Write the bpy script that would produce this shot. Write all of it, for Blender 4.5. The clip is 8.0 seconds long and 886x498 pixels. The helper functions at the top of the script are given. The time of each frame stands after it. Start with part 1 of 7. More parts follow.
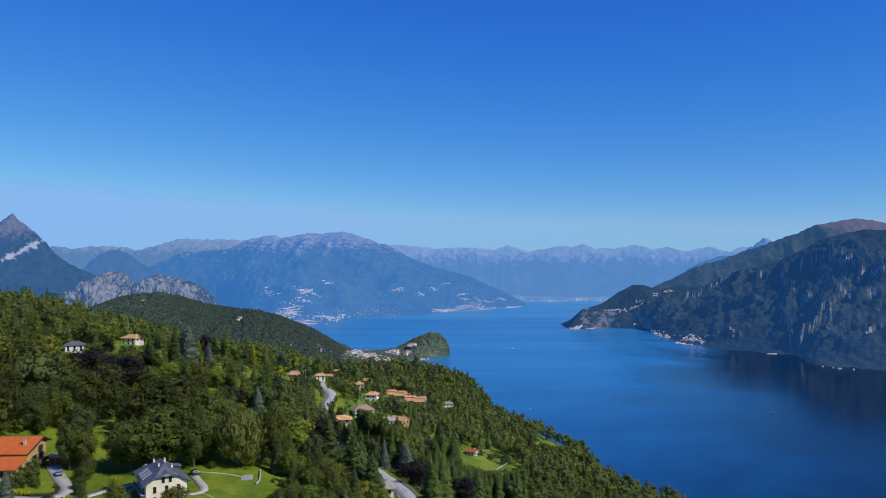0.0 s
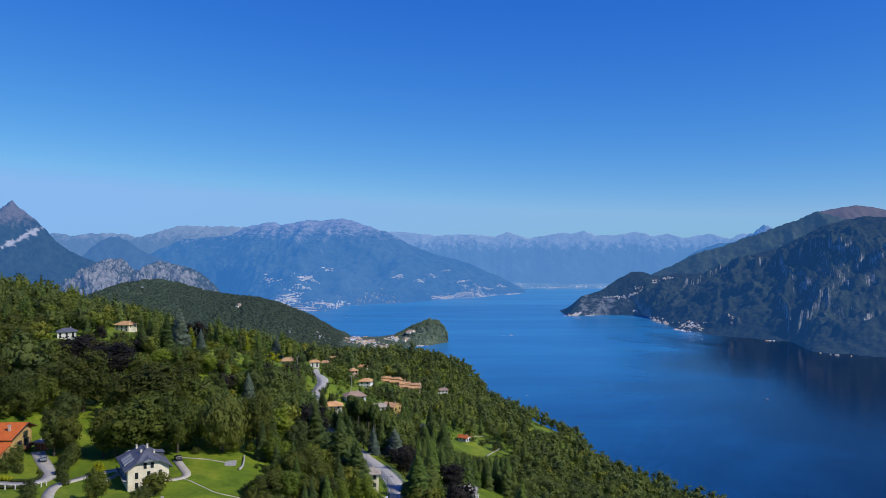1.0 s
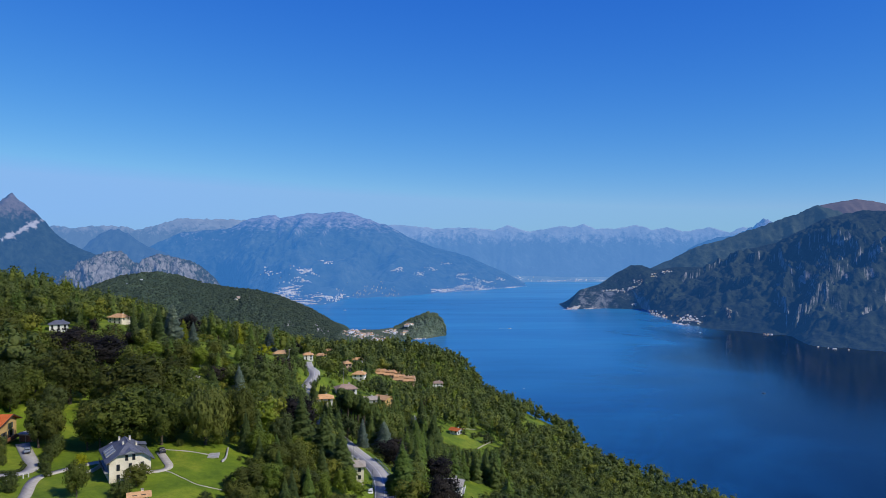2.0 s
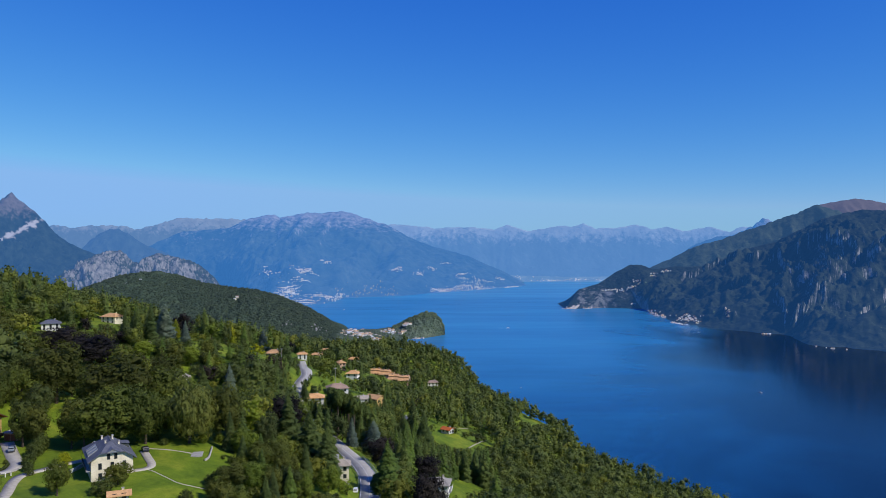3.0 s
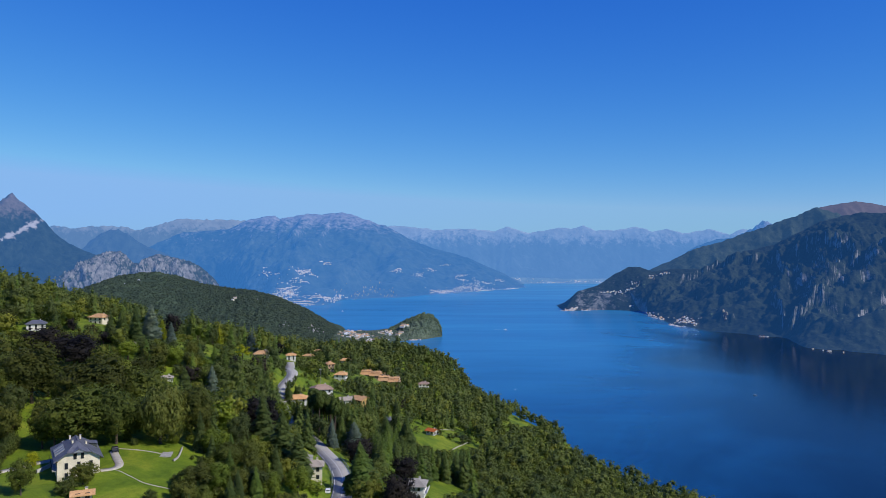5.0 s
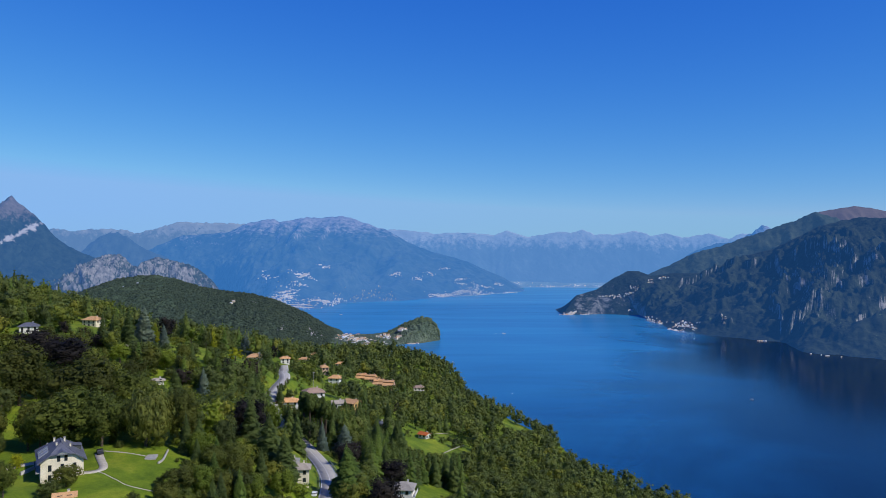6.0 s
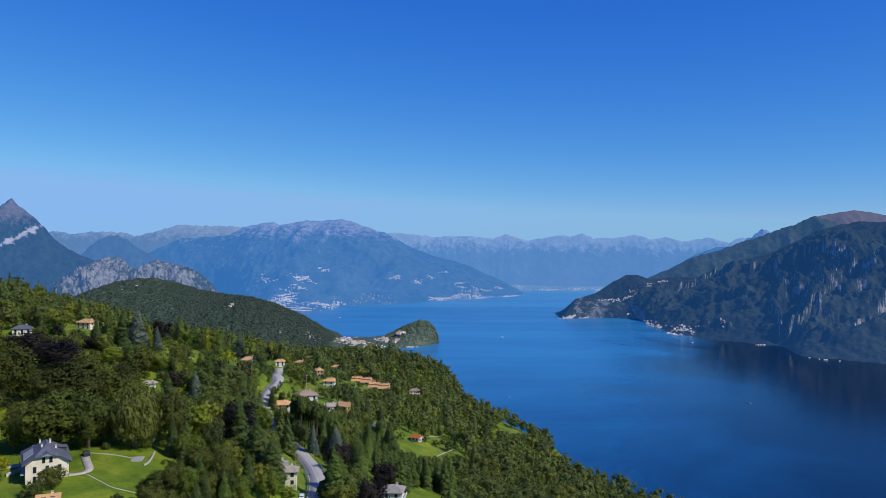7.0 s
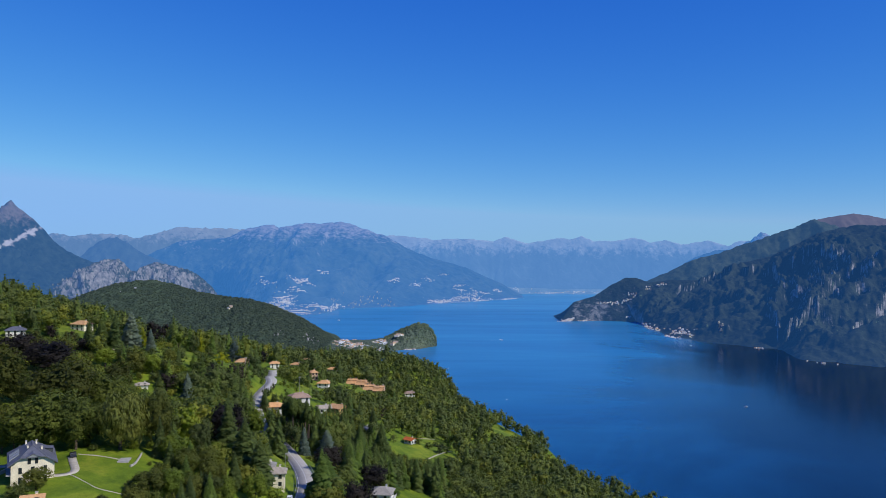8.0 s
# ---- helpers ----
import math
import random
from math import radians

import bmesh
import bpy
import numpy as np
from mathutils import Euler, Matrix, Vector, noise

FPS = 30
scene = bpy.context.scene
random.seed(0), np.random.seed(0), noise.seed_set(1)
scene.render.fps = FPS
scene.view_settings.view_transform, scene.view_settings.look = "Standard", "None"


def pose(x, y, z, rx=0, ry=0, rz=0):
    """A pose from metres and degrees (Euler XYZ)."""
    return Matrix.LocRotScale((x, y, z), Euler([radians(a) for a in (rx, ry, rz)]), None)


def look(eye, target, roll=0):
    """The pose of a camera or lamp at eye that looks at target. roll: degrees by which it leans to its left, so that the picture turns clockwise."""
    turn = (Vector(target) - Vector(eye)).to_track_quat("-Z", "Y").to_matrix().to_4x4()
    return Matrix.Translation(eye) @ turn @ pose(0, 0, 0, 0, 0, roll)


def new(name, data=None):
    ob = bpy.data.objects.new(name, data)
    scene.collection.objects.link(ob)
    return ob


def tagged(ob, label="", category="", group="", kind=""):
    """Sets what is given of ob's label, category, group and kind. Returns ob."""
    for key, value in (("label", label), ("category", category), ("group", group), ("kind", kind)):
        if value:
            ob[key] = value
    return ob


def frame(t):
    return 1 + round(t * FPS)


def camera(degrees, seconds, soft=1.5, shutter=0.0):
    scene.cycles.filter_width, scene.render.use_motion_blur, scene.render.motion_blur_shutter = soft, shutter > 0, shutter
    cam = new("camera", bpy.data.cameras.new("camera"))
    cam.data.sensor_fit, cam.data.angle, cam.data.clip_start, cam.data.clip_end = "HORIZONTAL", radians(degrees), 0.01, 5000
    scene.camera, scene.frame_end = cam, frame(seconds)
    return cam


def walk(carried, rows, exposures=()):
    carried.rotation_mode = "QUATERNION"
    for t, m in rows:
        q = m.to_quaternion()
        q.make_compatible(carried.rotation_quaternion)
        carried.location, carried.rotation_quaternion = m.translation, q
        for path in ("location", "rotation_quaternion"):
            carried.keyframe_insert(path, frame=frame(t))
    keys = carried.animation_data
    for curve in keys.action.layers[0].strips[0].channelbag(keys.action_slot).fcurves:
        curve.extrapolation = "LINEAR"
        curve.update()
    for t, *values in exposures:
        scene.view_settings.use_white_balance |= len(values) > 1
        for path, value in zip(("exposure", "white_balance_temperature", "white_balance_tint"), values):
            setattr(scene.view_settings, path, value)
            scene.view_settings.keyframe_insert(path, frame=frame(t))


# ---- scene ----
# ---------------- camera ----------------
cam = camera(60.0, 8.0, soft=0.6)
PATH = [
    (0, (-1.372, 1.002, 225.176), (-1.373, 3.001, 225.226), -0.2),
    (0.5, (1.271, 1.148, 225.021), (1.269, 3.148, 225.053), -0.2),
    (1, (3.882, 1.291, 225.078), (3.879, 3.291, 225.094), -0.2),
    (1.5, (6.519, 1.236, 225.128), (6.515, 3.236, 225.129), -0.1),
    (3, (14.303, 0.605, 225.052), (14.297, 2.605, 225.049), -0.1),
    (3.5, (16.792, 0.53, 224.995), (16.785, 2.53, 224.994), -0.0),
    (4, (19.177, 0.447, 225.045), (19.169, 2.447, 225.044), 0.0),
    (4.5, (21.56, 0.184, 225.088), (21.551, 2.184, 225.087), 0.0),
    (6, (28.238, -0.57, 224.964), (28.228, 1.43, 224.975), 0.2),
    (6.5, (30.408, -0.739, 224.888), (30.398, 1.261, 224.903), 0.2),
    (7, (32.42, -1.067, 224.775), (32.409, 0.933, 224.795), 0.3),
    (7.5, (34.485, -1.365, 224.743), (34.474, 0.635, 224.766), 0.3),
    (8, (36.497, -1.821, 224.675), (36.486, 0.179, 224.702), 0.4),
]
walk(cam, [(t, look(eye, target, roll)) for t, eye, target, roll in PATH])

# ---------------- sky, sun ----------------
SUN_AZ, SUN_EL = radians(122), radians(41)        # clockwise from +y
world = bpy.data.worlds.new("world")
scene.world = world
world.use_nodes = True
wn = world.node_tree
wn.nodes.clear()
w_out = wn.nodes.new("ShaderNodeOutputWorld")
w_bg = wn.nodes.new("ShaderNodeBackground")
w_sky = wn.nodes.new("ShaderNodeTexSky")
w_sky.sky_type = "NISHITA"
w_sky.sun_disc = False
w_sky.sun_elevation = SUN_EL
w_sky.sun_rotation = SUN_AZ
w_sky.altitude = 900
w_sky.air_density = 1.0
w_sky.dust_density = 0.3
w_sky.ozone_density = 3.0
# the deep, clear blue of the day: each channel's level and contrast
w_sep = wn.nodes.new("ShaderNodeSeparateColor")
w_com = wn.nodes.new("ShaderNodeCombineColor")
wn.links.new(w_sky.outputs["Color"], w_sep.inputs[0])
for ch, (level, power, gain, most) in enumerate(((0.030, 1.85, 9.4, 0.246), (0.068, 1.165, 1.33, 0.475), (0.140, 0.45, 0.80, 0.85))):
    n_level, n_pow, n_gain, n_most = (wn.nodes.new("ShaderNodeMath") for _ in range(4))
    for n, op, v in ((n_level, "MULTIPLY", level), (n_pow, "POWER", power), (n_gain, "MULTIPLY", gain), (n_most, "MINIMUM", most)):
        n.operation = op
        n.inputs[1].default_value = v
    wn.links.new(w_sep.outputs[ch], n_level.inputs[0])
    wn.links.new(n_level.outputs[0], n_pow.inputs[0])
    wn.links.new(n_pow.outputs[0], n_gain.inputs[0])
    wn.links.new(n_gain.outputs[0], n_most.inputs[0])
    wn.links.new(n_most.outputs[0], w_com.inputs[ch])
wn.links.new(w_com.outputs[0], w_bg.inputs["Color"])
wn.links.new(w_bg.outputs["Background"], w_out.inputs["Surface"])
w_bg.inputs["Strength"].default_value = 1.0

sun_data = bpy.data.lights.new("sun", "SUN")
sun_data.energy = 4.2
sun_data.angle = radians(0.55)
sun_data.color = (1.0, 0.93, 0.82)
sun = new("sun", sun_data)
sun_dir = Vector((math.sin(SUN_AZ) * math.cos(SUN_EL), math.cos(SUN_AZ) * math.cos(SUN_EL), math.sin(SUN_EL)))
sun.matrix_world = look(sun_dir * 900 + Vector((0, 300, 150)), Vector((0, 300, 150)))
scene.view_settings.exposure = 0.0

LAKE_Z = 15.0


# ---------------- materials ----------------
def node_mat(name, rough=0.8, metal=0.0, spec=0.3):
    m = bpy.data.materials.new(name)
    m.use_nodes = True
    nt = m.node_tree
    b = nt.nodes["Principled BSDF"]
    b.inputs["Roughness"].default_value = rough
    b.inputs["Metallic"].default_value = metal
    b.inputs["Specular IOR Level"].default_value = spec
    return m, nt, b


def ramp(nt, stops, fac=None, interp="LINEAR"):
    r = nt.nodes.new("ShaderNodeValToRGB")
    r.color_ramp.interpolation = interp
    e = r.color_ramp.elements
    while len(e) < len(stops):
        e.new(0.5)
    for k, (p, c) in enumerate(stops):
        e[k].position = p
        e[k].color = (*c, 1)
    if fac is not None:
        nt.links.new(fac, r.inputs["Fac"])
    return r


def noise_tex(nt, scale, detail=4.0, rough=0.55, coord="Object", vec=None, distort=0.0):
    n = nt.nodes.new("ShaderNodeTexNoise")
    n.inputs["Scale"].default_value = scale
    n.inputs["Detail"].default_value = detail
    n.inputs["Roughness"].default_value = rough
    n.inputs["Distortion"].default_value = distort
    if vec is None:
        c = nt.nodes.new("ShaderNodeTexCoord")
        vec = c.outputs[coord]
    nt.links.new(vec, n.inputs["Vector"])
    return n


def world_vec(nt):
    g = nt.nodes.new("ShaderNodeNewGeometry")
    return g.outputs["Position"]


def mixc(nt, a, b, fac, mode="MIX"):
    m = nt.nodes.new("ShaderNodeMix")
    m.data_type = "RGBA"
    m.blend_type = mode
    for sock, v in ((m.inputs[0], fac), (m.inputs[6], a), (m.inputs[7], b)):
        if isinstance(v, (int, float)):
            sock.default_value = v
        elif isinstance(v, tuple):
            sock.default_value = (*v, 1)
        else:
            nt.links.new(v, sock)
    return m.outputs[2]


def bump(nt, b, height, strength=0.4, dist=0.05):
    n = nt.nodes.new("ShaderNodeBump")
    n.inputs["Strength"].default_value = strength
    n.inputs["Distance"].default_value = dist
    nt.links.new(height, n.inputs["Height"])
    nt.links.new(n.outputs["Normal"], b.inputs["Normal"])


def plain_mat(name, dark, light, scale=1.5, rough=0.8, bumpy=0.2, metal=0.0, spec=0.3, dist=0.02):
    """A two-tone weathered surface: broad stains and fine grain."""
    m, nt, b = node_mat(name, rough, metal, spec)
    p = world_vec(nt)
    n1 = noise_tex(nt, scale, 5, 0.6, vec=p)
    n2 = noise_tex(nt, scale * 9, 3, 0.6, vec=p)
    c1 = ramp(nt, [(0.3, dark), (0.7, light)], n1.outputs["Fac"])
    c2 = ramp(nt, [(0.3, (0.8, 0.8, 0.8)), (0.7, (1, 1, 1))], n2.outputs["Fac"])
    nt.links.new(mixc(nt, c1.outputs["Color"], c2.outputs["Color"], 1.0, "MULTIPLY"), b.inputs["Base Color"])
    bump(nt, b, n2.outputs["Fac"], bumpy, dist)
    return m


def leaf_mat(name, dark, light, tint=0.25):
    """Foliage: clumps of leaves over a crown, each clump and each tree a little different."""
    m, nt, b = node_mat(name, 0.7, 0, 0.2)
    dark, light = (tuple(v * 1.06 for v in c) for c in (dark, light))
    g = nt.nodes.new("ShaderNodeNewGeometry")
    o = nt.nodes.new("ShaderNodeObjectInfo")
    mid = [tuple(a + (b_ - a) * q for a, b_ in zip(dark, light)) for q in (0.36, 0.68)]
    c = ramp(nt, [(0.0, mid[0]), (1.0, mid[1])], g.outputs["Random Per Island"])
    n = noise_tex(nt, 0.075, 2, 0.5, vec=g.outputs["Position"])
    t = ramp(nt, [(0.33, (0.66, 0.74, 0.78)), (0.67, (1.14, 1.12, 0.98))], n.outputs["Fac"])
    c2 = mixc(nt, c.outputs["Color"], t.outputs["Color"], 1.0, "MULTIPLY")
    v = ramp(nt, [(0.0, (1 - tint, 1 - tint, 1 - tint)), (1.0, (1 + tint, 1 + tint * 0.8, 1.0))], o.outputs["Random"])
    c3 = mixc(nt, c2, v.outputs["Color"], 1.0, "MULTIPLY")
    # shaded gaps between leaf clumps, darkened in the colour by fine noise
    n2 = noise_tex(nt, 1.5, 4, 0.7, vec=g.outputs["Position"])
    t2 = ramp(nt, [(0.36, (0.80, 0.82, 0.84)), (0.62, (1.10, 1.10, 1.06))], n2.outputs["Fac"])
    own = nt.nodes.new("ShaderNodeAttribute")        # a tree's own tone within the woods
    own.attribute_name = "tone"
    lift = ramp(nt, [(0.0, (0.62, 0.66, 0.72)), (0.5, (1, 1, 1)), (1.0, (1.42, 1.34, 1.15))])
    add = nt.nodes.new("ShaderNodeMath")
    add.operation = "ADD"
    add.inputs[1].default_value = 0.5
    nt.links.new(own.outputs["Fac"], add.inputs[0])
    nt.links.new(add.outputs[0], lift.inputs["Fac"])
    c3 = mixc(nt, c3, lift.outputs["Color"], 1.0, "MULTIPLY")
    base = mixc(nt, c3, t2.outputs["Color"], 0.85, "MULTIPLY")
    nt.links.new(base, b.inputs["Base Color"])
    bump(nt, b, n2.outputs["Fac"], 0.6, 0.6)
    # leaves let part of the light through
    thin = nt.nodes.new("ShaderNodeBsdfTranslucent")
    nt.links.new(mixc(nt, base, (1.45, 1.5, 1.0), 1.0, "MULTIPLY"), thin.inputs["Color"])
    both = nt.nodes.new("ShaderNodeMixShader")
    both.inputs[0].default_value = 0.40
    nt.links.new(b.outputs[0], both.inputs[1])
    nt.links.new(thin.outputs[0], both.inputs[2])
    nt.links.new(both.outputs[0], nt.nodes["Material Output"].inputs["Surface"])
    return m


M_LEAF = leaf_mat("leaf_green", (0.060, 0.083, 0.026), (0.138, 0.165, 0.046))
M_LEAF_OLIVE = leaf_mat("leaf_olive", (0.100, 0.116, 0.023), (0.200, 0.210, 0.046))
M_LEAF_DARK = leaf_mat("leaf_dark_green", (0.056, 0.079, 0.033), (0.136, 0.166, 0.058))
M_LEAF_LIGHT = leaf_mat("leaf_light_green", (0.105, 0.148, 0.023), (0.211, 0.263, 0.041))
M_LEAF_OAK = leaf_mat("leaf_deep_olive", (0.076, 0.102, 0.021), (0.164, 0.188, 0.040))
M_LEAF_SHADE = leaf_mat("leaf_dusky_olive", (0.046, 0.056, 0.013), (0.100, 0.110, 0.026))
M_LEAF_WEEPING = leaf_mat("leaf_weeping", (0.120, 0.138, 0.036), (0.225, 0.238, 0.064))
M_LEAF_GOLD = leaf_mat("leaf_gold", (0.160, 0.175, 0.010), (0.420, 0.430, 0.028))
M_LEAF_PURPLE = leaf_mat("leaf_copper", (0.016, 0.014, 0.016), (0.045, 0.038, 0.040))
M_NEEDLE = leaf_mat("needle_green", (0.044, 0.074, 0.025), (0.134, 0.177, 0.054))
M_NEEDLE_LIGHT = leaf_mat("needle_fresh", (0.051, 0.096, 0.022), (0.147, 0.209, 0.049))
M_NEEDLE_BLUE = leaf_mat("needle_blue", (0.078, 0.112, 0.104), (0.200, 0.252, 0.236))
M_BARK = plain_mat("bark", (0.05, 0.038, 0.028), (0.13, 0.10, 0.075), 2.0, 0.9, 0.6)


def make_grass():
    m, nt, b = node_mat("grass", 0.85, 0, 0.2)
    p = world_vec(nt)
    n1 = noise_tex(nt, 0.07, 5, 0.65, vec=p, distort=0.6)
    n2 = noise_tex(nt, 0.35, 4, 0.65, vec=p)
    n3 = noise_tex(nt, 3.0, 3, 0.7, vec=p)
    c1 = ramp(nt, [(0.34, (0.082, 0.138, 0.009)), (0.5, (0.136, 0.200, 0.012)), (0.66, (0.220, 0.258, 0.022))], n1.outputs["Fac"])
    c2 = ramp(nt, [(0.25, (0.62, 0.66, 0.55)), (0.55, (1, 1, 1)), (0.8, (1.25, 1.05, 0.9))], n2.outputs["Fac"])
    c3 = ramp(nt, [(0.3, (0.7, 0.72, 0.7)), (0.7, (1.1, 1.1, 1.1))], n3.outputs["Fac"])
    a = mixc(nt, c1.outputs["Color"], c2.outputs["Color"], 0.8, "MULTIPLY")
    a = mixc(nt, a, c3.outputs["Color"], 0.8, "MULTIPLY")
    nt.links.new(a, b.inputs["Base Color"])
    bump(nt, b, n3.outputs["Fac"], 0.6, 0.15)
    return m


M_GRASS = make_grass()
M_ASPHALT = plain_mat("asphalt", (0.34, 0.325, 0.295), (0.45, 0.43, 0.39), 0.25, 0.85, 0.2)
M_GRAVEL = plain_mat("gravel", (0.36, 0.33, 0.27), (0.52, 0.48, 0.41), 0.8, 0.95, 0.6)
M_MARK = plain_mat("road_paint", (0.6, 0.6, 0.58), (0.78, 0.78, 0.75), 0.6, 0.6, 0.1)
M_CONCRETE = plain_mat("concrete", (0.30, 0.29, 0.27), (0.45, 0.44, 0.41), 0.7, 0.9, 0.3)
M_CREAM = plain_mat("cream_render", (0.634, 0.572, 0.426), (0.829, 0.767, 0.609), 0.5, 0.9, 0.2)
M_WHITE = plain_mat("white_render", (0.62, 0.61, 0.57), (0.78, 0.77, 0.74), 0.5, 0.9, 0.2)
M_OCHRE = plain_mat("ochre_render", (0.42, 0.28, 0.10), (0.56, 0.40, 0.17), 0.5, 0.9, 0.2)
M_PINK = plain_mat("pink_render", (0.50, 0.33, 0.24), (0.62, 0.44, 0.33), 0.5, 0.9, 0.2)
M_WOOD = plain_mat("dark_wood", (0.05, 0.030, 0.018), (0.12, 0.070, 0.040), 1.5, 0.7, 0.3)
M_WOODRED = plain_mat("red_brown_wood", (0.16, 0.06, 0.03), (0.28, 0.11, 0.055), 1.5, 0.7, 0.3)
M_SLATE = plain_mat("slate", (0.083, 0.090, 0.112), (0.150, 0.158, 0.188), 0.7, 0.55, 0.3, spec=0.4)
M_METAL = plain_mat("painted_metal", (0.40, 0.41, 0.42), (0.55, 0.56, 0.57), 1.0, 0.4, 0.1, metal=0.6)
M_SHUTTER = plain_mat("shutter", (0.04, 0.05, 0.05), (0.08, 0.09, 0.085), 2.0, 0.6, 0.2)
M_DARK = plain_mat("dark_trim", (0.015, 0.015, 0.016), (0.035, 0.035, 0.036), 2.0, 0.6, 0.1)
M_TYRE = plain_mat("tyre", (0.015, 0.015, 0.015), (0.03, 0.03, 0.03), 6.0, 0.9, 0.2)
M_ROCK = plain_mat("pale_rock", (0.22, 0.22, 0.22), (0.46, 0.45, 0.43), 0.08, 0.95, 0.8)
# rock across the lake, its colour blued for haze
M_ROCK_FAR = plain_mat("hazed_far_rock", (0.26, 0.30, 0.36), (0.44, 0.48, 0.54), 0.05, 0.95, 0.3)
# distant houses: white shifted to blue, with haze painted in
M_TOWN = plain_mat("hazed_town_render", (0.56, 0.60, 0.66), (0.74, 0.77, 0.82), 0.02, 0.9, 0.1)
M_FOAM = plain_mat("foam", (0.100, 0.160, 0.240), (0.180, 0.240, 0.300), 0.3, 0.5, 0.2)
M_CARWHITE = plain_mat("white_car_paint", (0.70, 0.71, 0.72), (0.80, 0.80, 0.80), 0.7, 0.25, 0.02, spec=0.5)
M_CARBLUE = plain_mat("silver_blue_car_paint", (0.16, 0.19, 0.24), (0.24, 0.27, 0.32), 0.7, 0.25, 0.02, spec=0.5)


def make_glass():
    m, nt, b = node_mat("window_glass", 0.06, 0, 0.5)
    b.inputs["Base Color"].default_value = (0.02, 0.025, 0.03, 1)
    return m


M_GLASS = make_glass()


def tile_mat(name, dark, light):
    """Clay roof tiles: rows run along the slope's local directions."""
    m, nt, b = node_mat(name, 0.8, 0, 0.25)
    g = nt.nodes.new("ShaderNodeNewGeometry")
    o = nt.nodes.new("ShaderNodeObjectInfo")
    p = g.outputs["Position"]
    n1 = noise_tex(nt, 0.5, 5, 0.65, vec=p)
    n2 = noise_tex(nt, 5.0, 3, 0.6, vec=p)
    c1 = ramp(nt, [(0.28, dark), (0.72, light)], n1.outputs["Fac"])
    c2 = ramp(nt, [(0.3, (0.72, 0.7, 0.7)), (0.7, (1.12, 1.1, 1.05))], n2.outputs["Fac"])
    c3 = ramp(nt, [(0.0, (0.82, 0.85, 0.9)), (1.0, (1.15, 1.08, 1.0))], o.outputs["Random"])
    a = mixc(nt, c1.outputs["Color"], c2.outputs["Color"], 1.0, "MULTIPLY")
    a = mixc(nt, a, c3.outputs["Color"], 1.0, "MULTIPLY")
    nt.links.new(a, b.inputs["Base Color"])
    bump(nt, b, n2.outputs["Fac"], 0.4, 0.04)
    return m


M_TILE_ORANGE = tile_mat("orange_clay_tiles", (0.48, 0.115, 0.028), (0.62, 0.17, 0.045))
M_TILE = tile_mat("weathered_clay_tiles", (0.45, 0.256, 0.118), (0.68, 0.43, 0.22))
M_TILE_BROWN = tile_mat("brown_clay_tiles", (0.27, 0.19, 0.15), (0.42, 0.31, 0.24))
M_TILE_GREY = tile_mat("grey_stone_tiles", (0.24, 0.23, 0.21), (0.40, 0.38, 0.34))


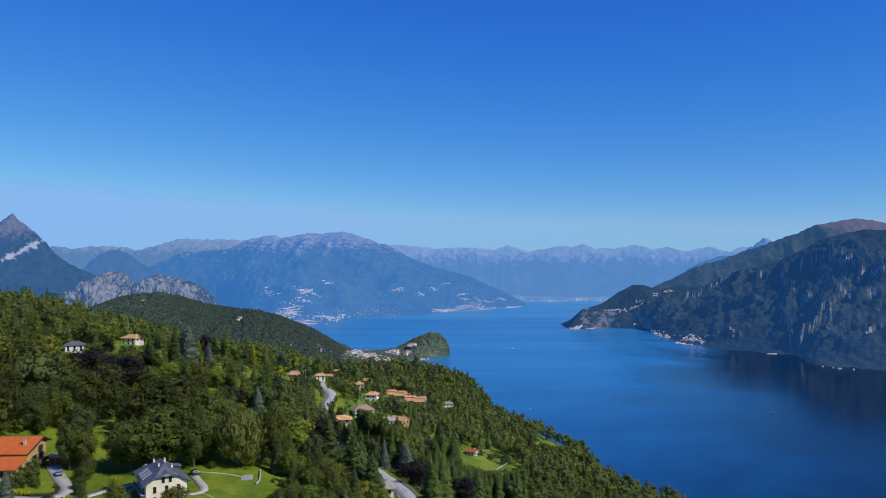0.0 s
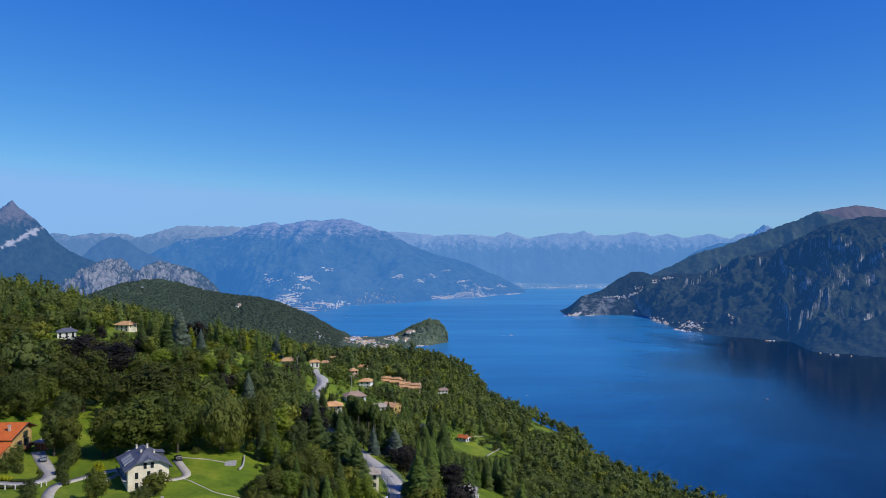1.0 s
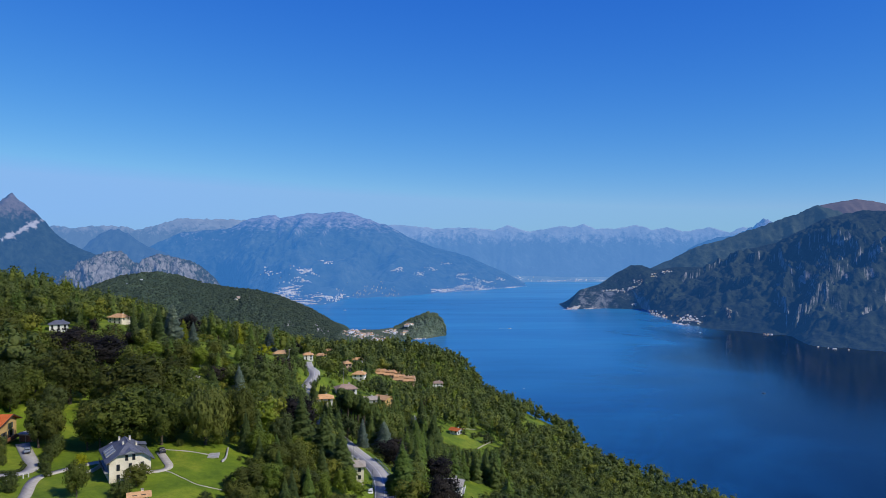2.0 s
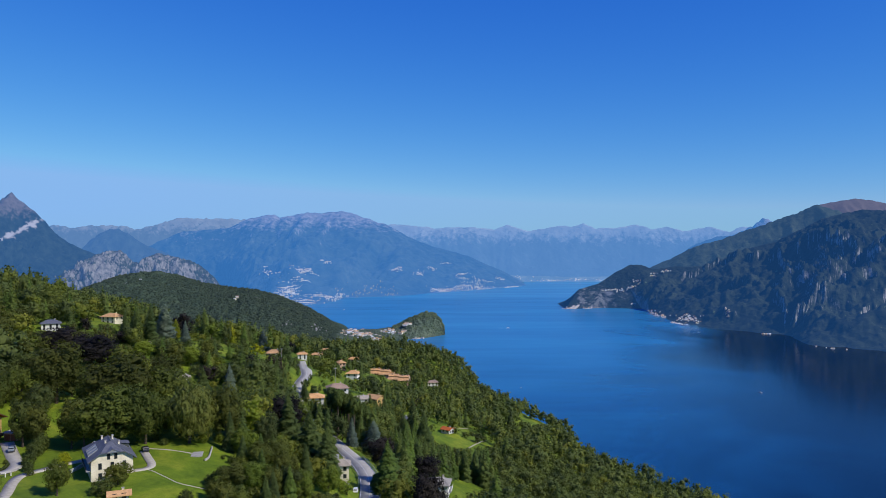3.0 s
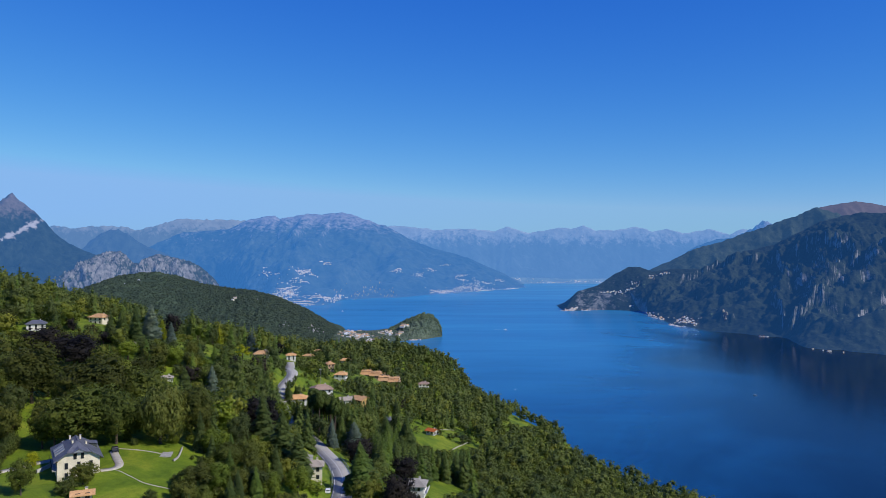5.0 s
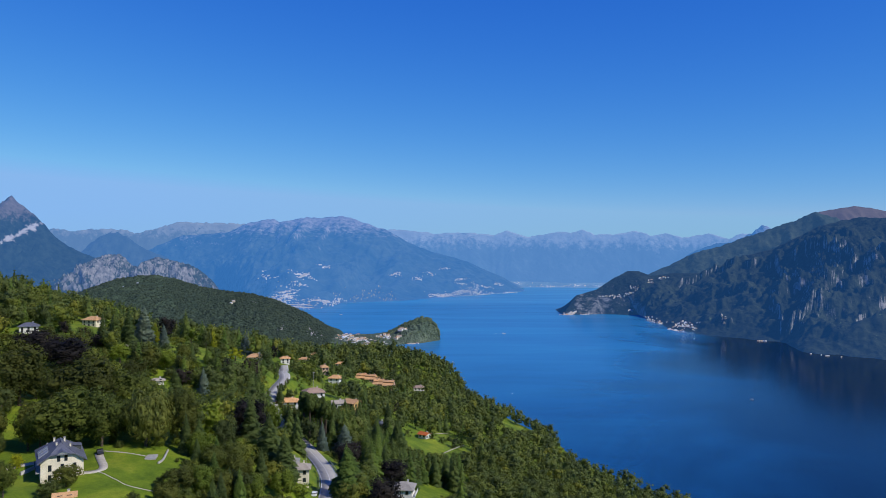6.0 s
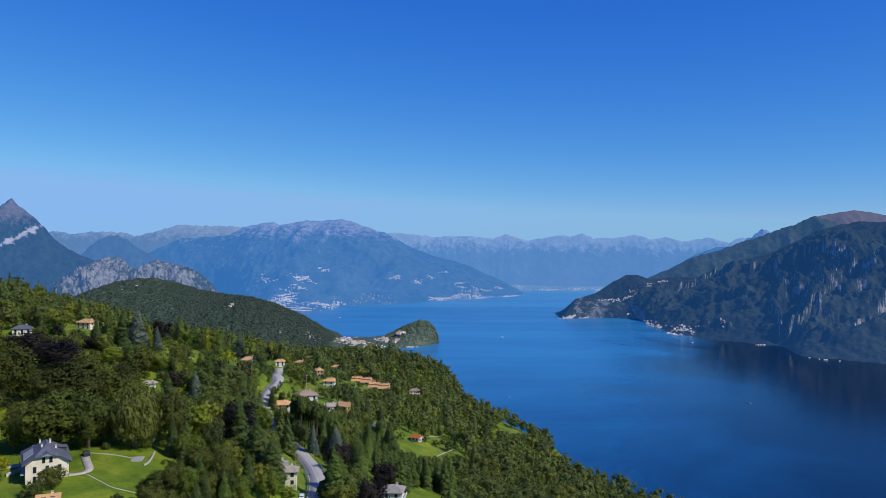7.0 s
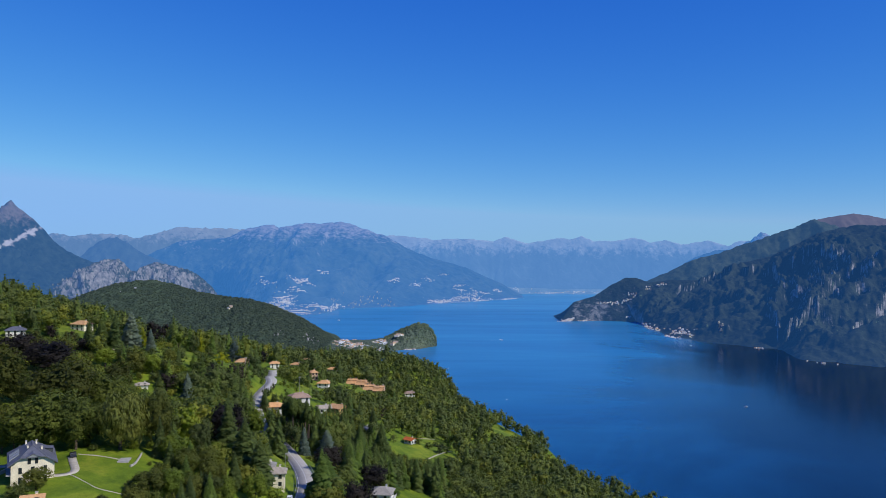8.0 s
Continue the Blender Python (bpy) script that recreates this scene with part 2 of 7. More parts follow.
def make_water():
    """Lake water: a breeze ruffles the open west part, the east part lies calm under the mountain."""
    m, nt, b = node_mat("lake_water", 0.10, 0, 0.3)
    b.inputs["IOR"].default_value = 1.33
    p = world_vec(nt)
    n0 = noise_tex(nt, 0.0022, 5, 0.6, vec=p, distort=0.8)
    sep = nt.nodes.new("ShaderNodeSeparateXYZ")
    nt.links.new(p, sep.inputs[0])
    def op(kind, a, v):
        n = nt.nodes.new("ShaderNodeMath")
        n.operation = kind
        for sock, q in zip(n.inputs, (a, v)):
            if isinstance(q, (int, float)):
                sock.default_value = q
            else:
                nt.links.new(q, sock)
        return n.outputs[0]
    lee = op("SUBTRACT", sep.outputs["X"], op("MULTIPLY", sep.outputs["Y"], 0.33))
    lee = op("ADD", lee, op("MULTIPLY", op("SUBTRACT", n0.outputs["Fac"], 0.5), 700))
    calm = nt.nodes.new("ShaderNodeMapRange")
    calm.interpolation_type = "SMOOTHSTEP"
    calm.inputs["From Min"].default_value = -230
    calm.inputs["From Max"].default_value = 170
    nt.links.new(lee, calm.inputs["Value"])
    far_sheen = nt.nodes.new("ShaderNodeMapRange")        # base colour brightens with distance, in place of grazing sky reflection
    far_sheen.interpolation_type = "SMOOTHSTEP"
    far_sheen.inputs["From Min"].default_value = 600
    far_sheen.inputs["From Max"].default_value = 2000
    nt.links.new(sep.outputs["Y"], far_sheen.inputs["Value"])
    clear = ramp(nt, [(0.0, (0.005, 0.078, 0.222)), (1.0, (0.023, 0.196, 0.425))], far_sheen.outputs[0])
    # calm water is coloured near black for the mountain mirrored in it
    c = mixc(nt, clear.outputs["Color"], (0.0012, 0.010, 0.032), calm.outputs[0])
    # past a far wind line, smoother water's brighter reflection is painted in
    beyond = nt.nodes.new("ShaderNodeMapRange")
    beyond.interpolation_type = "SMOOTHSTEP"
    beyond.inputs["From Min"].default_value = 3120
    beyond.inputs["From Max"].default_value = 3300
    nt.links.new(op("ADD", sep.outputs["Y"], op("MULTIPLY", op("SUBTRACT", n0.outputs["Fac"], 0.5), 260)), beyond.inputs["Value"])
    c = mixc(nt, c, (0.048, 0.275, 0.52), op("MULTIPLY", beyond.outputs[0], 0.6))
    r = ramp(nt, [(0.0, (0.26, 0.26, 0.26)), (1.0, (0.10, 0.10, 0.10))], calm.outputs[0])
    nt.links.new(r.outputs["Color"], b.inputs["Roughness"])
    # cat's-paws: differing sheen of ruffled and smooth bands, put into the base colour
    stretch = nt.nodes.new("ShaderNodeMapping")
    stretch.inputs["Scale"].default_value = (0.0016, 0.0075, 1)
    stretch.inputs["Rotation"].default_value = (0, 0, radians(-12))
    nt.links.new(p, stretch.inputs["Vector"])
    n2 = noise_tex(nt, 1.0, 5, 0.62, vec=stretch.outputs[0], distort=0.6)
    lanes = ramp(nt, [(0.35, (0.84, 0.86, 0.90)), (0.52, (1, 1, 1)), (0.72, (1.35, 1.18, 1.10))], n2.outputs["Fac"])
    nt.links.new(mixc(nt, c, lanes.outputs["Color"], 1.0, "MULTIPLY"), b.inputs["Base Color"])
    n1 = noise_tex(nt, 0.30, 3, 0.6, vec=p)
    bump(nt, b, n1.outputs["Fac"], 0.35, 0.3)
    return m


M_WATER = make_water()


def mountain_mat(name, forest_a, forest_b, rock_a, rock_b, rock_from, rock_to, scale, air=None, meadow=None, tree=0.06, cliffs=1.0, strata=None):
    """Wooded slopes with bare rock on the steep and high faces; air: haze before a far range, put in as a blue glow of
    the slope itself.
    """
    m, nt, b = node_mat(name, 0.95, 0, 0.1)
    g = nt.nodes.new("ShaderNodeNewGeometry")
    p = g.outputs["Position"]
    n1 = noise_tex(nt, scale, 6, 0.62, vec=p)
    n2 = noise_tex(nt, scale * 6, 5, 0.65, vec=p)
    n3 = noise_tex(nt, tree, 3, 0.7, vec=p)
    f = ramp(nt, [(0.3, forest_a), (0.7, forest_b)], n1.outputs["Fac"])
    fine = ramp(nt, [(0.35, (0.45, 0.5, 0.5)), (0.65, (1.35, 1.3, 1.25))], n3.outputs["Fac"])
    fcol = mixc(nt, f.outputs["Color"], fine.outputs["Color"], 0.8, "MULTIPLY")
    if meadow:
        mk = ramp(nt, [(0.66, (0, 0, 0)), (0.70, (1, 1, 1))], n2.outputs["Fac"])
        fcol = mixc(nt, fcol, meadow, mk.outputs["Color"])
    # rock: where noise, height and steepness add up
    sep = nt.nodes.new("ShaderNodeSeparateXYZ")
    nt.links.new(p, sep.inputs[0])
    hgt = nt.nodes.new("ShaderNodeMapRange")
    hgt.inputs["From Min"].default_value = rock_from
    hgt.inputs["From Max"].default_value = rock_to
    nt.links.new(sep.outputs["Z"], hgt.inputs["Value"])
    sn = nt.nodes.new("ShaderNodeSeparateXYZ")
    nt.links.new(g.outputs["True Normal"], sn.inputs[0])
    steep = nt.nodes.new("ShaderNodeMapRange")
    steep.inputs["From Min"].default_value = 0.62
    steep.inputs["From Max"].default_value = 0.25
    nt.links.new(sn.outputs["Z"], steep.inputs["Value"])
    add1 = nt.nodes.new("ShaderNodeMath")
    add1.operation = "ADD"
    nt.links.new(hgt.outputs[0], add1.inputs[0])
    steep.inputs["To Max"].default_value = cliffs
    nt.links.new(steep.outputs[0], add1.inputs[1])
    add2 = nt.nodes.new("ShaderNodeMath")
    add2.operation = "ADD"
    nt.links.new(add1.outputs[0], add2.inputs[0])
    nt.links.new(n2.outputs["Fac"], add2.inputs[1])
    mask = ramp(nt, [(0.58, (0, 0, 0)), (0.70, (1, 1, 1))], None)
    half = nt.nodes.new("ShaderNodeMath")
    half.operation = "MULTIPLY"
    half.inputs[1].default_value = 0.5
    nt.links.new(add2.outputs[0], half.inputs[0])
    nt.links.new(half.outputs[0], mask.inputs["Fac"])
    rk = ramp(nt, [(0.3, rock_a), (0.7, rock_b)], n3.outputs["Fac"])
    col = mixc(nt, fcol, rk.outputs["Color"], mask.outputs["Color"])
    if strata:
        # a pale tilted bed of rock: its level at x = 0, its dip and its thickness
        level, dip, thick, pale = strata
        tilt = nt.nodes.new("ShaderNodeVectorMath")
        tilt.operation = "DOT_PRODUCT"
        tilt.inputs[1].default_value = (-dip[0], -dip[1], 1)
        nt.links.new(p, tilt.inputs[0])
        bed = nt.nodes.new("ShaderNodeMapRange")
        bed.inputs["From Min"].default_value = level - 2 * thick
        bed.inputs["From Max"].default_value = level + 2 * thick
        nt.links.new(tilt.outputs["Value"], bed.inputs["Value"])
        shape = ramp(nt, [(0.0, (0, 0, 0)), (0.5, (0.46, 0.46, 0.46)), (1.0, (0, 0, 0))], bed.outputs[0])
        both = nt.nodes.new("ShaderNodeMath")
        both.operation = "ADD"
        n4 = noise_tex(nt, scale * 2.2, 5, 0.55, vec=p, distort=0.5)
        nt.links.new(shape.outputs["Color"], both.inputs[0])
        nt.links.new(n4.outputs["Fac"], both.inputs[1])
        out = ramp(nt, [(0.86, (0, 0, 0)), (0.98, (1, 1, 1))], both.outputs[0])
        col = mixc(nt, col, pale, out.outputs["Color"])
    nt.links.new(col, b.inputs["Base Color"])
    bump(nt, b, n3.outputs["Fac"], 0.8, 8.0)
    # haze: the whole slope glows faintly in the colour of the air
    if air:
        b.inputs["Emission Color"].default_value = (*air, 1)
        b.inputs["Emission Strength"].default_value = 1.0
    return m


# the two nearer hills have no glow: haze is mixed into their bluish greens
M_MT_NEAR = mountain_mat("wooded_hill", (0.034, 0.058, 0.040), (0.064, 0.096, 0.062), (0.3, 0.29, 0.27), (0.45, 0.44, 0.42), 9000, 9999, 0.012, tree=0.12, cliffs=0.0)
M_MT_PROM = mountain_mat("terraced_promontory", (0.062, 0.096, 0.074), (0.120, 0.152, 0.108), (0.16, 0.155, 0.15), (0.34, 0.33, 0.31), 9000, 9999, 0.03, tree=0.16, meadow=(0.12, 0.15, 0.08), cliffs=0.25)
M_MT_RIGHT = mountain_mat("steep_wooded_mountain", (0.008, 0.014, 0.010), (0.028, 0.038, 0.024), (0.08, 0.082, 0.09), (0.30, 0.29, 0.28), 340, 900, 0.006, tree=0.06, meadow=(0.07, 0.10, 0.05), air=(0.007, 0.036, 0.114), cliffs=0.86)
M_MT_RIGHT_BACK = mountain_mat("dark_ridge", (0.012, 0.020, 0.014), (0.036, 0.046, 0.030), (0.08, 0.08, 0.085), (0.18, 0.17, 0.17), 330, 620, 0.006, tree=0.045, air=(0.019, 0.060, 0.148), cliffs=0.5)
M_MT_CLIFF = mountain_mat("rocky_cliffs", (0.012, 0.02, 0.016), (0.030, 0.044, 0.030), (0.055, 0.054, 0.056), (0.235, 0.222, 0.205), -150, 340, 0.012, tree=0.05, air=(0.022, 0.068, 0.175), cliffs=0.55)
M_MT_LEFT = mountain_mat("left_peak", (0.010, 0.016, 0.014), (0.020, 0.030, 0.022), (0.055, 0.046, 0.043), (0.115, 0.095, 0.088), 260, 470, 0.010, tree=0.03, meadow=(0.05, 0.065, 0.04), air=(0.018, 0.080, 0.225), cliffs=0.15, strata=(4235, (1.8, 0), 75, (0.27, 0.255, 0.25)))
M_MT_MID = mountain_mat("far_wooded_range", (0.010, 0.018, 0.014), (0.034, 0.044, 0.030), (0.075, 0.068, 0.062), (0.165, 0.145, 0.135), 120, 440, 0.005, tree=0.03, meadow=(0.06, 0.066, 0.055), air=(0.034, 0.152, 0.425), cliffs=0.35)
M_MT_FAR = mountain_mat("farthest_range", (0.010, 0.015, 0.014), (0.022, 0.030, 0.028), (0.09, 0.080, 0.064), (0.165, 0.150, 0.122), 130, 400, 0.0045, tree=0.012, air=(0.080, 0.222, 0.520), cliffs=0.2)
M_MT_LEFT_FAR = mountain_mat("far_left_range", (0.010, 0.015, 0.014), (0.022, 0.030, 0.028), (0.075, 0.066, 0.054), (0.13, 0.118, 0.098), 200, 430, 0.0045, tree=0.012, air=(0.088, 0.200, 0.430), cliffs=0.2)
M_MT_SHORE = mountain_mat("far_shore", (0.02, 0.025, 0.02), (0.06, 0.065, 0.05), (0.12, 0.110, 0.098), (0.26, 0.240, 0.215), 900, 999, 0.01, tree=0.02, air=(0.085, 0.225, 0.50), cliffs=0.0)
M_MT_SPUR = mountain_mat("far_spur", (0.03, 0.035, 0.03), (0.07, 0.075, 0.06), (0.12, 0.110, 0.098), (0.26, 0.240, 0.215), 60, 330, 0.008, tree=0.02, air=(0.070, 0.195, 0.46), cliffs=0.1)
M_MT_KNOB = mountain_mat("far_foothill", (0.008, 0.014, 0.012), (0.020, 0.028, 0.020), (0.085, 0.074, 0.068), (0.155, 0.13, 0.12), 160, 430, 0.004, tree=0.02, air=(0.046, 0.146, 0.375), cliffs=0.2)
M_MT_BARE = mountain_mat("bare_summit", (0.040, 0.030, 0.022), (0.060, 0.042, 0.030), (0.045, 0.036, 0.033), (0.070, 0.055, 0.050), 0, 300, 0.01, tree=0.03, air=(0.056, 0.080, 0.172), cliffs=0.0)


# ---------------- mesh helpers ----------------
def mesh_object(name, verts, faces, mats, index=None, parent=None, smooth=False, normals=None):
    me = bpy.data.meshes.new(name)
    verts = np.asarray(verts, dtype=np.float32)
    if isinstance(faces, np.ndarray):
        n, k = faces.shape
        me.vertices.add(len(verts))
        me.vertices.foreach_set("co", verts.ravel())
        me.loops.add(n * k)
        me.loops.foreach_set("vertex_index", faces.astype(np.int32).ravel())
        me.polygons.add(n)
        me.polygons.foreach_set("loop_start", np.arange(0, n * k, k, dtype=np.int32))
        me.update(calc_edges=True)
    else:
        me.from_pydata([tuple(map(float, v)) for v in verts], [], faces)
    for m in mats:
        me.materials.append(m)
    if index is not None:
        me.polygons.foreach_set("material_index", np.asarray(index, dtype=np.int32))
    if smooth:
        me.polygons.foreach_set("use_smooth", np.ones(len(me.polygons), dtype=bool))
    me.validate()
    if normals is not None:
        me.polygons.foreach_set("use_smooth", np.ones(len(me.polygons), dtype=bool))
        at = me.attributes.new("custom_normal", "FLOAT_VECTOR", "POINT")
        at.data.foreach_set("vector", np.asarray(normals, dtype=np.float32).ravel())
        me.update()
    ob = new(name, me)
    if parent:
        ob.parent = parent
    return ob


def part(name, bm, material, parent, label=""):
    me = bpy.data.meshes.new(name)
    bmesh.ops.recalc_face_normals(bm, faces=bm.faces)
    bm.to_mesh(me)
    bm.free()
    me.materials.append(material)
    ob = new(name, me)
    if parent:
        ob.parent = parent
    if label:
        ob["label"] = label
    return ob


def empty(name, m):
    ob = new(name)
    ob.empty_display_size = 0.5
    ob.matrix_world = m
    return ob


def box(bm, x0, x1, y0, y1, z0, z1, bev=0.0):
    r = bmesh.ops.create_cube(bm, size=1)
    vs = r["verts"]
    for v in vs:
        v.co = Vector(((x0 + x1) / 2 + v.co.x * (x1 - x0), (y0 + y1) / 2 + v.co.y * (y1 - y0), (z0 + z1) / 2 + v.co.z * (z1 - z0)))
    if bev:
        es = list({e for v in vs for e in v.link_edges})
        bmesh.ops.bevel(bm, geom=es, offset=bev, segments=1, affect="EDGES")
    return bm


def cyl(bm, x, y, z0, z1, r0, r1=None, seg=8):
    r1 = r0 if r1 is None else r1
    r = bmesh.ops.create_cone(bm, segments=seg, radius1=r0, radius2=r1, depth=z1 - z0, cap_ends=True)
    for v in r["verts"]:
        v.co += Vector((x, y, (z0 + z1) / 2))
    return bm


def slab(bm, pts, thick):
    """A flat sheet through the points, given its thickness straight down."""
    top = [bm.verts.new(p) for p in pts]
    low = [bm.verts.new((p[0], p[1], p[2] - thick)) for p in pts]
    bm.faces.new(top)
    bm.faces.new(list(reversed(low)))
    n = len(pts)
    for k in range(n):
        bm.faces.new((top[k], low[k], low[(k + 1) % n], top[(k + 1) % n]))
    return bm


# ---------------- the lie of the land ----------------
# a tilted hillside with knolls and hollows: x, y, breadth, rise
KNOLLS = [(-56, 225, 40, 14.0), (-110, 230, 40, -19.1), (-15, 285, 32, 3.3), (15, 310, 32, 2.4), (-70, 460, 45, 11.8), (-25, 440, 35, 0.5), (25, 450, 40, 2.8), (85, 675, 50, 0.2), (170, 520, 60, -8.9), (-150, 490, 60, 14.0), (-300, 600, 80, 13.5), (50, 800, 60, -11.8), (-105, 260, 50, 16.8), (-280, 850, 120, -26.5), (45, 790, 45, 5.9), (112, 690, 28, -7.2), (-92, 620, 50, 10.2), (-10, 880, 55, 19.1)]
TILT = [115.45, -26.69, -7.34, -0.31, 1.19, 0.2]
# the line along which the hillside breaks off towards the lake: y, x
BREAK_Y = (0, 300, 420, 500, 515, 530, 545, 560, 600, 650, 680, 695, 715, 750, 821, 900, 960, 1050, 1200)
BREAK_X = (318, 270, 240, 213, 204, 188, 150, 122, 108, 108, 122, 128, 104, 72, 46, 36, -5, -110, -280)
# roads: centre lines
LOWER_ROAD = [(-10.5, 225), (-10.3, 243), (-11.4, 260), (-13.8, 277), (-17.8, 294), (-22.5, 312), (-27.6, 330), (-33.2, 346), (-40, 361), (-53, 380), (-62, 400), (-67.5, 418), (-68, 435), (-68, 453), (-70.5, 468), (-75.5, 483), (-81, 512), (-88, 548), (-94, 575)]
DRIVE = [(-119.5, 234), (-114.5, 227), (-109, 219.5), (-106.2, 215.5), (-104.6, 211), (-105, 206.5), (-108.5, 203), (-118, 201.5)]
YARD = [(-74.2, 225.5), (-70.3, 218.7), (-67.6, 214.1), (-67.0, 211.2), (-68.6, 209.2), (-72, 208.2)]
LANE = [(-90, 176), (-92.5, 186), (-97.3, 198), (-98.6, 204.5), (-96.5, 209.3), (-92.3, 216), (-89.0, 219)]


def hill(x, y):
    x, y = np.asarray(x, float), np.asarray(y, float)
    u, v = x / 100, (y - 450) / 100
    z = TILT[0] + TILT[1] * u + TILT[2] * v + TILT[3] * u * u + TILT[4] * u * v + TILT[5] * v * v
    for a, b, r, h in KNOLLS:
        z = z + h * np.exp(-((x - a) ** 2 + (y - b) ** 2) / (2 * r * r))
    z = z - 7.8 * np.logaddexp(0, (x - np.interp(y, BREAK_Y, BREAK_X)) / 6)
    z = z - 12 * np.logaddexp(0, (y - 960) / 30)
    return z


def smooth_line(pts, step=2.0):
    p = np.array(pts, float)
    out = []
    for k in range(len(p) - 1):
        a, b, c, d = p[max(k - 1, 0)], p[k], p[k + 1], p[min(k + 2, len(p) - 1)]
        n = max(2, int(np.linalg.norm(c - b) / step))
        for s in np.arange(n) / n:
            out.append(0.5 * (2 * b + (c - a) * s + (2 * a - 5 * b + 4 * c - d) * s * s + (3 * b - a - 3 * c + d) * s ** 3))
    out.append(p[-1])
    return np.array(out)


ROADS = []          # centre line, level along it, half width


def lay(pts, half):
    line = smooth_line(pts)
    z = hill(line[:, 0], line[:, 1])
    k = np.ones(9) / 9
    z = np.convolve(np.pad(z, 4, mode="edge"), k, "valid")
    ROADS.append((line, z, half))
    return line, z


road_line, road_z = lay(LOWER_ROAD, 3.4)
drive_line, drive_z = lay(DRIVE, 1.9)
lane_line, lane_z = lay(LANE, 1.6)
yard_line, yard_z = lay(YARD, 1.3)
# level ground under buildings: x, y, level, radius
PADS = []


def terrain(x, y):
    """The ground's height: the hillside, levelled under roads and buildings, down to the lake bed."""
    x, y = np.atleast_1d(np.asarray(x, float)), np.atleast_1d(np.asarray(y, float))
    z = hill(x, y)
    for px, py, pz, r in PADS:
        d = np.hypot(x - px, y - py)
        w = np.clip(1.0 - (d - r) / (0.7 * r), 0, 1)
        w = w * w * (3 - 2 * w)
        z = z * (1 - w) + pz * w
    for line, lz, half in ROADS:
        near = (x > line[:, 0].min() - 15) & (x < line[:, 0].max() + 15) & (y > line[:, 1].min() - 15) & (y < line[:, 1].max() + 15)
        if not near.any():
            continue
        d = np.hypot(x[near][:, None] - line[None, :, 0], y[near][:, None] - line[None, :, 1])
        k = d.argmin(1)
        w = np.clip(1 - (d.min(1) - half - 1.2) / 5.0, 0, 1)
        w = w * w * (3 - 2 * w)
        z[near] = z[near] * (1 - w) + (lz[k] - 0.12) * w
    return np.maximum(z, 0.0)


def ground_at(x, y):
    return float(terrain(x, y)[0])


def pad(x, y, r, dz=0.0):
    z = float(hill(x, y)) + dz
    PADS.append((x, y, z, r))
    return z


# house plots: x, y, and the levelled radius
GREY_HOUSE = (-78.4, 211.4)
ORANGE_HOUSE = (-131.0, 230.0)
PADS.append((*GREY_HOUSE, 163.5, 11.0))
PADS.append((*ORANGE_HOUSE, 165.6, 13.0))
ROAD_HOUSE = (-21.5, 262.0)
LOW_HOUSE = (10.6, 298.0)
LAWN_HOUSE = (15.5, 452.0)
Z_ROADH = pad(*ROAD_HOUSE, 6, -1.5)
Z_LOWH = pad(*LOW_HOUSE, 8, -1.0)
Z_LAWNH = pad(*LAWN_HOUSE, 5)

# clearings without trees, as outlines on the plan
CLEARINGS = {
    "main_lawn": [(-74, 231), (-68, 235), (-58, 240), (-54, 235), (-51, 224), (-50, 213), (-52, 200), (-53, 186), (-54, 160), (-84, 160), (-86, 222), (-78, 228)],
    "west_lawn": [(-116, 256), (-112, 258), (-98, 230), (-90, 228), (-80, 205), (-80, 160), (-95, 160), (-101, 202), (-101, 212)],
    "orange_garden": [(-140, 215), (-112, 240), (-105, 222), (-100, 203), (-95, 165), (-140, 165)],
    "orange_field": [(-132, 242), (-131, 251), (-124, 251), (-119, 242)],
    "upper_field": [(-64, 446), (-58, 446), (-54, 462), (-58, 482), (-68, 486), (-66, 466)],
    "lawn_house_field": [(4, 434), (8, 458), (14, 466), (25, 496), (34, 500), (42, 480), (42, 456), (26, 424), (11, 420)],
    "low_house_lawn": [(14, 300), (16, 318), (19, 340), (24, 352), (29, 345), (26, 330), (21, 300)],
    "edge_meadow": [(86, 676), (92, 688), (102, 692), (98, 680)],
}


def inside(poly, x, y):
    c = np.zeros(np.shape(x), bool)
    n = len(poly)
    for k in range(n):
        (x0, y0), (x1, y1) = poly[k], poly[(k + 1) % n]
        if y0 != y1:
            c ^= ((y0 > y) != (y1 > y)) & (x < (x1 - x0) * (y - y0) / (y1 - y0) + x0)
    return c


def axis(parts):
    out = []
    for a, b, s in parts:
        out += list(np.arange(a, b, s))
    return np.array(out + [parts[-1][1]], float)


def build_ground():
    xs = axis([(-4900, -1300, 400), (-1300, -450, 50), (-450, -150, 6), (-150, 60, 2.2), (60, 360, 6), (360, 1300, 50), (1300, 4900, 400)])
    ys = axis([(-4900, -700, 400), (-700, 120, 40), (120, 180, 6), (180, 480, 2.2), (480, 1000, 6), (1000, 1500, 25), (1500, 4900, 400)])
    X, Y = np.meshgrid(xs, ys)
    Z = terrain(X.ravel(), Y.ravel())
    # behind and beside the view the hillside stays as it is at its rim
    V = np.stack([X.ravel(), Y.ravel(), np.minimum(Z, 330)], 1)
    nx, ny = len(xs), len(ys)
    i = np.arange((ny - 1) * (nx - 1))
    a = (i // (nx - 1)) * nx + i % (nx - 1)
    F = np.stack([a, a + 1, a + nx + 1, a + nx], 1)
    ob = mesh_object("ground", V, F, [M_GRASS], smooth=True)
    tagged(ob, "grassy hillside falling steeply towards a lake", "ground", kind="structure")


build_ground()

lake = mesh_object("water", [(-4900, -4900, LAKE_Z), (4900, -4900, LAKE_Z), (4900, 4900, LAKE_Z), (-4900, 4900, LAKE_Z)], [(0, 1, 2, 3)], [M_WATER])
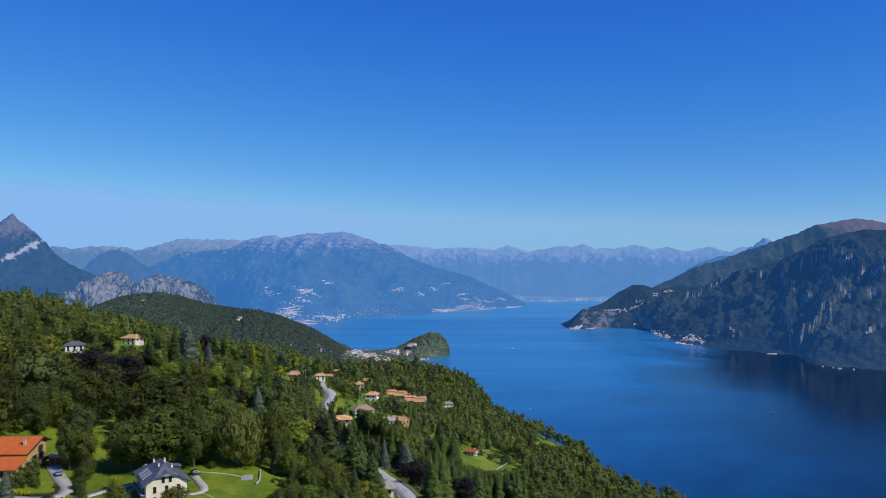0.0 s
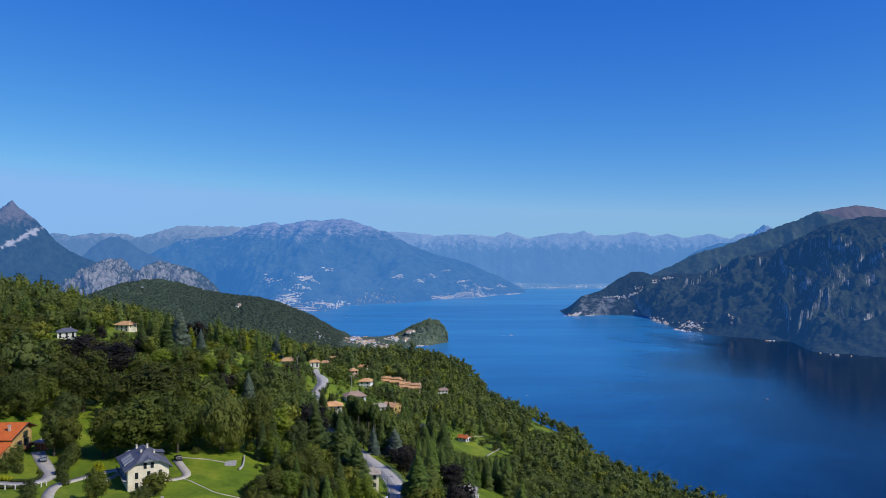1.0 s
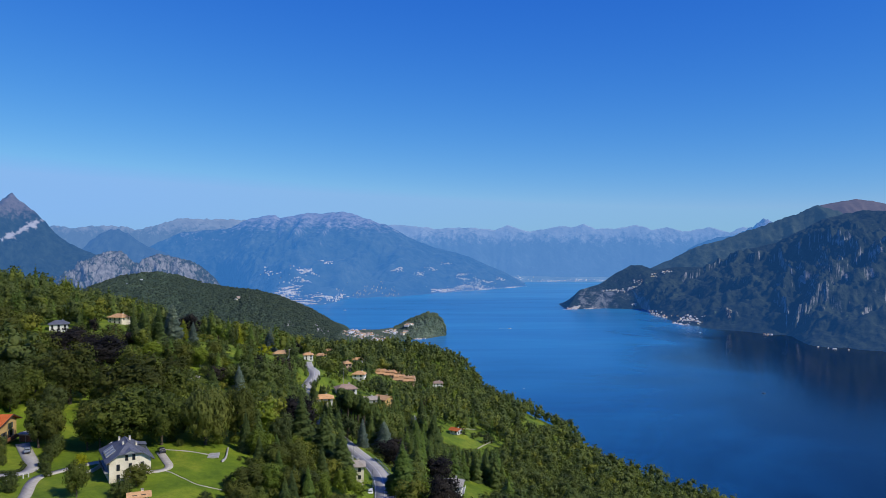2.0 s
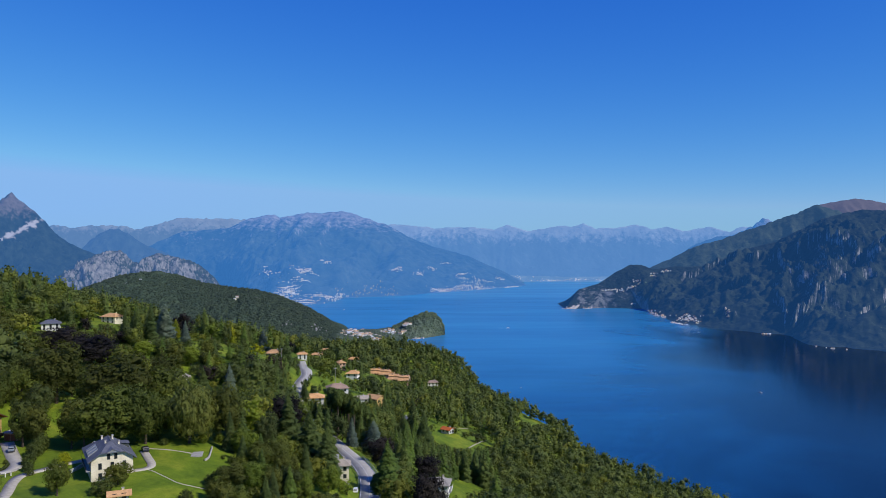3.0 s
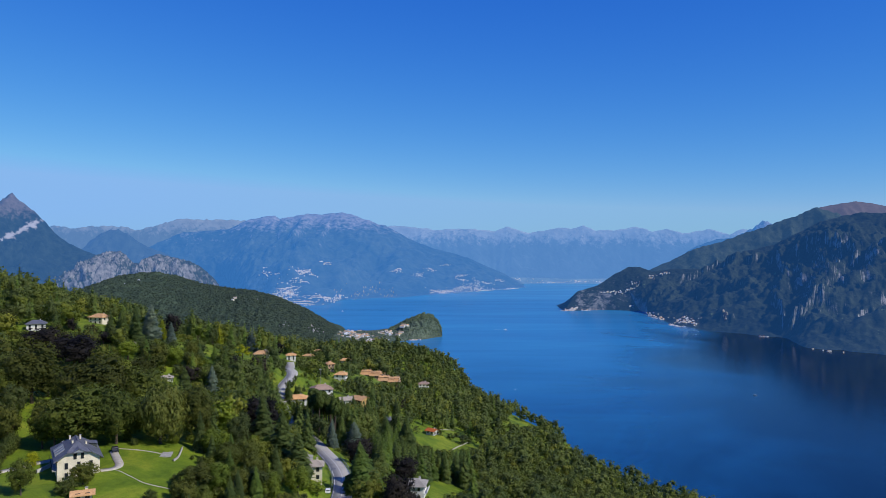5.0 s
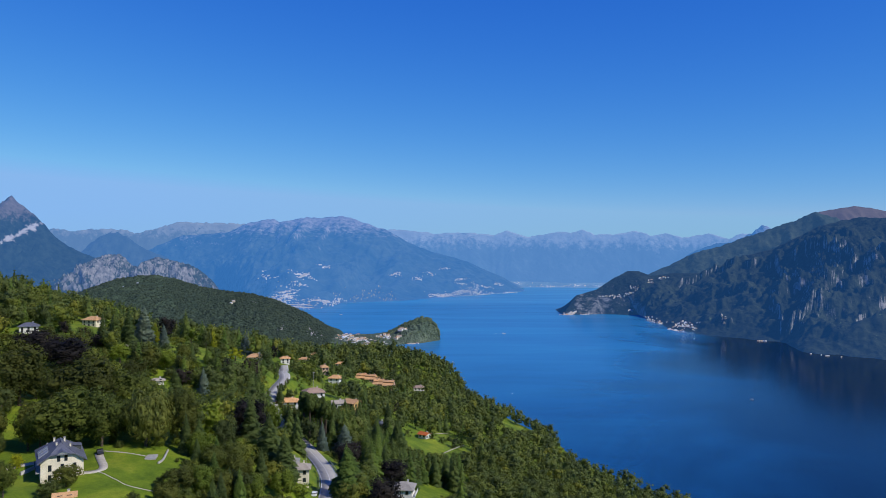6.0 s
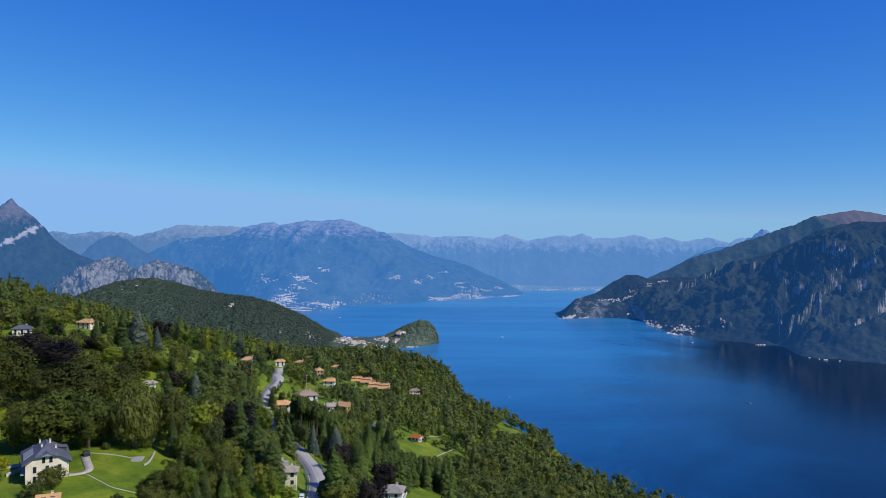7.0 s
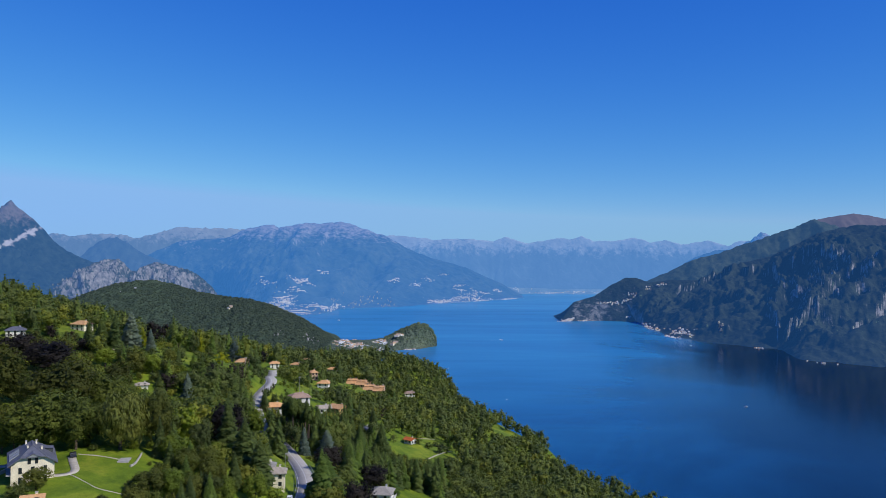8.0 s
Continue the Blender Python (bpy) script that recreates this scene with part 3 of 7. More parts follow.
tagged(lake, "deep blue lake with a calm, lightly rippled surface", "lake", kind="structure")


# ---------------- mountains ----------------
def resample(p, n):
    p = np.array(p, float)
    s = np.r_[0, np.cumsum(np.linalg.norm(np.diff(p[:, :2], axis=0), axis=1))]
    t = np.linspace(0, s[-1], n)
    return np.stack([np.interp(t, s, p[:, k]) for k in range(p.shape[1])], 1)


def mountain(name, crest, foot, material, label, nu=220, nv=50, amp=0.25, freq=0.008, bowl=1.15, foot_z=0.0, back=350, jag=0.02, seed=0.0, bands=()):
    """A mountain flank: a crest line, a foot line, and spurs and gullies that run down between them."""
    c = resample(crest, nu)
    f = resample(foot, nu)
    fz = f[:, 2] if f.shape[1] > 2 else np.full(nu, foot_z)
    s = np.r_[0, np.cumsum(np.linalg.norm(np.diff(c[:, :2], axis=0), axis=1))]
    vs = np.r_[np.linspace(-0.5, -0.08, 5), np.linspace(0, 1, nv)]
    V = []
    for v in vs:
        for k in range(nu):
            cx, cy, cz = c[k]
            rise = cz - fz[k]
            if v < 0:
                x, y, z = cx, cy - v * 2 * back, cz + v * 2 * rise * 0.8
            else:
                x, y = cx + (f[k, 0] - cx) * v, cy + (f[k, 1] - cy) * v
                z = fz[k] + rise * (1 - v) ** bowl
            q = Vector((x * freq + seed, y * freq * 0.6 + seed, seed))
            q += 0.5 * noise.noise_vector(q * 0.7)
            spur = 0.5 - 2.0 * abs(noise.noise(q))
            spur += 0.5 * (0.5 - 2.0 * abs(noise.noise(q * 2.3))) + 0.25 * (0.5 - 2.0 * abs(noise.noise(q * 5.1)))
            fine = noise.fractal(Vector((x, y, z)) * freq * 6, 0.9, 2.1, 4)
            w = math.sin(math.pi * min(max(v, 0), 1)) ** 0.8
            z += rise * amp * w * spur + rise * (0.06 * w + jag * (1 if v <= 0 else max(0.0, 1 - 4 * v))) * fine
            for line, h, up, dn in bands:
                # a cliff: the ground gains height towards its brink, then drops off
                us, bv = zip(*line)
                u = k / (nu - 1)
                if us[0] < u < us[-1] and v > 0:
                    brink = float(np.interp(u, us, bv)) + 0.04 * noise.noise((u * 55, seed, 0)) + 0.012 * noise.noise((u * 200, seed, 3))
                    h_u = h * min(1.0, 9 * (u - us[0]) / (us[-1] - us[0]), 9 * (us[-1] - u) / (us[-1] - us[0])) * (0.8 + 0.5 * noise.noise((u * 60, 5, seed)))
                    if brink - up < v <= brink:
                        z += h_u * ((v - brink) / up + 1) ** 1.5
                    elif brink < v < brink + dn:
                        z += h_u * (1 - (v - brink) / dn)
            V.append((x, y, z))
    nr = len(vs)
    i = np.arange((nr - 1) * (nu - 1))
    a = (i // (nu - 1)) * nu + i % (nu - 1)
    F = np.stack([a, a + nu, a + nu + 1, a + 1], 1)
    ob = mesh_object(name, np.array(V), F, [material], smooth=False)
    tagged(ob, label, "mountain", kind="structure")
    return np.array(V).reshape(nr, nu, 3)[5:]


FAR_CREST = [(-476, 4690, 347), (-313, 4678, 367), (-202, 4670, 364), (-44, 4659, 343), (83, 4650, 349), (192, 4642, 349), (318, 4632, 335), (383, 4628, 362), (491, 4620, 335), (521, 4617, 325), (619, 4610, 342), (693, 4604, 358), (770, 4599, 351), (840, 4594, 368), (907, 4588, 341), (1023, 4580, 341), (1159, 4570, 364), (1241, 4563, 334), (1324, 4557, 347), (1422, 4550, 323), (1579, 4538, 346), (1686, 4529, 316), (1767, 4523, 349), (1902, 4512, 326), (2063, 4500, 292)]
FAR_CREST = [(14 + (x - 14) * 1.055, y * 1.055, 225 + (z - 225) * 1.055) for x, y, z in FAR_CREST]
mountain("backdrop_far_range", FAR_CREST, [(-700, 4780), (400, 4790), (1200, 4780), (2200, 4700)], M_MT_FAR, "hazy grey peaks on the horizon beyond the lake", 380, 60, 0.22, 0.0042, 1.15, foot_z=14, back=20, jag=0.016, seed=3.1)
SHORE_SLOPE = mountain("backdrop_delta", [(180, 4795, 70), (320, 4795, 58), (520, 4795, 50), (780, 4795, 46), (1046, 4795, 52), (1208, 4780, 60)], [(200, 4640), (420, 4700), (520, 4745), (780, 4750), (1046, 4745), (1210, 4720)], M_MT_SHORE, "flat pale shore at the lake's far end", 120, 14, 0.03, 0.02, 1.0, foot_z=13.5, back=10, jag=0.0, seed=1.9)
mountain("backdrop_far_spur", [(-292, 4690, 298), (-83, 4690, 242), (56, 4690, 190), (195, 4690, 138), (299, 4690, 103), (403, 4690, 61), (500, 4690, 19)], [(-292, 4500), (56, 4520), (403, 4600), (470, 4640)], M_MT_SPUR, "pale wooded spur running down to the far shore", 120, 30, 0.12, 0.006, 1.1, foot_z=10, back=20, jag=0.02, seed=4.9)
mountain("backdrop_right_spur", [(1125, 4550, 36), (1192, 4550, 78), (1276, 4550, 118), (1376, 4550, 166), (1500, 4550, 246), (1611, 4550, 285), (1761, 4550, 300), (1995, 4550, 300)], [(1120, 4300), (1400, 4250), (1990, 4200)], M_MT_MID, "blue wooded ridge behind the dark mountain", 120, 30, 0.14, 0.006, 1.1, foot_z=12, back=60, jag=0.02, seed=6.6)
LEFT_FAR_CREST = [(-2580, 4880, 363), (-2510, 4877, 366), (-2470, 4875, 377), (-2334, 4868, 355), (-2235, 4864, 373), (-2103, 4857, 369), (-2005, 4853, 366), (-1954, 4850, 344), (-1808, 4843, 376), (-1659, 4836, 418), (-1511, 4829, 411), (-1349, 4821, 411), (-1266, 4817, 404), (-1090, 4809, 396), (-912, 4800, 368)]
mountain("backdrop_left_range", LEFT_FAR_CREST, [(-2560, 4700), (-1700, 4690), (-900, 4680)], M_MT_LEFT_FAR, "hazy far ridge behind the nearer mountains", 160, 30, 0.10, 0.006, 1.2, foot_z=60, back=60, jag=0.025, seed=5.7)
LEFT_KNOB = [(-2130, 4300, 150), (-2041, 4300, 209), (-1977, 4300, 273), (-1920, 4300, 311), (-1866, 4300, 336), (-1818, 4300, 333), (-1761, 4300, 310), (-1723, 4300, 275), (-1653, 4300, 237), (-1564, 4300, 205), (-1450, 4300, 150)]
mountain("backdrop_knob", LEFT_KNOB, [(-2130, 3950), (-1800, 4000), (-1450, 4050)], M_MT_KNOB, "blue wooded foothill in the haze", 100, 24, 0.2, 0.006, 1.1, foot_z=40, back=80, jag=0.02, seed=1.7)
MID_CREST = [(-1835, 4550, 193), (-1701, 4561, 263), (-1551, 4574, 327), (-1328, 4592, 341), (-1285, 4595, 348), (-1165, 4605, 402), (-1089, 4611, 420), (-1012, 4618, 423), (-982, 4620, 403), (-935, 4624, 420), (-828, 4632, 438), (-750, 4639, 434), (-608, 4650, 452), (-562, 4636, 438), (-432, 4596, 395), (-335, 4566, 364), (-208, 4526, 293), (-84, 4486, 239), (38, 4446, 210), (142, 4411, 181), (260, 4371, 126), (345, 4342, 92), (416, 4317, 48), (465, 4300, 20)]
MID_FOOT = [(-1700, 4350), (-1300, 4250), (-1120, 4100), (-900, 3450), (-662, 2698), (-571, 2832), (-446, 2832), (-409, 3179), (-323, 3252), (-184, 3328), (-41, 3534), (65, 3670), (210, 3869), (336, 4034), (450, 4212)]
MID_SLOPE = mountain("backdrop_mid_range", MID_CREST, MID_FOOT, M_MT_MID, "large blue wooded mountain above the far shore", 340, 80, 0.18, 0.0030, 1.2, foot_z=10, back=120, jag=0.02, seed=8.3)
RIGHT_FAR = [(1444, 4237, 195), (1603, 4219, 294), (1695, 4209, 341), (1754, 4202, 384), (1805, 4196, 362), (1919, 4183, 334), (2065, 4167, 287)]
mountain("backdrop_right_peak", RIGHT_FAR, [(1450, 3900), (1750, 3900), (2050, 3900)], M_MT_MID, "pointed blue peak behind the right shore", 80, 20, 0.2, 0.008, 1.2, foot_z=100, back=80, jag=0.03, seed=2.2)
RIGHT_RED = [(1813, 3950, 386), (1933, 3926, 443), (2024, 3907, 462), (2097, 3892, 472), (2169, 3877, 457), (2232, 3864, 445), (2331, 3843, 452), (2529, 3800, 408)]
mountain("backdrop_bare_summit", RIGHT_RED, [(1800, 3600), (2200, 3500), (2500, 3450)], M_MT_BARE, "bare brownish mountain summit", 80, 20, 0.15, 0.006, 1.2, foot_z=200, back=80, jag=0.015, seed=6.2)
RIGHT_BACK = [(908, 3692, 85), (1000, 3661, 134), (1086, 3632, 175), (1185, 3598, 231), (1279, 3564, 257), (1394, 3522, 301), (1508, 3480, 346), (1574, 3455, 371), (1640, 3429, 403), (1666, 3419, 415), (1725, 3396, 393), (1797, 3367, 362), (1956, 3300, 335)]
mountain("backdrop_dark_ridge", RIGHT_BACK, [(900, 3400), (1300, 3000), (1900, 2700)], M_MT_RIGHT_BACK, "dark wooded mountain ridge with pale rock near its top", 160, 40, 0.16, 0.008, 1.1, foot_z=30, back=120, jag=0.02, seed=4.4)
RIGHT_CREST = [(429, 2650, 15), (478, 2670, 80), (553, 2701, 98), (618, 2728, 137), (674, 2750, 163), (716, 2750, 163), (757, 2750, 147), (838, 2750, 157), (951, 2750, 157), (1012, 2750, 187), (1087, 2735, 220), (1166, 2678, 243), (1224, 2634, 282), (1281, 2588, 321), (1334, 2543, 338), (1379, 2504, 347), (1436, 2450, 343), (1574, 2353, 382), (1705, 2250, 383)]
RIGHT_FOOT = [(420, 2624), (567, 2673), (694, 2624), (657, 2343), (650, 2117), (688, 1971), (764, 1905), (817, 1786), (788, 1651), (817, 1587), (889, 1503), (939, 1360), (956, 1190)]
RIGHT_BANDS = [
    ([(0.30, 0.26), (0.334, 0.225), (0.415, 0.155), (0.496, 0.194), (0.554, 0.202), (0.60, 0.40), (0.64, 0.59)], 29, 0.12, 0.022),
    ([(0.585, 0.28), (0.61, 0.25), (0.64, 0.24), (0.685, 0.31), (0.72, 0.40)], 32, 0.14, 0.025),
    ([(0.255, 0.66), (0.27, 0.60), (0.285, 0.56)], 14, 0.10, 0.05),
    ([(0.525, 0.875), (0.537, 0.865), (0.55, 0.875)], 20, 0.08, 0.04),
    ([(0.59, 0.70), (0.61, 0.74), (0.625, 0.84), (0.635, 0.92)], 26, 0.10, 0.03),
    ([(0.64, 0.91), (0.67, 0.83), (0.70, 0.72), (0.72, 0.70)], 29, 0.12, 0.03),
    ([(0.75, 0.78), (0.78, 0.70), (0.81, 0.60), (0.84, 0.62)], 29, 0.12, 0.03),
    ([(0.70, 0.52), (0.74, 0.44), (0.79, 0.46), (0.83, 0.42)], 24, 0.12, 0.025),
]
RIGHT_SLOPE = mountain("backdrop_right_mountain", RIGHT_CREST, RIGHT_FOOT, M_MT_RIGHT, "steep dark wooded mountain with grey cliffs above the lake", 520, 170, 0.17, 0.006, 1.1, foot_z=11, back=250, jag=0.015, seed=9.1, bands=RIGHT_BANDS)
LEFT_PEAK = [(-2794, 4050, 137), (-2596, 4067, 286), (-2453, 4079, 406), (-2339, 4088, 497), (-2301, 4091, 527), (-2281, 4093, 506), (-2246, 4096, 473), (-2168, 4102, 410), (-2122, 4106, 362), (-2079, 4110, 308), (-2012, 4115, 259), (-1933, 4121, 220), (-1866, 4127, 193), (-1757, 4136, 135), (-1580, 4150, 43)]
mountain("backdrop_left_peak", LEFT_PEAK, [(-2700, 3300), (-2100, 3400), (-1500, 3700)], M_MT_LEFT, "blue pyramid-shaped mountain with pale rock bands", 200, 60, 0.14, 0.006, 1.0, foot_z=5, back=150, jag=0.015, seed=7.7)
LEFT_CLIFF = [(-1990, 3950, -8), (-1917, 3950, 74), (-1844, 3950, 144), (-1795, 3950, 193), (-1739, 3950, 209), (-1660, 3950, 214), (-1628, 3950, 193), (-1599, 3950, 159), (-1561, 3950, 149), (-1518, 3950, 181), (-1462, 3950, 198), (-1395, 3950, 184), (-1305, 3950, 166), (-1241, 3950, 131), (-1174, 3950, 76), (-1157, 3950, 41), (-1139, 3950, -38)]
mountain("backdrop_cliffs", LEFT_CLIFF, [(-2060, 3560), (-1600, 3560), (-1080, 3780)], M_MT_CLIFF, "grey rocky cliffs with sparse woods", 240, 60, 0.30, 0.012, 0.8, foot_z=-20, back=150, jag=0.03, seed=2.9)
GREEN_HILL = [(-1311, 2500, 32), (-1230, 2521, 68), (-1180, 2533, 88), (-1135, 2545, 111), (-1072, 2560, 135), (-1003, 2577, 146), (-956, 2588, 148), (-883, 2582, 136), (-788, 2498, 117), (-653, 2374, 105), (-569, 2291, 104), (-489, 2208, 97), (-430, 2143, 84), (-346, 2046, 64), (-286, 1972, 41), (-230, 1898, 16), (-195, 1850, -1)]
GREEN_SLOPE = mountain("mountain_green_hill", GREEN_HILL, [(-1150, 1500), (-700, 1450), (-330, 1450), (-200, 1600), (-170, 1780)], M_MT_NEAR, "dark green wooded hill with a few pale rocks", 380, 90, 0.08, 0.010, 0.9, foot_z=5, back=200, jag=0.03, seed=5.1)
PROMONTORY = [(-243, 1850, 28), (-195, 1850, 29), (-150, 1850, 30), (-115, 1850, 35), (-100, 1850, 41), (-77, 1850, 54), (-55, 1850, 63), (-32, 1850, 70), (-14, 1850, 69), (-1, 1850, 59), (8, 1850, 42), (13, 1850, 20)]
PROM_FOOT = [(-240, 1661), (-206, 1680), (-161, 1721), (-111, 1732), (-68, 1764), (-32, 1786), (-6, 1826), (12, 1852)]
PROM_SLOPE = mountain("promontory", PROMONTORY, PROM_FOOT, M_MT_PROM, "wooded promontory with a village at its neck", 160, 50, 0.10, 0.03, 0.75, foot_z=13, back=70, jag=0.04, seed=1.3)


# ---------------- trees ----------------
def ico(level=1):
    bm = bmesh.new()
    bmesh.ops.create_icosphere(bm, subdivisions=level, radius=1)
    v = np.array([x.co[:] for x in bm.verts])
    f = np.array([[x.index for x in p.verts] for p in bm.faces])
    bm.free()
    return v, f


ICO1, ICO2 = ico(1), ico(2)


def leaves(rng, centre, normal, size, aspect=0.75, tilt=0.4, hang=False):
    """Leaf clusters: one small three-sided sheet each, roughly facing outwards."""
    n = len(centre)
    d = normal + tilt * rng.normal(size=(n, 3))
    d /= np.linalg.norm(d, axis=1)[:, None]
    t = np.cross(d, rng.normal(size=(n, 3)))
    t /= np.linalg.norm(t, axis=1)[:, None]
    b = np.cross(d, t)
    if hang:
        # strands: they hang straight down
        b = np.array((0, 0, -1.0)) - d * -d[:, 2:]
        b /= np.linalg.norm(b, axis=1)[:, None] + 1e-6
        t = np.cross(b, d)
    s = size * rng.uniform(0.6, 1.4, (n, 1))
    v = np.stack([centre - t * s - b * s * aspect, centre + t * s - b * s * aspect * 0.8, centre + b * s * aspect * 1.5], 1).reshape(-1, 3)
    f = np.arange(n * 3).reshape(-1, 3)
    g = np.cross(v[1::3] - v[0::3], v[2::3] - v[0::3])
    back = (g * normal).sum(1) < 0
    f[back] = f[back][:, ::-1]
    soft = normal * 0.85 + d * 0.28
    soft /= np.linalg.norm(soft, axis=1)[:, None]
    return v, f, np.repeat(soft, 3, 0)


def broadleaf(seed, height, radius, lobes, n_leaf, leaf, level=1, low=0.22, droop=0.0):
    """Crown of a broadleaved tree as arrays: uneven lobes set about, closed inside, and leaf clusters over them."""
    rng = np.random.default_rng(seed)
    zc = height * (0.5 + low / 2)
    hz = height * (1 - low) / 2
    V, F, N, base = [], [], [], 0
    C, R = [], []
    for k in range(lobes):
        a = k * 2.4 + rng.uniform(-0.5, 0.5)
        h = -0.85 + 1.75 * (k + rng.uniform(0, 1)) / lobes
        rr = math.sqrt(max(0.03, 1 - h * h)) * rng.uniform(0.45, 0.80)
        C.append((math.cos(a) * rr * radius, math.sin(a) * rr * radius, zc + h * hz * rng.uniform(0.66, 0.86)))
        R.append(radius * rng.uniform(0.20, 0.36) * (1.3 if lobes < 12 else 1))
    C.append((0, 0, zc))
    R.append(radius * 0.66)
    C.append((0, 0, zc + hz * 0.38))
    R.append(radius * 0.5)
    sv, sf = ICO2 if level == 2 else ICO1
    for k, (c, r) in enumerate(zip(C, R)):
        v = sv * (1 + 0.13 * rng.normal(size=(len(sv), 1)).clip(-1, 1)) * r * 0.48
        V.append(v * [1, 1, (0.9 if k < lobes else hz / radius) + droop] + c)
        bent = sv + 0.4 * rng.normal(size=sv.shape)
        N.append(bent / np.linalg.norm(bent, axis=1)[:, None])
        F.append(sf + base)
        base += len(v)
    R[-1] = R[-2] = radius * 0.3
    C, R = np.array(C), np.array(R)
    pick = rng.choice(len(C), n_leaf, p=R ** 2 / (R ** 2).sum())
    d = rng.normal(size=(n_leaf, 3))
    d[:, 2] += 0.25
    d /= np.linalg.norm(d, axis=1)[:, None]
    p = C[pick] + d * R[pick][:, None] * rng.uniform(0.62, 1.22, (n_leaf, 1)) * [1, 1, 0.9 + droop]
    if droop:
        d[:, 2] -= droop
    whole = p - np.array((0, 0, zc))
    whole /= np.linalg.norm(whole, axis=1)[:, None]
    v, f, nrm = leaves(rng, p, 0.42 * d + 0.58 * whole, leaf * (0.62 if droop else 1), 2.6 if droop else 0.75, 0.4, droop > 0)
    V.append(v)
    N.append(nrm)
    F.append(f + base)
    return np.concatenate(V), np.concatenate(F), np.concatenate(N)


def conifer(seed, height, radius, tiers, arms, ragged=0.2, low=0.06, split=2, power=0.85):
    """A spruce as arrays: tiers of drooping, folded boughs round a dark inner cone."""
    rng = np.random.default_rng(seed)
    V, F, base = [], [], 0
    seg = 7
    ring = [(math.cos(a) * radius * 0.5, math.sin(a) * radius * 0.5, height * low) for a in np.arange(seg) * 2 * math.pi / seg]
    V.append(np.array(ring + [(0, 0, height * 0.93)]))
    F.append(np.array([[k, (k + 1) % seg, seg] for k in range(seg)]))
    base = seg + 1
    for t in range(tiers):
        q = t / (tiers - 1)
        h = height * (low + (0.985 - low) * q)
        r = radius * (1 - q) ** power * rng.uniform(0.88, 1.1) + 0.05 * radius
        n = max(4, int(arms * (0.45 + 0.55 * (1 - q))))
        for k in range(n):
            a = 2 * math.pi * (k + 0.5 * (t % 2)) / n + rng.uniform(-0.25, 0.25)
            L = r * rng.uniform(1 - ragged, 1 + ragged)
            u = np.array((math.cos(a), math.sin(a), 0))
            w = np.array((-math.sin(a), math.cos(a), 0)) * L * rng.uniform(0.22, 0.36)
            dz = height * 0.05
            tip = u * L + (0, 0, h - L * rng.uniform(0.18, 0.42))
            mid = u * L * 0.55 + (0, 0, h - L * 0.08 + dz * 0.3)
            root = np.array((0, 0, h + dz * 0.6))
            side1, side2 = mid + w - (0, 0, L * 0.16), mid - w - (0, 0, L * 0.16)
            V.append(np.stack([root, side1, tip, side2, mid]))
            F.append(np.array([[0, 1, 4], [1, 2, 4], [2, 3, 4], [3, 0, 4]]) + base)
            base += 5
            if split > 1:
                # side sprays, that break up the outline
                for sgn in (-1, 1):
                    m2 = u * L * 0.75 + (0, 0, h - L * 0.22)
                    e2 = m2 + sgn * w * 1.5 + u * L * rng.uniform(-0.05, 0.2) - (0, 0, L * 0.12)
                    V.append(np.stack([m2 - u * L * 0.2, e2, m2 + u * L * 0.15]))
                    F.append(np.array([[0, 1, 2]]) + base)
                    base += 3
    V, F = np.concatenate(V), np.concatenate(F)
    # boughs face outwards and up
    g = np.cross(V[F[:, 1]] - V[F[:, 0]], V[F[:, 2]] - V[F[:, 0]])
    mid = V[F].mean(1)
    out = np.c_[mid[:, :2], np.full(len(mid), radius * 0.5)]
    flip = (g * out).sum(1) < 0
    F[flip] = F[flip][:, ::-1]
    N = V * [1, 1, 0] + [0, 0, radius * 0.35]
    N /= np.linalg.norm(N, axis=1)[:, None]
    N += 0.25 * rng.normal(size=N.shape)
    N /= np.linalg.norm(N, axis=1)[:, None]
    return V, F, N


def trunk_mesh(height, r, limbs, seed):
    rng = np.random.default_rng(seed)
    bm = bmesh.new()
    cyl(bm, 0, 0, -0.8, height * 0.75, r, r * 0.3, 7)
    for k in range(limbs):
        a = k * 2.4 + rng.uniform(0, 1)
        z0 = height * rng.uniform(0.2, 0.45)
        L = height * rng.uniform(0.2, 0.3)
        g = bmesh.ops.create_cone(bm, segments=5, radius1=r * 0.4, radius2=r * 0.12, depth=L, cap_ends=True)
        m = Matrix.Translation((0, 0, z0)) @ Euler((radians(38), 0, a)).to_matrix().to_4x4() @ Matrix.Translation((0, 0, L / 2))
        bmesh.ops.transform(bm, matrix=m, verts=g["verts"])
    me = bpy.data.meshes.new("trunk")
    bm.to_mesh(me)
    bm.free()
    me.materials.append(M_BARK)
    return me


KINDS = {}       # kind -> list of (trunk mesh, crown mesh) of unit variants
LOWPOLY = {}     # kind -> {level: list of arrays}


def crown_mesh(arrays, mat):
    v, f, nrm = arrays
    ob = mesh_object("crown", v, f, [mat], normals=nrm)
    me = ob.data
    bpy.data.objects.remove(ob)
    return me


def define(kind, mat, make, label, category, n=3, limbs=4):
    """make(seed, level) gives crown arrays for a tree 10 m high; level 0 near, 1 middle, 2 far."""
    near = [(trunk_mesh(10, 0.28, limbs, 40 + k), crown_mesh(make(k, 0), mat)) for k in range(n)]
    far = [(trunk_mesh(10, 0.28, limbs, 40 + k), crown_mesh(make(k, 1), mat)) for k in range(n)]
    KINDS[kind] = (near, far, label, category)
    LOWPOLY[kind] = (mat, {1: [make(k + 10, 1) for k in range(n)], 2: [make(k + 20, 2) for k in range(n)]})


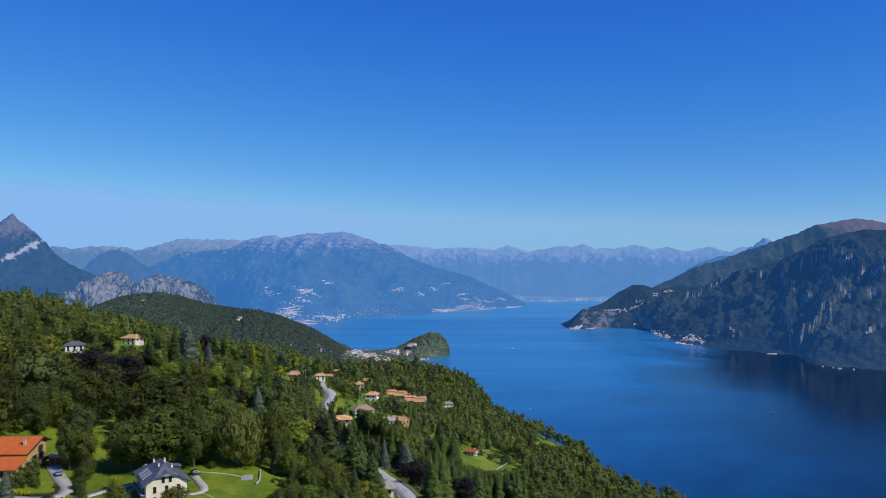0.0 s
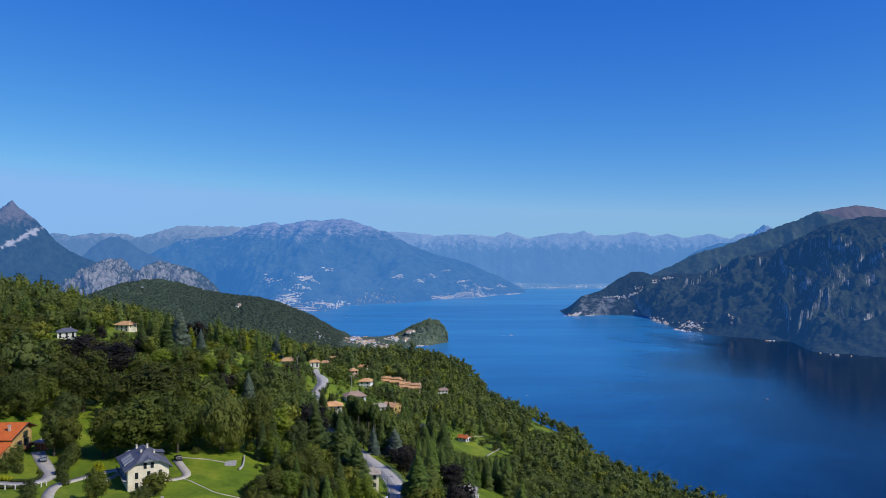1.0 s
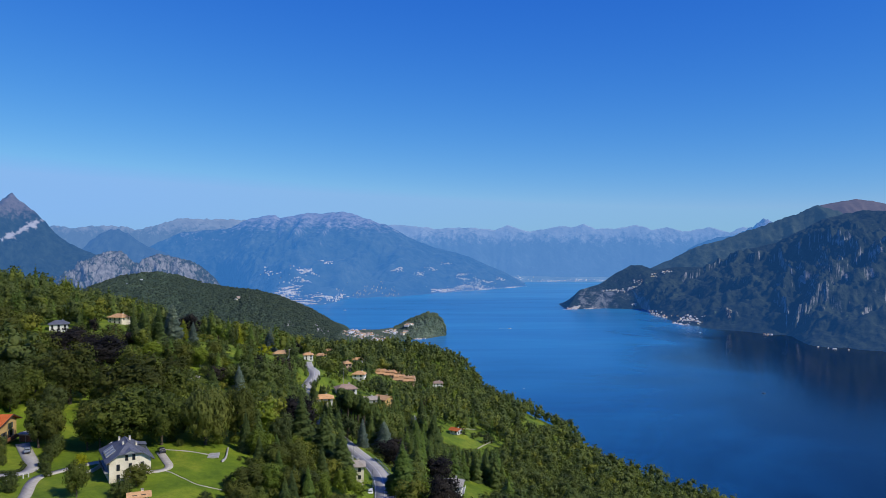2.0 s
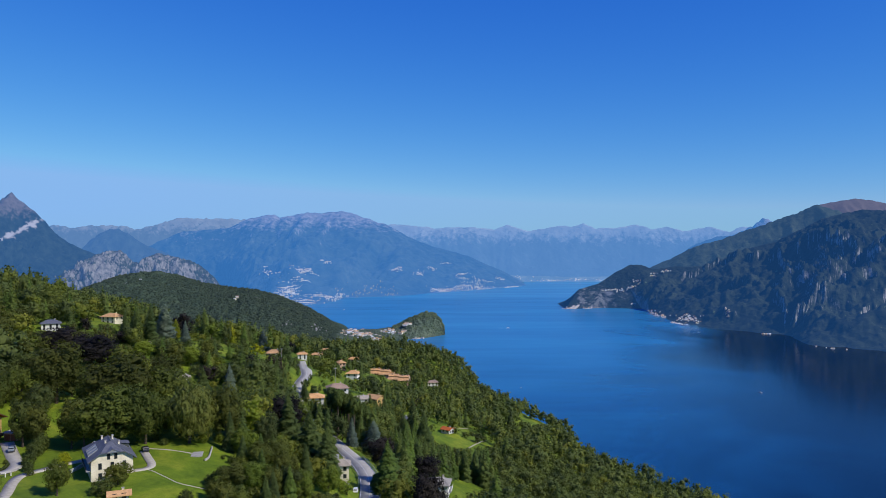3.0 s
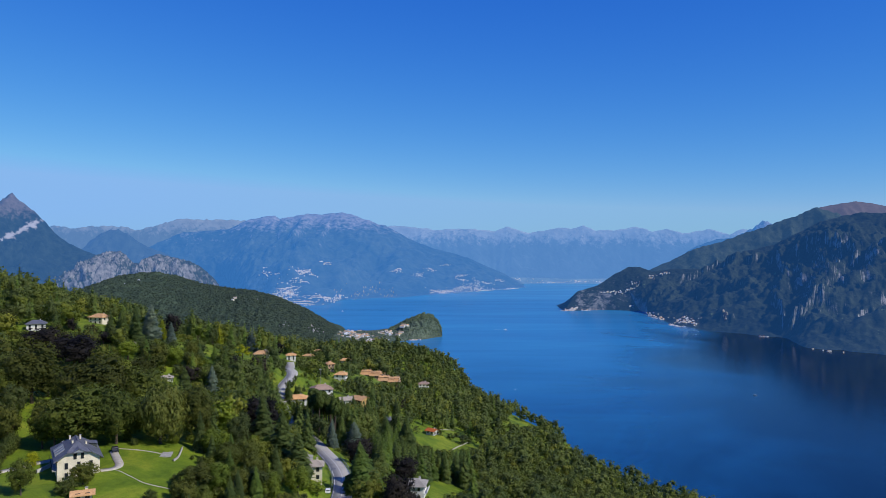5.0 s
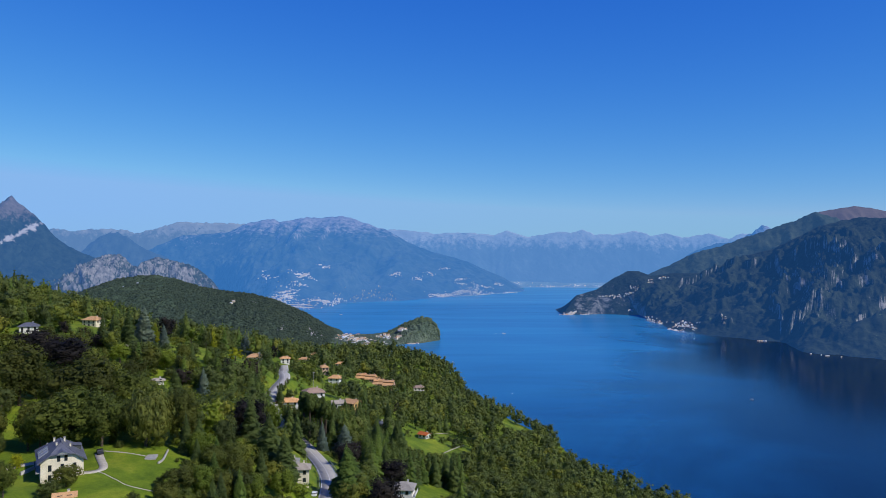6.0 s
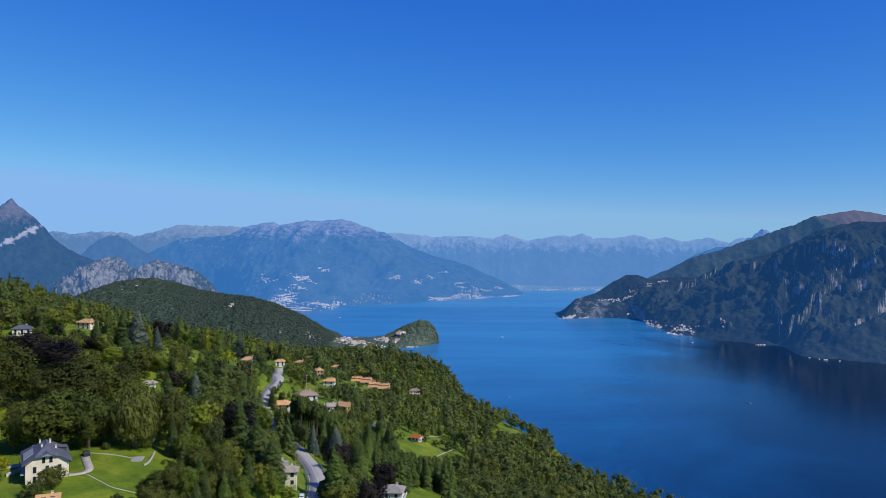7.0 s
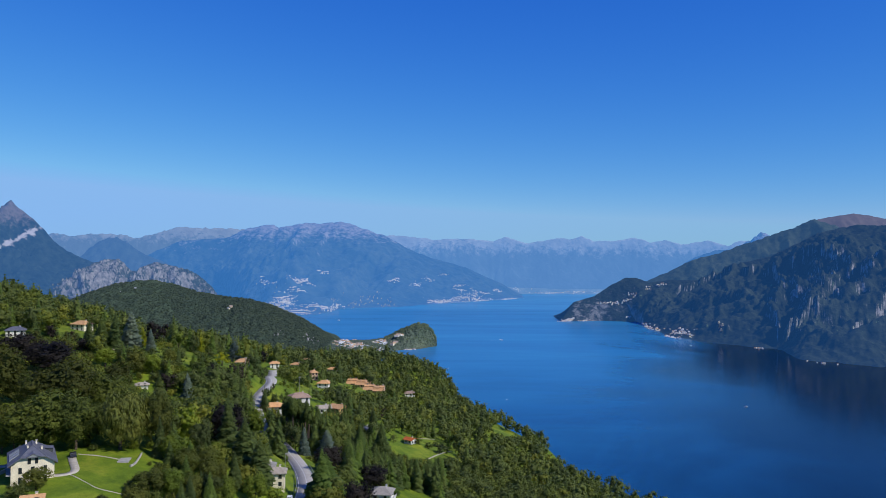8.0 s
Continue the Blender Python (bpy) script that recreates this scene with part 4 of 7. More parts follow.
BL = {0: (28, 3400, 0.162, 1), 1: (8, 540, 0.27, 1), 2: (5, 135, 0.44, 1)}


def mk_broad(r=4.2, low=0.05, droop=0.0, size=1.0):
    def f(seed, level):
        lobes, n, leaf, lev = BL[level]
        return broadleaf(seed + int(r * 10), 10, r, lobes, n, leaf * size, lev if level == 0 else 1, low, droop)
    return f


def mk_conifer(r=2.3, power=0.85):
    def f(seed, level):
        t, a, sp = {0: (25, 13, 2), 1: (16, 9, 2), 2: (10, 6, 1)}[level]
        return conifer(seed + int(r * 10), 10, r, t, a, 0.25, 0.06, sp, power)
    return f


define("broad", M_LEAF, mk_broad(4.3), "broadleaved tree with a full green crown", "tree", 4)
define("olive", M_LEAF_OLIVE, mk_broad(4.0), "broadleaved tree with an olive-green crown", "tree", 3)
define("dark", M_LEAF_DARK, mk_broad(4.4), "broadleaved tree with a dense dark green crown", "tree", 3)
define("oak", M_LEAF_OAK, mk_broad(4.4), "large broadleaved tree with a deep olive-green crown", "tree", 3)
define("dusky", M_LEAF_SHADE, mk_broad(4.4), "large broadleaved tree with a dusky olive crown", "tree", 3)
define("light", M_LEAF_LIGHT, mk_broad(4.0), "broadleaved tree with a fresh light green crown", "tree", 3)
define("gold", M_LEAF_GOLD, mk_broad(3.4, 0.05), "tree with golden yellow foliage", "tree", 2)
define("copper", M_LEAF_PURPLE, mk_broad(4.6, 0.1), "copper beech with a blackish purple crown", "tree", 3)
define("weeping", M_LEAF_WEEPING, mk_broad(4.2, 0.0, 0.35), "large weeping tree with olive-green hanging foliage", "tree", 2)
define("spruce", M_NEEDLE, mk_conifer(2.5), "tall spruce with dark green boughs", "tree", 3, 0)
define("fresh_spruce", M_NEEDLE_LIGHT, mk_conifer(2.6), "spruce with fresh green boughs", "tree", 3, 0)
define("blue_spruce", M_NEEDLE_BLUE, mk_conifer(2.7, 0.7), "blue spruce with silvery blue boughs", "tree", 2, 0)
define("cypress", M_LEAF_GOLD, mk_conifer(1.5, 0.6), "slender cypress with golden foliage", "tree", 2, 0)
define("column", M_LEAF, mk_broad(2.6, 0.02), "upright green tree with columnar crown", "tree", 2)
define("pine", M_NEEDLE, mk_broad(1.5, 0.5, size=0.8), "tall pine with a bare trunk and dark top", "tree", 3, 0)
define("bush", M_LEAF, mk_broad(5.5, -0.25), "rounded dark green garden bush", "shrub", 2, 0)
define("light_bush", M_LEAF_LIGHT, mk_broad(5.5, -0.25), "rounded yellow-green garden bush", "shrub", 2, 0)
define("gold_bush", M_LEAF_GOLD, mk_broad(5.5, -0.25), "rounded golden yellow garden bush", "shrub", 2, 0)

NAMES = {"bush": "bush", "light_bush": "bush", "gold_bush": "bush"}
GROUPS = {"spruce": "spruces", "fresh_spruce": "spruces", "blue_spruce": "spruces", "bush": "bushes", "light_bush": "bushes", "gold_bush": "bushes"}
PLANTED = []     # x, y, radius of every single tree


def tree(kind, x, y, height, wide=1.0, rng=random, reach=300):
    near, far, label, category = KINDS[kind]
    variants = near if y < reach else far
    trunk, crown = variants[rng.randrange(len(variants))]
    s = height / 10
    z = ground_at(x, y)
    m = Matrix.LocRotScale((x, y, z - 0.1), Euler((radians(rng.uniform(-2, 2)), radians(rng.uniform(-2, 2)), rng.uniform(0, 6.28))), (s * wide, s * wide, s))
    top = new(NAMES.get(kind, "tree"), trunk)
    top.matrix_world = m
    c = new("crown", crown)
    c.parent = top
    tagged(top, label, category, GROUPS.get(kind, "trees on the hillside"))
    PLANTED.append((x, y, (1.2 if kind == "pine" else 2.4 if "spruce" in kind or kind == "cypress" else 4.0) * s * wide))
    return top


# trees that stand out: kind, x, y, height, relative breadth
STANDOUT = [
    ("oak", -131.0, 263.0, 14.0, 1.2),
    ("oak", -142.0, 258.0, 13.0, 1.2),
    ("dark", -122.0, 258.0, 11.0, 1.1),
    ("dusky", -152.0, 264.0, 14.0, 1.2),
    ("broad", -137.0, 277.0, 15.0, 1.2),
    ("oak", -110.0, 269.0, 13.0, 1.1),
    ("dark", -104.0, 252.0, 11.0, 1.1),
    ("cypress", -125.7, 505.0, 14.4, 1.40),
    ("light", -135.1, 490.0, 13.6, 1.13),
    ("copper", -152.4, 492.0, 16.6, 0.85),
    ("spruce", -173.3, 462.0, 15.4, 1.04),
    ("light", -151.0, 468.0, 11.0, 0.50),
    ("dark", -134.1, 445.0, 7.4, 1.50),
    ("fresh_spruce", -132.3, 402.0, 9.4, 1.80),
    ("olive", -126.7, 420.0, 8.0, 1.60),
    ("light", -147.6, 412.0, 11.5, 1.40),
    ("copper", -168.0, 428.0, 9.2, 1.19),
    ("copper", -171.0, 372.0, 17.6, 1.55),
    ("copper", -155.3, 368.0, 18.4, 1.7),
    ("copper", -195.0, 446.0, 10.2, 0.84),
    ("spruce", -103.4, 372.0, 14.4, 1.29),
    ("copper", -108.4, 396.0, 9.8, 1.28),
    ("dusky", -114.5, 348.0, 18.4, 1.17),
    ("dusky", -120.5, 330.0, 12.7, 1.52),
    ("blue_spruce", -117.8, 556.0, 18.8, 1.29),
    ("dark", -128.7, 500.0, 14.0, 0.66),
    ("olive", -138.0, 480.0, 5.6, 1.60),
    ("oak", -147.2, 452.0, 4.6, 1.70),
    ("column", -109.4, 470.0, 9.9, 1.07),
    ("light", -111.1, 430.0, 5.4, 1.60),
    ("light", -188.0, 458.0, 5.0, 1.10),
    ("dusky", -149.4, 318.0, 12.7, 1.80),
    ("dusky", -124.4, 300.0, 11.0, 1.80),
    ("dusky", -122.8, 270.4, 22.7, 1.16),
    ("dusky", -98.7, 264.5, 22.9, 1.28),
    ("oak", -86.4, 278.5, 18.8, 1.29),
    ("oak", -87.7, 232.0, 19.1, 1.27),
    ("weeping", -64.3, 235.9, 18.4, 1.14),
    ("olive", -55.0, 242.3, 20.1, 0.76),
    ("olive", -109.2, 231.8, 14.7, 0.78),
    ("olive", -98.2, 231.0, 16.1, 0.78),
    ("oak", -76.9, 233.5, 17.9, 0.96),
    ("blue_spruce", -155.5, 464.8, 21.9, 1.08),
    ("blue_spruce", -142.0, 461.0, 14.1, 0.93),
    ("blue_spruce", -94.6, 387.8, 15.4, 0.93),
    ("spruce", -156.2, 443.8, 24.3, 0.89),
    ("spruce", -163.0, 441.1, 21.8, 0.92),
    ("spruce", -166.7, 433.8, 20.5, 0.84),
    ("cypress", -152.3, 474.4, 12.3, 1.80),
    ("gold", -99.6, 463.8, 9.2, 1.58),
    ("light", -123.9, 416.7, 12.0, 1.16),
    ("olive", -120.3, 433.4, 11.9, 1.03),
    ("copper", -46.4, 288.0, 18.3, 1.00),
    ("copper", -15.4, 345.8, 10.7, 1.59),
    ("copper", 6.6, 317.1, 11.5, 1.36),
    ("blue_spruce", -19.4, 358.2, 15.2, 1.52),
    ("blue_spruce", -28.4, 350.1, 13.1, 0.83),
    ("spruce", -31.1, 256.6, 18.2, 1.32),
    ("spruce", -24.7, 249.7, 15.1, 1.40),
    ("fresh_spruce", -5.2, 269.0, 15.2, 1.69),
    ("olive", -33.9, 225.1, 9.4, 0.97),
    ("fresh_spruce", -5.0, 370.0, 18.8, 1.15),
    ("spruce", -11.9, 426.8, 17.9, 0.95),
    ("spruce", -18.6, 414.3, 18.3, 0.90),
    ("spruce", -4.0, 426.0, 19.5, 0.93),
    ("spruce", 3.4, 396.2, 19.6, 1.23),
    ("spruce", -104.1, 374.5, 11.4, 1.50),
    ("spruce", -107.9, 305.8, 12.8, 1.24),
    ("light", -55.2, 370.8, 14.1, 0.93),
    ("dark", -43.6, 250.0, 13.3, 0.83),
    ("spruce", -26.1, 413.0, 15.7, 0.96),
    ("spruce", -31.1, 405.0, 15.4, 0.96),
    ("light_bush", -57.6, 472.1, 3.6, 1.09),
    ("light_bush", -54.2, 463.5, 3.5, 0.91),
    ("bush", -60.8, 458.6, 4.2, 0.91),
    ("bush", -55.7, 443.9, 2.7, 1.14),
    ("light_bush", -61.5, 238.7, 2.7, 1.58),
    ("oak", -94.5, 231.2, 15.3, 1.00),
    ("column", -113.1, 231.4, 16.3, 0.95),
    ("broad", -116.6, 216.5, 7.5, 1.0),
    ("light_bush", -61.1, 238.6, 3.0, 1.19),
    ("column", -113.1, 238.4, 12.5, 1.18),
    ("bush", -105.6, 226.2, 6.1, 0.8),
    ("bush", -108.2, 231.3, 4.3, 1.04),
    ("oak", -81.0, 188.4, 9.6, 0.85),
    ("gold_bush", -92.1, 214.1, 4.6, 0.85),
    ("olive", -70.6, 199.0, 6.1, 1.80),
    ("bush", -71.4, 191.3, 4.8, 1.26),
    ("bush", -75.1, 237.0, 3.5, 0.83),
    ("copper", -11.6, 310.6, 12.6, 1.03),
    ("copper", 8.0, 246.0, 19.5, 0.82),
    ("oak", -134.5, 254.0, 11.5, 1.05),
    ("broad", -140.0, 257.0, 13.0, 1.0),
    ("oak", -135.5, 261.5, 12.5, 1.1),
    ("dark", -141.5, 265.0, 13.5, 1.0),
    ("oak", -122.5, 281.0, 13.0, 1.1),
    ("broad", -128.5, 268.0, 11.5, 1.1),
    ("spruce", -41.9, 276.0, 20.6, 1.08),
    ("fresh_spruce", -5.5, 256.4, 18.0, 1.11),
    ("spruce", -6.8, 384.3, 18.0, 1.33),
    ("spruce", -12.8, 386.2, 14.5, 1.33),
    ("light", -20.7, 229.5, 10.0, 1.00),
    ("cypress", -158.8, 492.2, 9.0, 1.80),
    ("blue_spruce", -165.1, 486.8, 20.1, 1.16),
    ("copper", -314.5, 949.7, 21.3, 1.16),
    ("oak", -92.7, 245.6, 16.5, 1.02),
    ("olive", -43.4, 204.9, 8.7, 1.46),
    ("bush", -114.0, 214.0, 3.4, 0.83),
    ("bush", -118.0, 211.9, 5.4, 0.96),
    ("blue_spruce", -115.2, 201.5, 7.0, 1.13),
    ("bush", -105.7, 223.6, 4.6, 1.0),
    ("light_bush", -103.3, 214.7, 2.9, 0.91),
    ("bush", -109.4, 215.9, 1.6, 0.97),
    ("pine", -40.8, 371.2, 20.2, 0.90),
    ("pine", -38.3, 374.3, 18.6, 0.96),
    ("pine", -37.3, 368.9, 23.0, 0.87),
    ("pine", -34.6, 374.9, 21.4, 0.79),
    ("pine", -33.3, 371.5, 20.9, 0.94),
    ("pine", -31.3, 375.3, 21.9, 0.90),
    ("pine", -29.7, 369.1, 22.4, 0.87),
    ("pine", -42.2, 379.5, 21.7, 0.98),
    ("pine", -34.1, 383.2, 20.5, 0.98),
    ("pine", -26.5, 374.4, 19.1, 0.80),
    ("pine", -37.4, 383.7, 21.3, 0.83),
    ("column", -111.5, 235.0, 11.0, 1.1),
    ("bush", -106.4, 229.0, 6.5, 0.8),
    ("broad", -103.4, 220.5, 5.0, 0.9),
    ("bush", -102.4, 215.0, 4.2, 1.0),
    ("bush", -99.4, 209.0, 3.4, 1.0),
    ("bush", -96.8, 205.0, 2.6, 1.0),
    ("light_bush", -100.8, 212.0, 2.8, 1.0),
    ("bush", -101.5, 196.0, 4.4, 1.0),
    ("bush", -98.5, 190.0, 4.4, 1.0),
    ("bush", 20.4, 450.5, 3.8, 1.1),
    ("oak", 19.5, 471.0, 7.5, 1.2),
    ("bush", 25.5, 456.0, 4.6, 1.1),
    ("dark", 33.0, 452.0, 7.0, 1.6),
    ("dark", 17.0, 474.0, 5.0, 1.3),
    ("dark", 6.5, 438.0, 5.0, 1.3),
    ("oak", -84.5, 233.0, 15.5, 1.15),
    ("oak", -75.5, 238.0, 15.0, 1.15),
    ("oak", -67.5, 246.0, 13.0, 1.1),
    ("light_bush", -57.0, 242.0, 3.4, 1.1),
    ("bush", -71.0, 232.5, 2.6, 1.1),
    ("light_bush", -62.0, 454.0, 2.6, 1.2),
    ("light_bush", -59.0, 463.0, 2.8, 1.2),
    ("bush", -63.0, 470.0, 2.6, 1.2),
    ("light_bush", -60.5, 477.0, 3.0, 1.2),
    ("bush", -58.0, 450.0, 2.4, 1.2),
    ("bush", 30.0, 474.0, 4.0, 1.2),
    ("bush", 27.5, 464.0, 3.0, 1.2),
    ("broad", 37.0, 462.0, 5.0, 1.3),
]
rt = random.Random(5)
for kind, x, y, h, wide in STANDOUT:
    tree(kind, x, y, h, wide, rt, 480 if h > 11 else 300)


# ---------------- the woods ----------------
HOUSE_SPOTS = [(*GREY_HOUSE, 12), (*ORANGE_HOUSE, 14), (*ROAD_HOUSE, 6), (*LOW_HOUSE, 7), (*LAWN_HOUSE, 6)]
# x, y, breadth, depth, eaves height, turn, wall, roof, storeys
FAR_HOUSES = [
    (-47.2, 436, 10.8, 9.0, 5.0, 20, "white", "brown"),
    (-57, 413, 11.4, 7.0, 2.6, 10, "white", "tile"),
    (-54.5, 572, 8.6, 7.9, 5.0, -10, "white", "tile"),
    (-27, 452, 8.4, 7.4, 4.2, -34, "ochre", "tile"),
    (-34, 441, 7.0, 6.2, 3.0, 20, "white", "grey"),
    (2, 732, 9.7, 7.9, 4.6, 5, "white", "brown"),
    (-81, 797, 11.3, 8.0, 4.0, -14, "white", "tile"),
    (-67.2, 598, 5.2, 7.4, 5.6, 25, "pink", "tile"),
    (-95.5, 588, 6.8, 6.2, 4.2, 15, "white", "tile"),
    (-121.6, 808, 10.3, 7.9, 4.2, -20, "white", "tile"),
    (-122.4, 872, 8.6, 7.0, 5.0, 0, "pink", "tile"),
    (-9.0, 434, 5.0, 4.5, 3.2, 10, "white", "slate"),
    (-119.6, 392, 6.0, 4.5, 1.7, 20, "white", "grey"),
    (-157.0, 441, 5.0, 3.2, 2.2, 5, "white", "grey"),
    (-102, 522, 9.7, 7.9, 4.0, 8, "white", "tile"),
    (-208, 512, 10.6, 8.8, 4.6, -15, "cream", "tile"),
    (-212, 440, 9.7, 7.9, 4.0, 25, "white", "slate"),
]

# rows of terraced houses: x, y, units, turn
TERRACES = [(-43, 700, 5, -10), (-26, 664, 4, -10)]
for hx, hy, *_ in TERRACES:
    HOUSE_SPOTS.append((hx, hy, 9.0))
for hx, hy, *_ in FAR_HOUSES:
    HOUSE_SPOTS.append((hx, hy, 11.0 if hx < -210 else 7.5 if hx < -180 else 5.6))


def wooded(x, y):
    ok = np.ones(len(x), bool)
    for poly in CLEARINGS.values():
        ok &= ~inside(poly, x, y)
    for line, lz, half in ROADS:
        near = (x > line[:, 0].min() - 12) & (x < line[:, 0].max() + 12) & (y > line[:, 1].min() - 12) & (y < line[:, 1].max() + 12)
        if near.any():
            d = np.hypot(x[near][:, None] - line[None, :, 0], y[near][:, None] - line[None, :, 1]).min(1)
            ok[np.flatnonzero(near)[d < half + np.where((y[near] > 340) & (y[near] < 640) | (half > 2.5) & (x[near] < -20), 1.2, 3.0)]] = False
    for hx, hy, r in HOUSE_SPOTS:
        ok &= np.hypot(x - hx, y - hy) > r
    for px, py, r in PLANTED:
        ok &= np.hypot(x - px, y - py) > r * 0.95
    return ok


def scatter(x0, x1, y0, y1, step, rng):
    gx, gy = np.meshgrid(np.arange(x0, x1, step), np.arange(y0, y1, step * 0.9))
    gx = gx + (np.arange(gx.shape[0]) % 2)[:, None] * step / 2
    x = gx.ravel() + rng.uniform(-0.36, 0.36, gx.size) * step
    y = gy.ravel() + rng.uniform(-0.36, 0.36, gx.size) * step
    return x, y


def kind_at(x, y, r, q):
    """Which tree grows where: spruces in the hollow above the road, park trees on the west side, plain woods towards the lake."""
    con = 0.10
    if -64 < x < 36 and 286 < y < 430:
        con = 0.85
    elif -46 < x < -18 and 225 < y < 290:
        con = 0.28
    elif -125 < x < -30 and 235 < y < 330:
        con = 0.22
    elif x < -110 and y < 420:
        con = 0.10
    elif x < -30 and y < 700:
        con = 0.34
    elif x > 40:
        con = 0.02
    if q < con:
        return "spruce" if r < 0.66 else "fresh_spruce" if r < 0.996 else "blue_spruce"
    if x > 30 or y > 600:
        return "broad" if r < 0.34 else "olive" if r < 0.38 else "dark"
    if x < -110 and y < 420:
        return "dusky" if r < 0.62 else "oak" if r < 0.84 else "dark" if r < 0.94 else "olive"
    if -52 < x < -18 and y < 275:
        return "olive" if r < 0.50 else "light" if r < 0.76 else "broad" if r < 0.92 else "oak"
    if x < -60 and y < 300:
        return "oak" if r < 0.6 else "dark" if r < 0.85 else "broad"
    if x < -30 and y > 300:
        return "dark" if r < 0.46 else "oak" if r < 0.62 else "broad" if r < 0.84 else "olive" if r < 0.91 else "light" if r < 0.94 else "copper" if r < 0.955 else "column"
    return "broad" if r < 0.42 else "dark" if r < 0.76 else "olive" if r < 0.92 else "light" if r < 0.96 else "copper" if r < 0.975 else "column"


# spots that trees must not hide from the camera: x, y, level, half breadth
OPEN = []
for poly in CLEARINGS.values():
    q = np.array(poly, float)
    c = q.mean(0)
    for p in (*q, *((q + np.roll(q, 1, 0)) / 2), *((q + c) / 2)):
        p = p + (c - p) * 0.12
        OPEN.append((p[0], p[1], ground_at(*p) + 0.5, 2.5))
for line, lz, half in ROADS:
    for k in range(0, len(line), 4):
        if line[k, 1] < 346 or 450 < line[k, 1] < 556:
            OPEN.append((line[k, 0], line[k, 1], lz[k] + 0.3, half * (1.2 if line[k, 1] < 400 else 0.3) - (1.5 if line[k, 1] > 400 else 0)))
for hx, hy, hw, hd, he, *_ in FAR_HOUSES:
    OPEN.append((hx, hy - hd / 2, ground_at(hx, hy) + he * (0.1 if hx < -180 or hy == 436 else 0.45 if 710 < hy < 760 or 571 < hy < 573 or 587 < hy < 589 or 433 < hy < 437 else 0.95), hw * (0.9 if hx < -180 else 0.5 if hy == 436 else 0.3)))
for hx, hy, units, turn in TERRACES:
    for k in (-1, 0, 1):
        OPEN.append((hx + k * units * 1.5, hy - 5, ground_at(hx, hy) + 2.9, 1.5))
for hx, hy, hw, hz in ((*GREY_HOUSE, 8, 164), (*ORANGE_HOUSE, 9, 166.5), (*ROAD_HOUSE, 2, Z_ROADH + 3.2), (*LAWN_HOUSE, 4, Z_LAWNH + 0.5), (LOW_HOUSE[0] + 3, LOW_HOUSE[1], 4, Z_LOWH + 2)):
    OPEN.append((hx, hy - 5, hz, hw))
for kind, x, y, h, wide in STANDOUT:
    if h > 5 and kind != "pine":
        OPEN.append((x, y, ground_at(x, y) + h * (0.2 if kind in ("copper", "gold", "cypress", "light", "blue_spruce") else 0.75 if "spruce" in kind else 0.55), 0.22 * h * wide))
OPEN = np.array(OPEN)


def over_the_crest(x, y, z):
    """Whether the hillside's own canopy stands before a treetop, seen from mid camera path."""
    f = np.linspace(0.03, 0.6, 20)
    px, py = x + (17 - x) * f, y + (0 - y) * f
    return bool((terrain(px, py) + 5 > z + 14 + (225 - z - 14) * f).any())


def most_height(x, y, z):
    """How tall a tree may grow before it hides such a spot from the camera."""
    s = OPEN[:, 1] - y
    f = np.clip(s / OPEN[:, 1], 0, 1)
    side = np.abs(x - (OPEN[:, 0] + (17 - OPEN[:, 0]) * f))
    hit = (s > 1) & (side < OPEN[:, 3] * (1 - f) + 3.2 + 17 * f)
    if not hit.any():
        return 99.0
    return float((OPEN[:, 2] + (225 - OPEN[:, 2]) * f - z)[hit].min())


# rows of trees close along the road, that hide it between its two open bends
for k in range(0, len(road_line), 3):
    x, y = road_line[k]
    if 356 < y < 446:
        px, py, h = x + 5.0, y - 0.5, rt.uniform(9, 13)
    elif 448 < y < 556:
        px, py, h = x - 5.4, y + 2.0, rt.uniform(9, 12)
    else:
        continue
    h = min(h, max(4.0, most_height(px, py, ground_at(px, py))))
    tree(rt.choice(("spruce", "fresh_spruce", "broad", "dark")), px, py, h, 1.0, rt)

rng = np.random.default_rng(11)
near_x, near_y = scatter(-300, 240, 176, 430, 7.4, rng)
big = (near_x < -28) & (near_y < 400)
gx, gy = scatter(-300, -28, 176, 400, 11.4, rng)
near_x, near_y = np.r_[near_x[~big], gx], np.r_[near_y[~big], gy]
hollow = (near_x > -60) & (near_x < 34) & (near_y > 290) & (near_y < 428)
gx, gy = scatter(-60, 34, 290, 428, 6.3, rng)
near_x, near_y = np.r_[near_x[~hollow], gx], np.r_[near_y[~hollow], gy]
thicket = (near_x > -50) & (near_x < -20) & (near_y > 186) & (near_y < 262)
gx, gy = scatter(-50, -20, 186, 262, 5.8, rng)
near_x, near_y = np.r_[near_x[~thicket], gx], np.r_[near_y[~thicket], gy]
keep = wooded(near_x, near_y) & (near_x > -0.63 * near_y - 22) & (near_x < np.interp(near_y, BREAK_Y, BREAK_X) + 5)
near_x, near_y = near_x[keep], near_y[keep]
far_x, far_y = scatter(-640, 240, 430, 1000, 9.4, rng)
big = far_x < -30
gx, gy = scatter(-640, -30, 400, 1000, 11.8, rng)
far_x, far_y = np.r_[far_x[~big], gx], np.r_[far_y[~big], gy]
keep = wooded(far_x, far_y) & (far_x > -0.63 * far_y - 20) & (far_x < np.interp(far_y, BREAK_Y, BREAK_X) + 5)
far_x, far_y = far_x[keep], far_y[keep]

# the nearest stretch: single trees
order = np.argsort(near_y + 0.25 * np.abs(near_x + 40))
singles = set(order[:215].tolist())
joined = {}      # kind -> list of (arrays, matrix rows)


